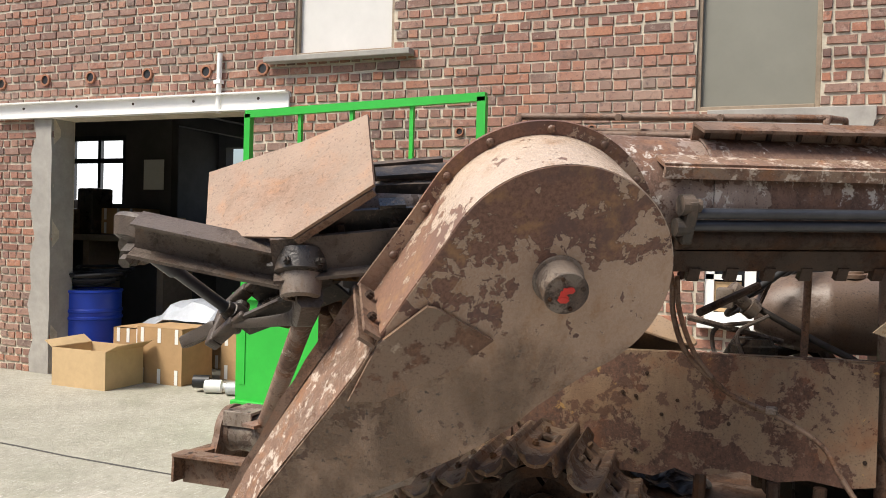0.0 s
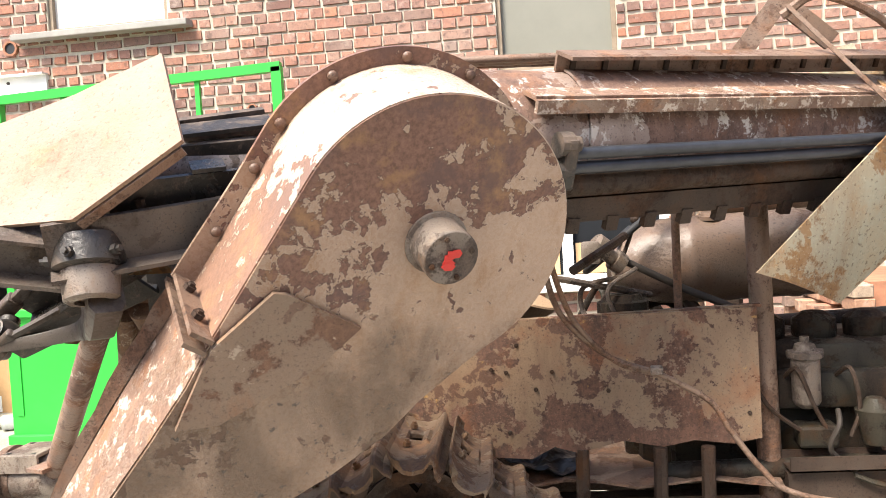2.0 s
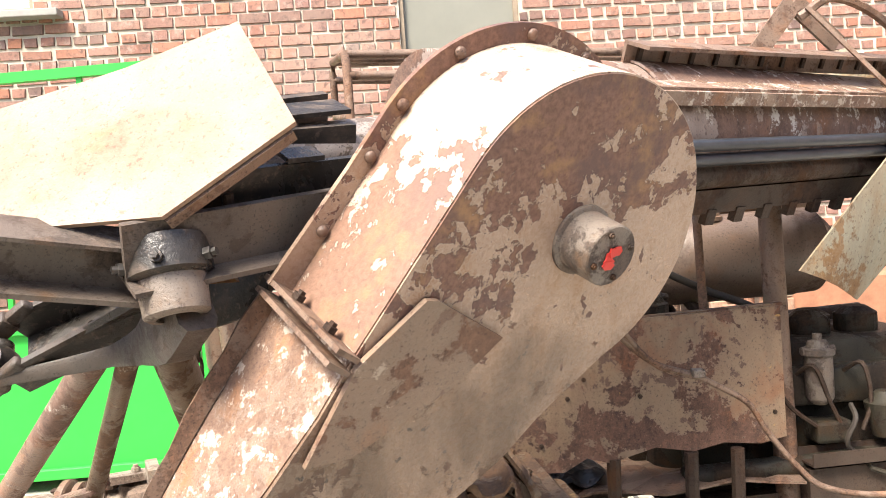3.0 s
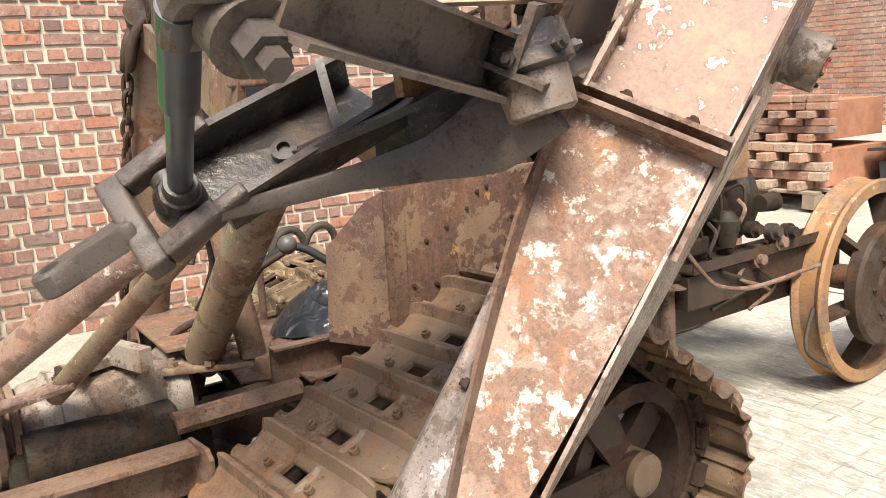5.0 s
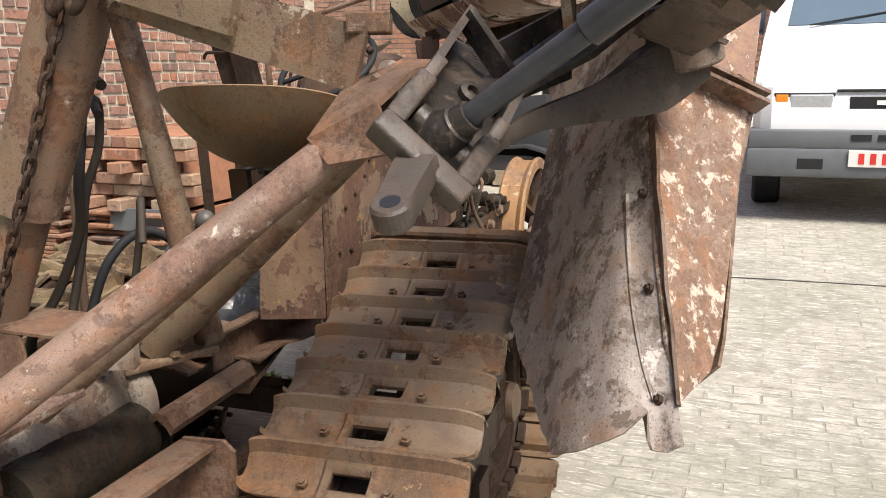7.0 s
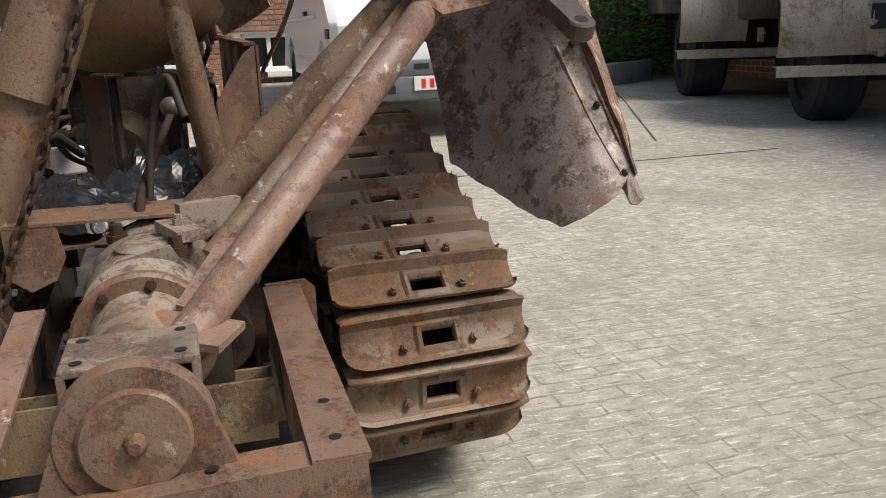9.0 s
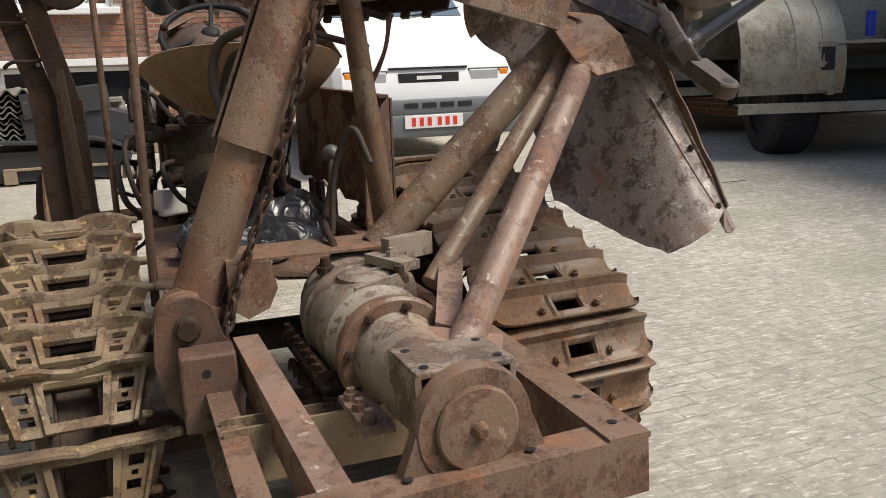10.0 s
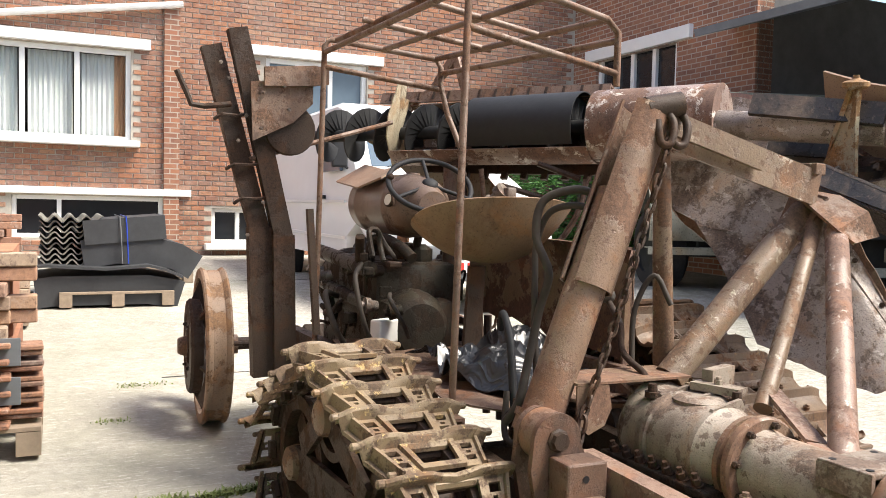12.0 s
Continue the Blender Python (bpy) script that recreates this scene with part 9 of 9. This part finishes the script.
# corrugated sheets and rubber sheets on the pallet
def corrugated_bundle():
    t = thing("corrugated_sheet_bundle", (4.95, 4.05, 0.5), "bundle of weathered corrugated fibre-cement sheets standing on edge", "corrugated sheets")
    for k in range(9):
        bm = bmesh.new()
        rows = []
        for j in range(42):
            y = 4.31 - j * 0.0125 + 0.006 * (k % 3)
            z = 0.63 + k * 0.047 + 0.026 * math.cos(j * 0.0125 / 0.125 * 2 * math.pi)
            rows.append([V(4.80 + 0.012 * (k % 4), y, z), V(5.2, y, z), V(5.75, y, z + 0.005)])
        sheet(bm, rows, 0.012)
        part("corrugated_sheet", bm, "fibro", t, smooth=60)


def rubber_pile():
    t = thing("rubber_sheet_pile", (5.1, 3.7, 0.4), "thick black rubber sheets tied with blue cord on a pallet", "rubber sheets")
    bm = bmesh.new()
    rows = [[V(4.66 + 0.5 * j, y, 0.40 + dz) for j in (0, 1, 2)] for y, dz in ((4.34, -0.02), (4.2, 0.0), (3.8, 0.0), (3.45, 0.0), (3.28, -0.03), (3.18, -0.06))]
    sheet(bm, rows, 0.25)
    part("lower_sheet", bm, "slate", t, smooth=40)
    bm = bmesh.new()
    rows = [[V(4.60 + 0.5 * j, y, z) for j in (0, 1, 2)] for y, z in ((4.42, 0.60), (4.25, 0.615), (4.05, 0.60), (3.8, 0.585), (3.6, 0.60), (3.45, 0.61), (3.3, 0.57), (3.17, 0.51))]
    sheet(bm, rows, 0.022)
    part("loose_flap", bm, "slate", t, "loose wavy rubber flap", 60)
    bm = bmesh.new()
    rows = [[V(4.78 + 0.4 * j, y, z) for j in (0, 1, 2)] for y, z in ((3.98, 0.70), (3.7, 0.74), (3.4, 0.73), (3.2, 0.68), (3.04, 0.58))]
    sheet(bm, rows, 0.24)
    part("middle_sheet", bm, "slate", t, smooth=40)
    bm = bmesh.new()
    rows = [[V(4.76 + 0.42 * j, y, z) for j in (0, 1, 2)] for y, z in ((3.97, 0.885), (3.7, 0.91), (3.30, 0.945))]
    sheet(bm, rows, 0.21)
    part("upper_sheet", bm, "slate", t, smooth=40)
    for dy, mt in ((0.0, "greyplastic"), (0.05, "blue")):
        bm = bmesh.new()
        sweep(bm, [V(4.745, 3.66 - dy, 0.62), V(4.74, 3.67 - dy, 0.85), V(4.75, 3.68 - dy, 1.03), V(5.5, 3.68 - dy, 1.035)], 0.006, 5, 1, sharp=True)
        part("cord", bm, mt, t)


corrugated_bundle()
rubber_pile()


# ---- green rail skip ----
def rail_skip():
    t = thing("rail_skip", (-2.75, 5.15, 0.1), "bright green steel skip with a tall open rail frame", "skip")
    y = 5.14
    bm = bmesh.new()
    for p0, p1 in (((-3.70, y, 2.24), (-1.83, y, 2.30)), ):
        beam(bm, p0, p1, 0.05, 0.055)
    part("top_rail", bm, "green", t)
    for x, w in ((-3.68, 0.05), (-1.855, 0.06)):
        bm = bmesh.new()
        beam(bm, (x, y, 0.25), (x, y, 2.24 + 0.032 * (x + 3.7)), 0.05, w, (1, 0, 0))
        part("corner_post", bm, "green", t)
    for x in (-3.24, -2.82, -2.36):
        bm = bmesh.new()
        beam(bm, (x, y + 0.005, 0.85), (x, y + 0.005, 2.23 + 0.032 * (x + 3.7)), 0.028, 0.028, (1, 0, 0))
        part("rail_bar", bm, "green", t)
    bm = bmesh.new()
    box(bm, (-2.78, y - 0.005, 0.50), (1.92, 0.025, 0.80), bevel=0.004)
    pn = part("front_panel", bm, "green", t, "flat bright green side panel")
    for z, h in ((0.10, 0.06), (0.90, 0.05)):
        bm = bmesh.new()
        box(bm, (-2.78, y - 0.025, z), (1.96, 0.05, h), bevel=0.006)
        part("panel_rim", bm, "green", t)
    for x in (-3.73, -1.80):
        bm = bmesh.new()
        box(bm, (x, y + 0.22, 0.45), (0.03, 0.45, 0.75), bevel=0.004)
        part("end_panel", bm, "green", t)
    bm = bmesh.new()
    box(bm, (-2.78, y + 0.22, 0.10), (1.9, 0.45, 0.03))
    part("floor_plate", bm, "green", t)
    for x in (-3.5, -2.1):
        bm = bmesh.new()
        box(bm, (x, y + 0.15, 0.04), (0.1, 0.3, 0.09))
        part("foot", bm, "green", t)
    bm = bmesh.new()
    sheet(bm, [[V(-3.72, y - 0.03, 1.86), V(-3.72, y - 0.03, 1.82)], [V(-3.62, y - 0.05, 1.80), V(-3.62, y - 0.05, 1.77)], [V(-3.50, y - 0.04, 1.775), V(-3.50, y - 0.04, 1.75)]], 0.003)
    part("tied_strip", bm, "paper", t, "fluttering white plastic strip")


rail_skip()


# ---- things in the garage ----
def oil_drum(x, y, label):
    t = thing("oil_drum", (x, y, 0), label, "oil drum", "blue oil drums")
    bm = bmesh.new()
    lathe(bm, (x, y, 0.0), (0, 0, 1), [(0, 0.27), (0, 0.30), (0.02, 0.305), (0.04, 0.29), (0.24, 0.29), (0.25, 0.302), (0.27, 0.302), (0.28, 0.29), (0.48, 0.29), (0.49, 0.302), (0.51, 0.302), (0.52, 0.29), (0.55, 0.29), (0.56, 0.30), (0.58, 0.30), (0.59, 0.29), (0.74, 0.29), (0.75, 0.303), (0.77, 0.30), (0.77, 0.28), (0.755, 0.275)], 40)
    part("barrel", bm, "blue", t, smooth=35)
    bm = bmesh.new()
    lathe(bm, (x + 0.12, y - 0.08, 0.755), (0, 0, 1), [(0, 0.035), (0.012, 0.035), (0.012, 0.02)], 12)
    part("bung", bm, "grease", t)


oil_drum(-6.32, 6.28, "blue steel oil drum with ribs inside the garage")
oil_drum(-7.05, 6.45, "blue steel oil drum beside the garage pier")
rnd = random.Random(2)
for k, (x, y, z) in enumerate(((-6.32, 6.28, 0.78), (-7.0, 6.45, 0.78), (-6.75, 6.9, 0.8))):
    bm = bmesh.new()
    for j in range(6):
        r = 0.20 + 0.018 * j
        sweep(bm, [V(x + r * math.cos(a / 8 * 6.28 + j) * (1 if j % 2 else 0.85), y + r * math.sin(a / 8 * 6.28 + j), z + 0.02 + 0.02 * j + rnd.uniform(0, 0.03)) for a in range(9)], 0.016, 6, 2)
    tagged(part("hose_coil", bm, "rubber"), "tangled black rubber hoses on the drum", "hose", "hose coils")


def cardboard_box(x0, x1, y0, y1, z0, z1, mt, label, open_top):
    t = thing("cardboard_box", ((x0 + x1) / 2, (y0 + y1) / 2, z0), label, "cardboard box", "cardboard boxes")
    bm = bmesh.new()
    for a, b, c, d in ((x0, x1, y0, y0 + 0.008), (x0, x1, y1 - 0.008, y1), (x0, x0 + 0.008, y0 + 0.008, y1 - 0.008), (x1 - 0.008, x1, y0 + 0.008, y1 - 0.008)):
        box(bm, ((a + b) / 2, (c + d) / 2, (z0 + z1) / 2), (b - a, d - c, z1 - z0))
    box(bm, ((x0 + x1) / 2, (y0 + y1) / 2, z0 + 0.006), (x1 - x0 - 0.02, y1 - y0 - 0.02, 0.008))
    part("carton", bm, mt, t)
    if open_top:
        for a, b in ((x0, -0.10), (x1, 0.10)):
            bm = bmesh.new()
            sheet(bm, [[V(a, y0, z1), V(a, y1, z1)], [V(a + b, y0 + 0.01, z1 + 0.05), V(a + b, y1, z1 + 0.06)]], 0.006)
            part("flap", bm, mt, t)
    else:
        bm = bmesh.new()
        box(bm, ((x0 + x1) / 2, (y0 + y1) / 2, z1 - 0.004), (x1 - x0, y1 - y0, 0.008))
        part("lid", bm, mt, t)
        for x in (x0 + 0.06, (x0 + x1) / 2, x1 - 0.06):
            for z in (z0 + 0.07, z1 - 0.07):
                bm = bmesh.new()
                box(bm, (x, y0 - 0.002, z), (0.035, 0.003, 0.13))
                part("tape", bm, "paper", t)


cardboard_box(-5.86, -5.26, 5.40, 5.85, 0.0, 0.33, "cardpale", "open pale cardboard box on the garage floor", True)
cardboard_box(-5.36, -4.86, 5.88, 6.3, 0.0, 0.50, "card", "brown cardboard box with strips of pale tape", False)
cardboard_box(-5.75, -5.40, 6.0, 6.4, 0.0, 0.46, "card", "brown cardboard box behind the open box", False)
cardboard_box(-4.80, -4.05, 6.35, 6.9, 0.0, 0.45, "card", "long brown cardboard box in the garage", False)
cardboard_box(-5.25, -4.8, 6.8, 7.2, 0.0, 0.55, "card", "brown cardboard box in the garage", False)
cardboard_box(-3.95, -3.4, 6.5, 7.0, 0.0, 0.42, "card", "brown cardboard box in the garage", False)
cardboard_box(-7.4, -6.9, 7.5, 7.9, 1.30, 1.60, "card", "brown cardboard box on the workbench", False)
bm = bmesh.new()
rows = []
for i in range(9):
    rows.append([V(-5.75 + 0.13 * i + 0.02 * rnd.random(), 6.35 + 0.12 * j, 0.42 + 0.30 * math.sin(3.1 * (i + 0.5) / 9) * math.sin(3.1 * (j + 0.5) / 5) + rnd.uniform(-0.04, 0.05)) for j in range(5)])
sheet(bm, rows, 0.01)
tagged(part("plastic_bag", bm, "plasticbag", smooth=20), "crumpled grey plastic sheeting on the boxes", "plastic bag")
# bench with dim clutter
bench = thing("workbench", (-7.6, 7.75, 0), "dark cluttered workbench under the garage window", "workbench")
bm = bmesh.new()
box(bm, (-7.6, 7.72, 1.25), (2.4, 0.6, 0.07), bevel=0.005)
part("top", bm, "wood", bench)
for x in (-8.6, -7.6, -6.5):
    bm = bmesh.new()
    box(bm, (x, 7.72, 0.61), (0.09, 0.5, 1.22))
    part("leg", bm, "wood", bench)
for x, y, w, h, mt in ((-8.35, 7.7, 0.5, 0.42, "darkrust"), (-7.75, 7.75, 0.28, 0.55, "grease"), (-8.0, 7.6, 0.3, 0.30, "tank"), (-6.6, 7.7, 0.3, 0.22, "cardpale")):
    bm = bmesh.new()
    box(bm, (x, y, 1.287 + h / 2), (w, 0.3, h), rz=rnd.uniform(-20, 20), bevel=0.02)
    tagged(part("tool_case", bm, mt), "dusty dark tool case on the workbench", "tool case", "tool cases on the bench")
bm = bmesh.new()
box(bm, (-7.05, 7.96, 2.02), (0.30, 0.008, 0.36))
tagged(part("notice", bm, "paper"), "pale paper notice on the garage wall", "notice")
for x, z, mt in ((-4.5, 0.06, "white"), (-4.28, 0.06, "lamp"), (-4.1, 0.05, "white"), (-4.62, 0.09, "black")):
    bm = bmesh.new()
    lathe(bm, (x, 5.75, z), (1, 0.4, 0), [(0, 0.03), (0, 0.055), (0.14, 0.055), (0.15, 0.03), (0.18, 0.025)], 14)
    tagged(part("spray_can", bm, mt, smooth=40), "small can lying on the garage floor", "can", "cans on the floor")

# ---- cables, loops and scrap by the wall ----
rnd = random.Random(21)
cab = thing("cable_heap", (0.5, 5.3, 0), "untidy heap of grey cables and wires along the wall", "cables")
for k in range(26):
    bm = bmesh.new()
    x, y, z = rnd.uniform(-0.6, 1.2), rnd.uniform(4.95, 5.5), rnd.uniform(0.03, 0.12)
    pts = []
    a = rnd.uniform(-0.4, 0.4)
    for j in range(6):
        pts.append(V(x, y, max(0.015, z)))
        x += rnd.uniform(0.16, 0.26)
        y = min(5.66, max(4.9, y + rnd.uniform(-0.12, 0.12)))
        z = max(0.015, z + rnd.uniform(-0.10, 0.11))
    sweep(bm, pts, rnd.uniform(0.006, 0.012), 5, 3)
    part("cable", bm, rnd.choice(("plasticbag", "greyplastic", "silver", "rubber", "paper")), cab)
for k, (x, z, r, rz) in enumerate(((0.30, 0.30, 0.19, 0.2), (0.56, 0.30, 0.20, -0.2), (0.10, 0.22, 0.18, 0.5))):
    bm = bmesh.new()
    sweep(bm, [V(x - 0.06, 5.32, 0.02), V(x - 0.10, 5.30, 0.25), V(x - 0.04, 5.27, 0.46), V(x + 0.06, 5.26, 0.50), V(x + 0.13, 5.28, 0.40), V(x + 0.10, 5.31, 0.22), V(x - 0.02, 5.34, 0.02)], 0.022, 8)
    tagged(part("hose_loop", bm, "hose", smooth=60), "thick dark hose loop standing against the wall", "hose", "hose loops by the wall")
for k in range(16):
    x, y = rnd.uniform(-0.9, 1.3), rnd.uniform(4.45, 5.55)
    bm = bmesh.new()
    box(bm, (x, y, 0.03 + rnd.uniform(0, 0.03)), (rnd.uniform(0.15, 0.5), rnd.uniform(0.03, 0.09), rnd.uniform(0.02, 0.06)), rz=rnd.uniform(-60, 60), bevel=0.003)
    mt = rnd.choice(("rust", "wood", "tile", "darkrust", "wood"))
    tagged(part("scrap_board" if mt == "wood" else "scrap_iron", bm, mt), "weathered scrap piece lying by the brick wall", "scrap", "scrap by the wall")


# ---- weeds ----
def weeds(x0, y0, x1, y1, n, spread, h, seed, label):
    r = random.Random(seed)
    vs, fs = [], []
    for k in range(n):
        t = r.random()
        x, y = x0 + (x1 - x0) * t + r.gauss(0, spread), y0 + (y1 - y0) * t + r.gauss(0, spread)
        a, ln, w = r.uniform(0, 6.28), h * r.uniform(0.2, 0.7), r.uniform(0.003, 0.006)
        b, c, s2 = V(x, y, gz(x) - 0.002), V(math.cos(a), math.sin(a), 0), V(-math.sin(a), math.cos(a), 0)
        i = len(vs)
        vs += [b - s2 * w, b + s2 * w, b + c * ln * 0.35 + V(0, 0, ln * 0.6) + s2 * w * 0.7, b + c * ln * 0.35 + V(0, 0, ln * 0.6) - s2 * w * 0.7, b + c * ln * 0.9 + V(0, 0, ln * 0.75)]
        fs += [(i, i + 1, i + 2, i + 3), (i + 3, i + 2, i + 4)]
    me = bpy.data.meshes.new("weeds")
    me.from_pydata(vs, [], fs)
    me.materials.append(M["grass"])
    tagged(new("weeds", me), label, "weeds", kind="stuff")


weeds(0.30, 4.12, 0.34, 3.72, 330, 0.022, 0.06, 1, "tufts of green grass in the concrete joint")
weeds(0.33, 3.66, 0.37, 3.36, 420, 0.018, 0.055, 2, "tufts of green grass in the concrete joint")
weeds(0.36, 3.3, 0.40, 3.1, 120, 0.014, 0.05, 3, "tufts of green grass in the concrete joint")
weeds(1.45, 4.0, 1.46, 3.85, 60, 0.02, 0.03, 4, "sparse weeds on the yard")
weeds(2.1, 3.85, 2.12, 3.6, 90, 0.03, 0.03, 5, "sparse weeds in a concrete joint")
weeds(-3.15, 2.75, -2.2, 2.95, 420, 0.05, 0.05, 6, "low weeds in a joint of the yard")
weeds(-2.6, 2.55, -2.4, 2.7, 160, 0.08, 0.04, 7, "low weeds in a joint of the yard")

# ---- single bricks of the garage wall ----
SB = share("brick", (0.198 - 0.0125, 0.026, 0.062), "brick", 0.003)
HB = share("brick", (0.0985 - 0.0125, 0.026, 0.062), "brick", 0.003)
wg = bpy.data.objects["wall_garage"]
PLACE.setdefault(wg, wg.location.copy())
rnd = random.Random(77)
for x, z, y, head in NEARBRICK:
    piece("brick", SB if head else HB, wg, V(x + (0.0928 if head else 0.043), y + 0.013 + rnd.uniform(-0.002, 0.003), z + 0.031), rnd.uniform(-0.006, 0.006))
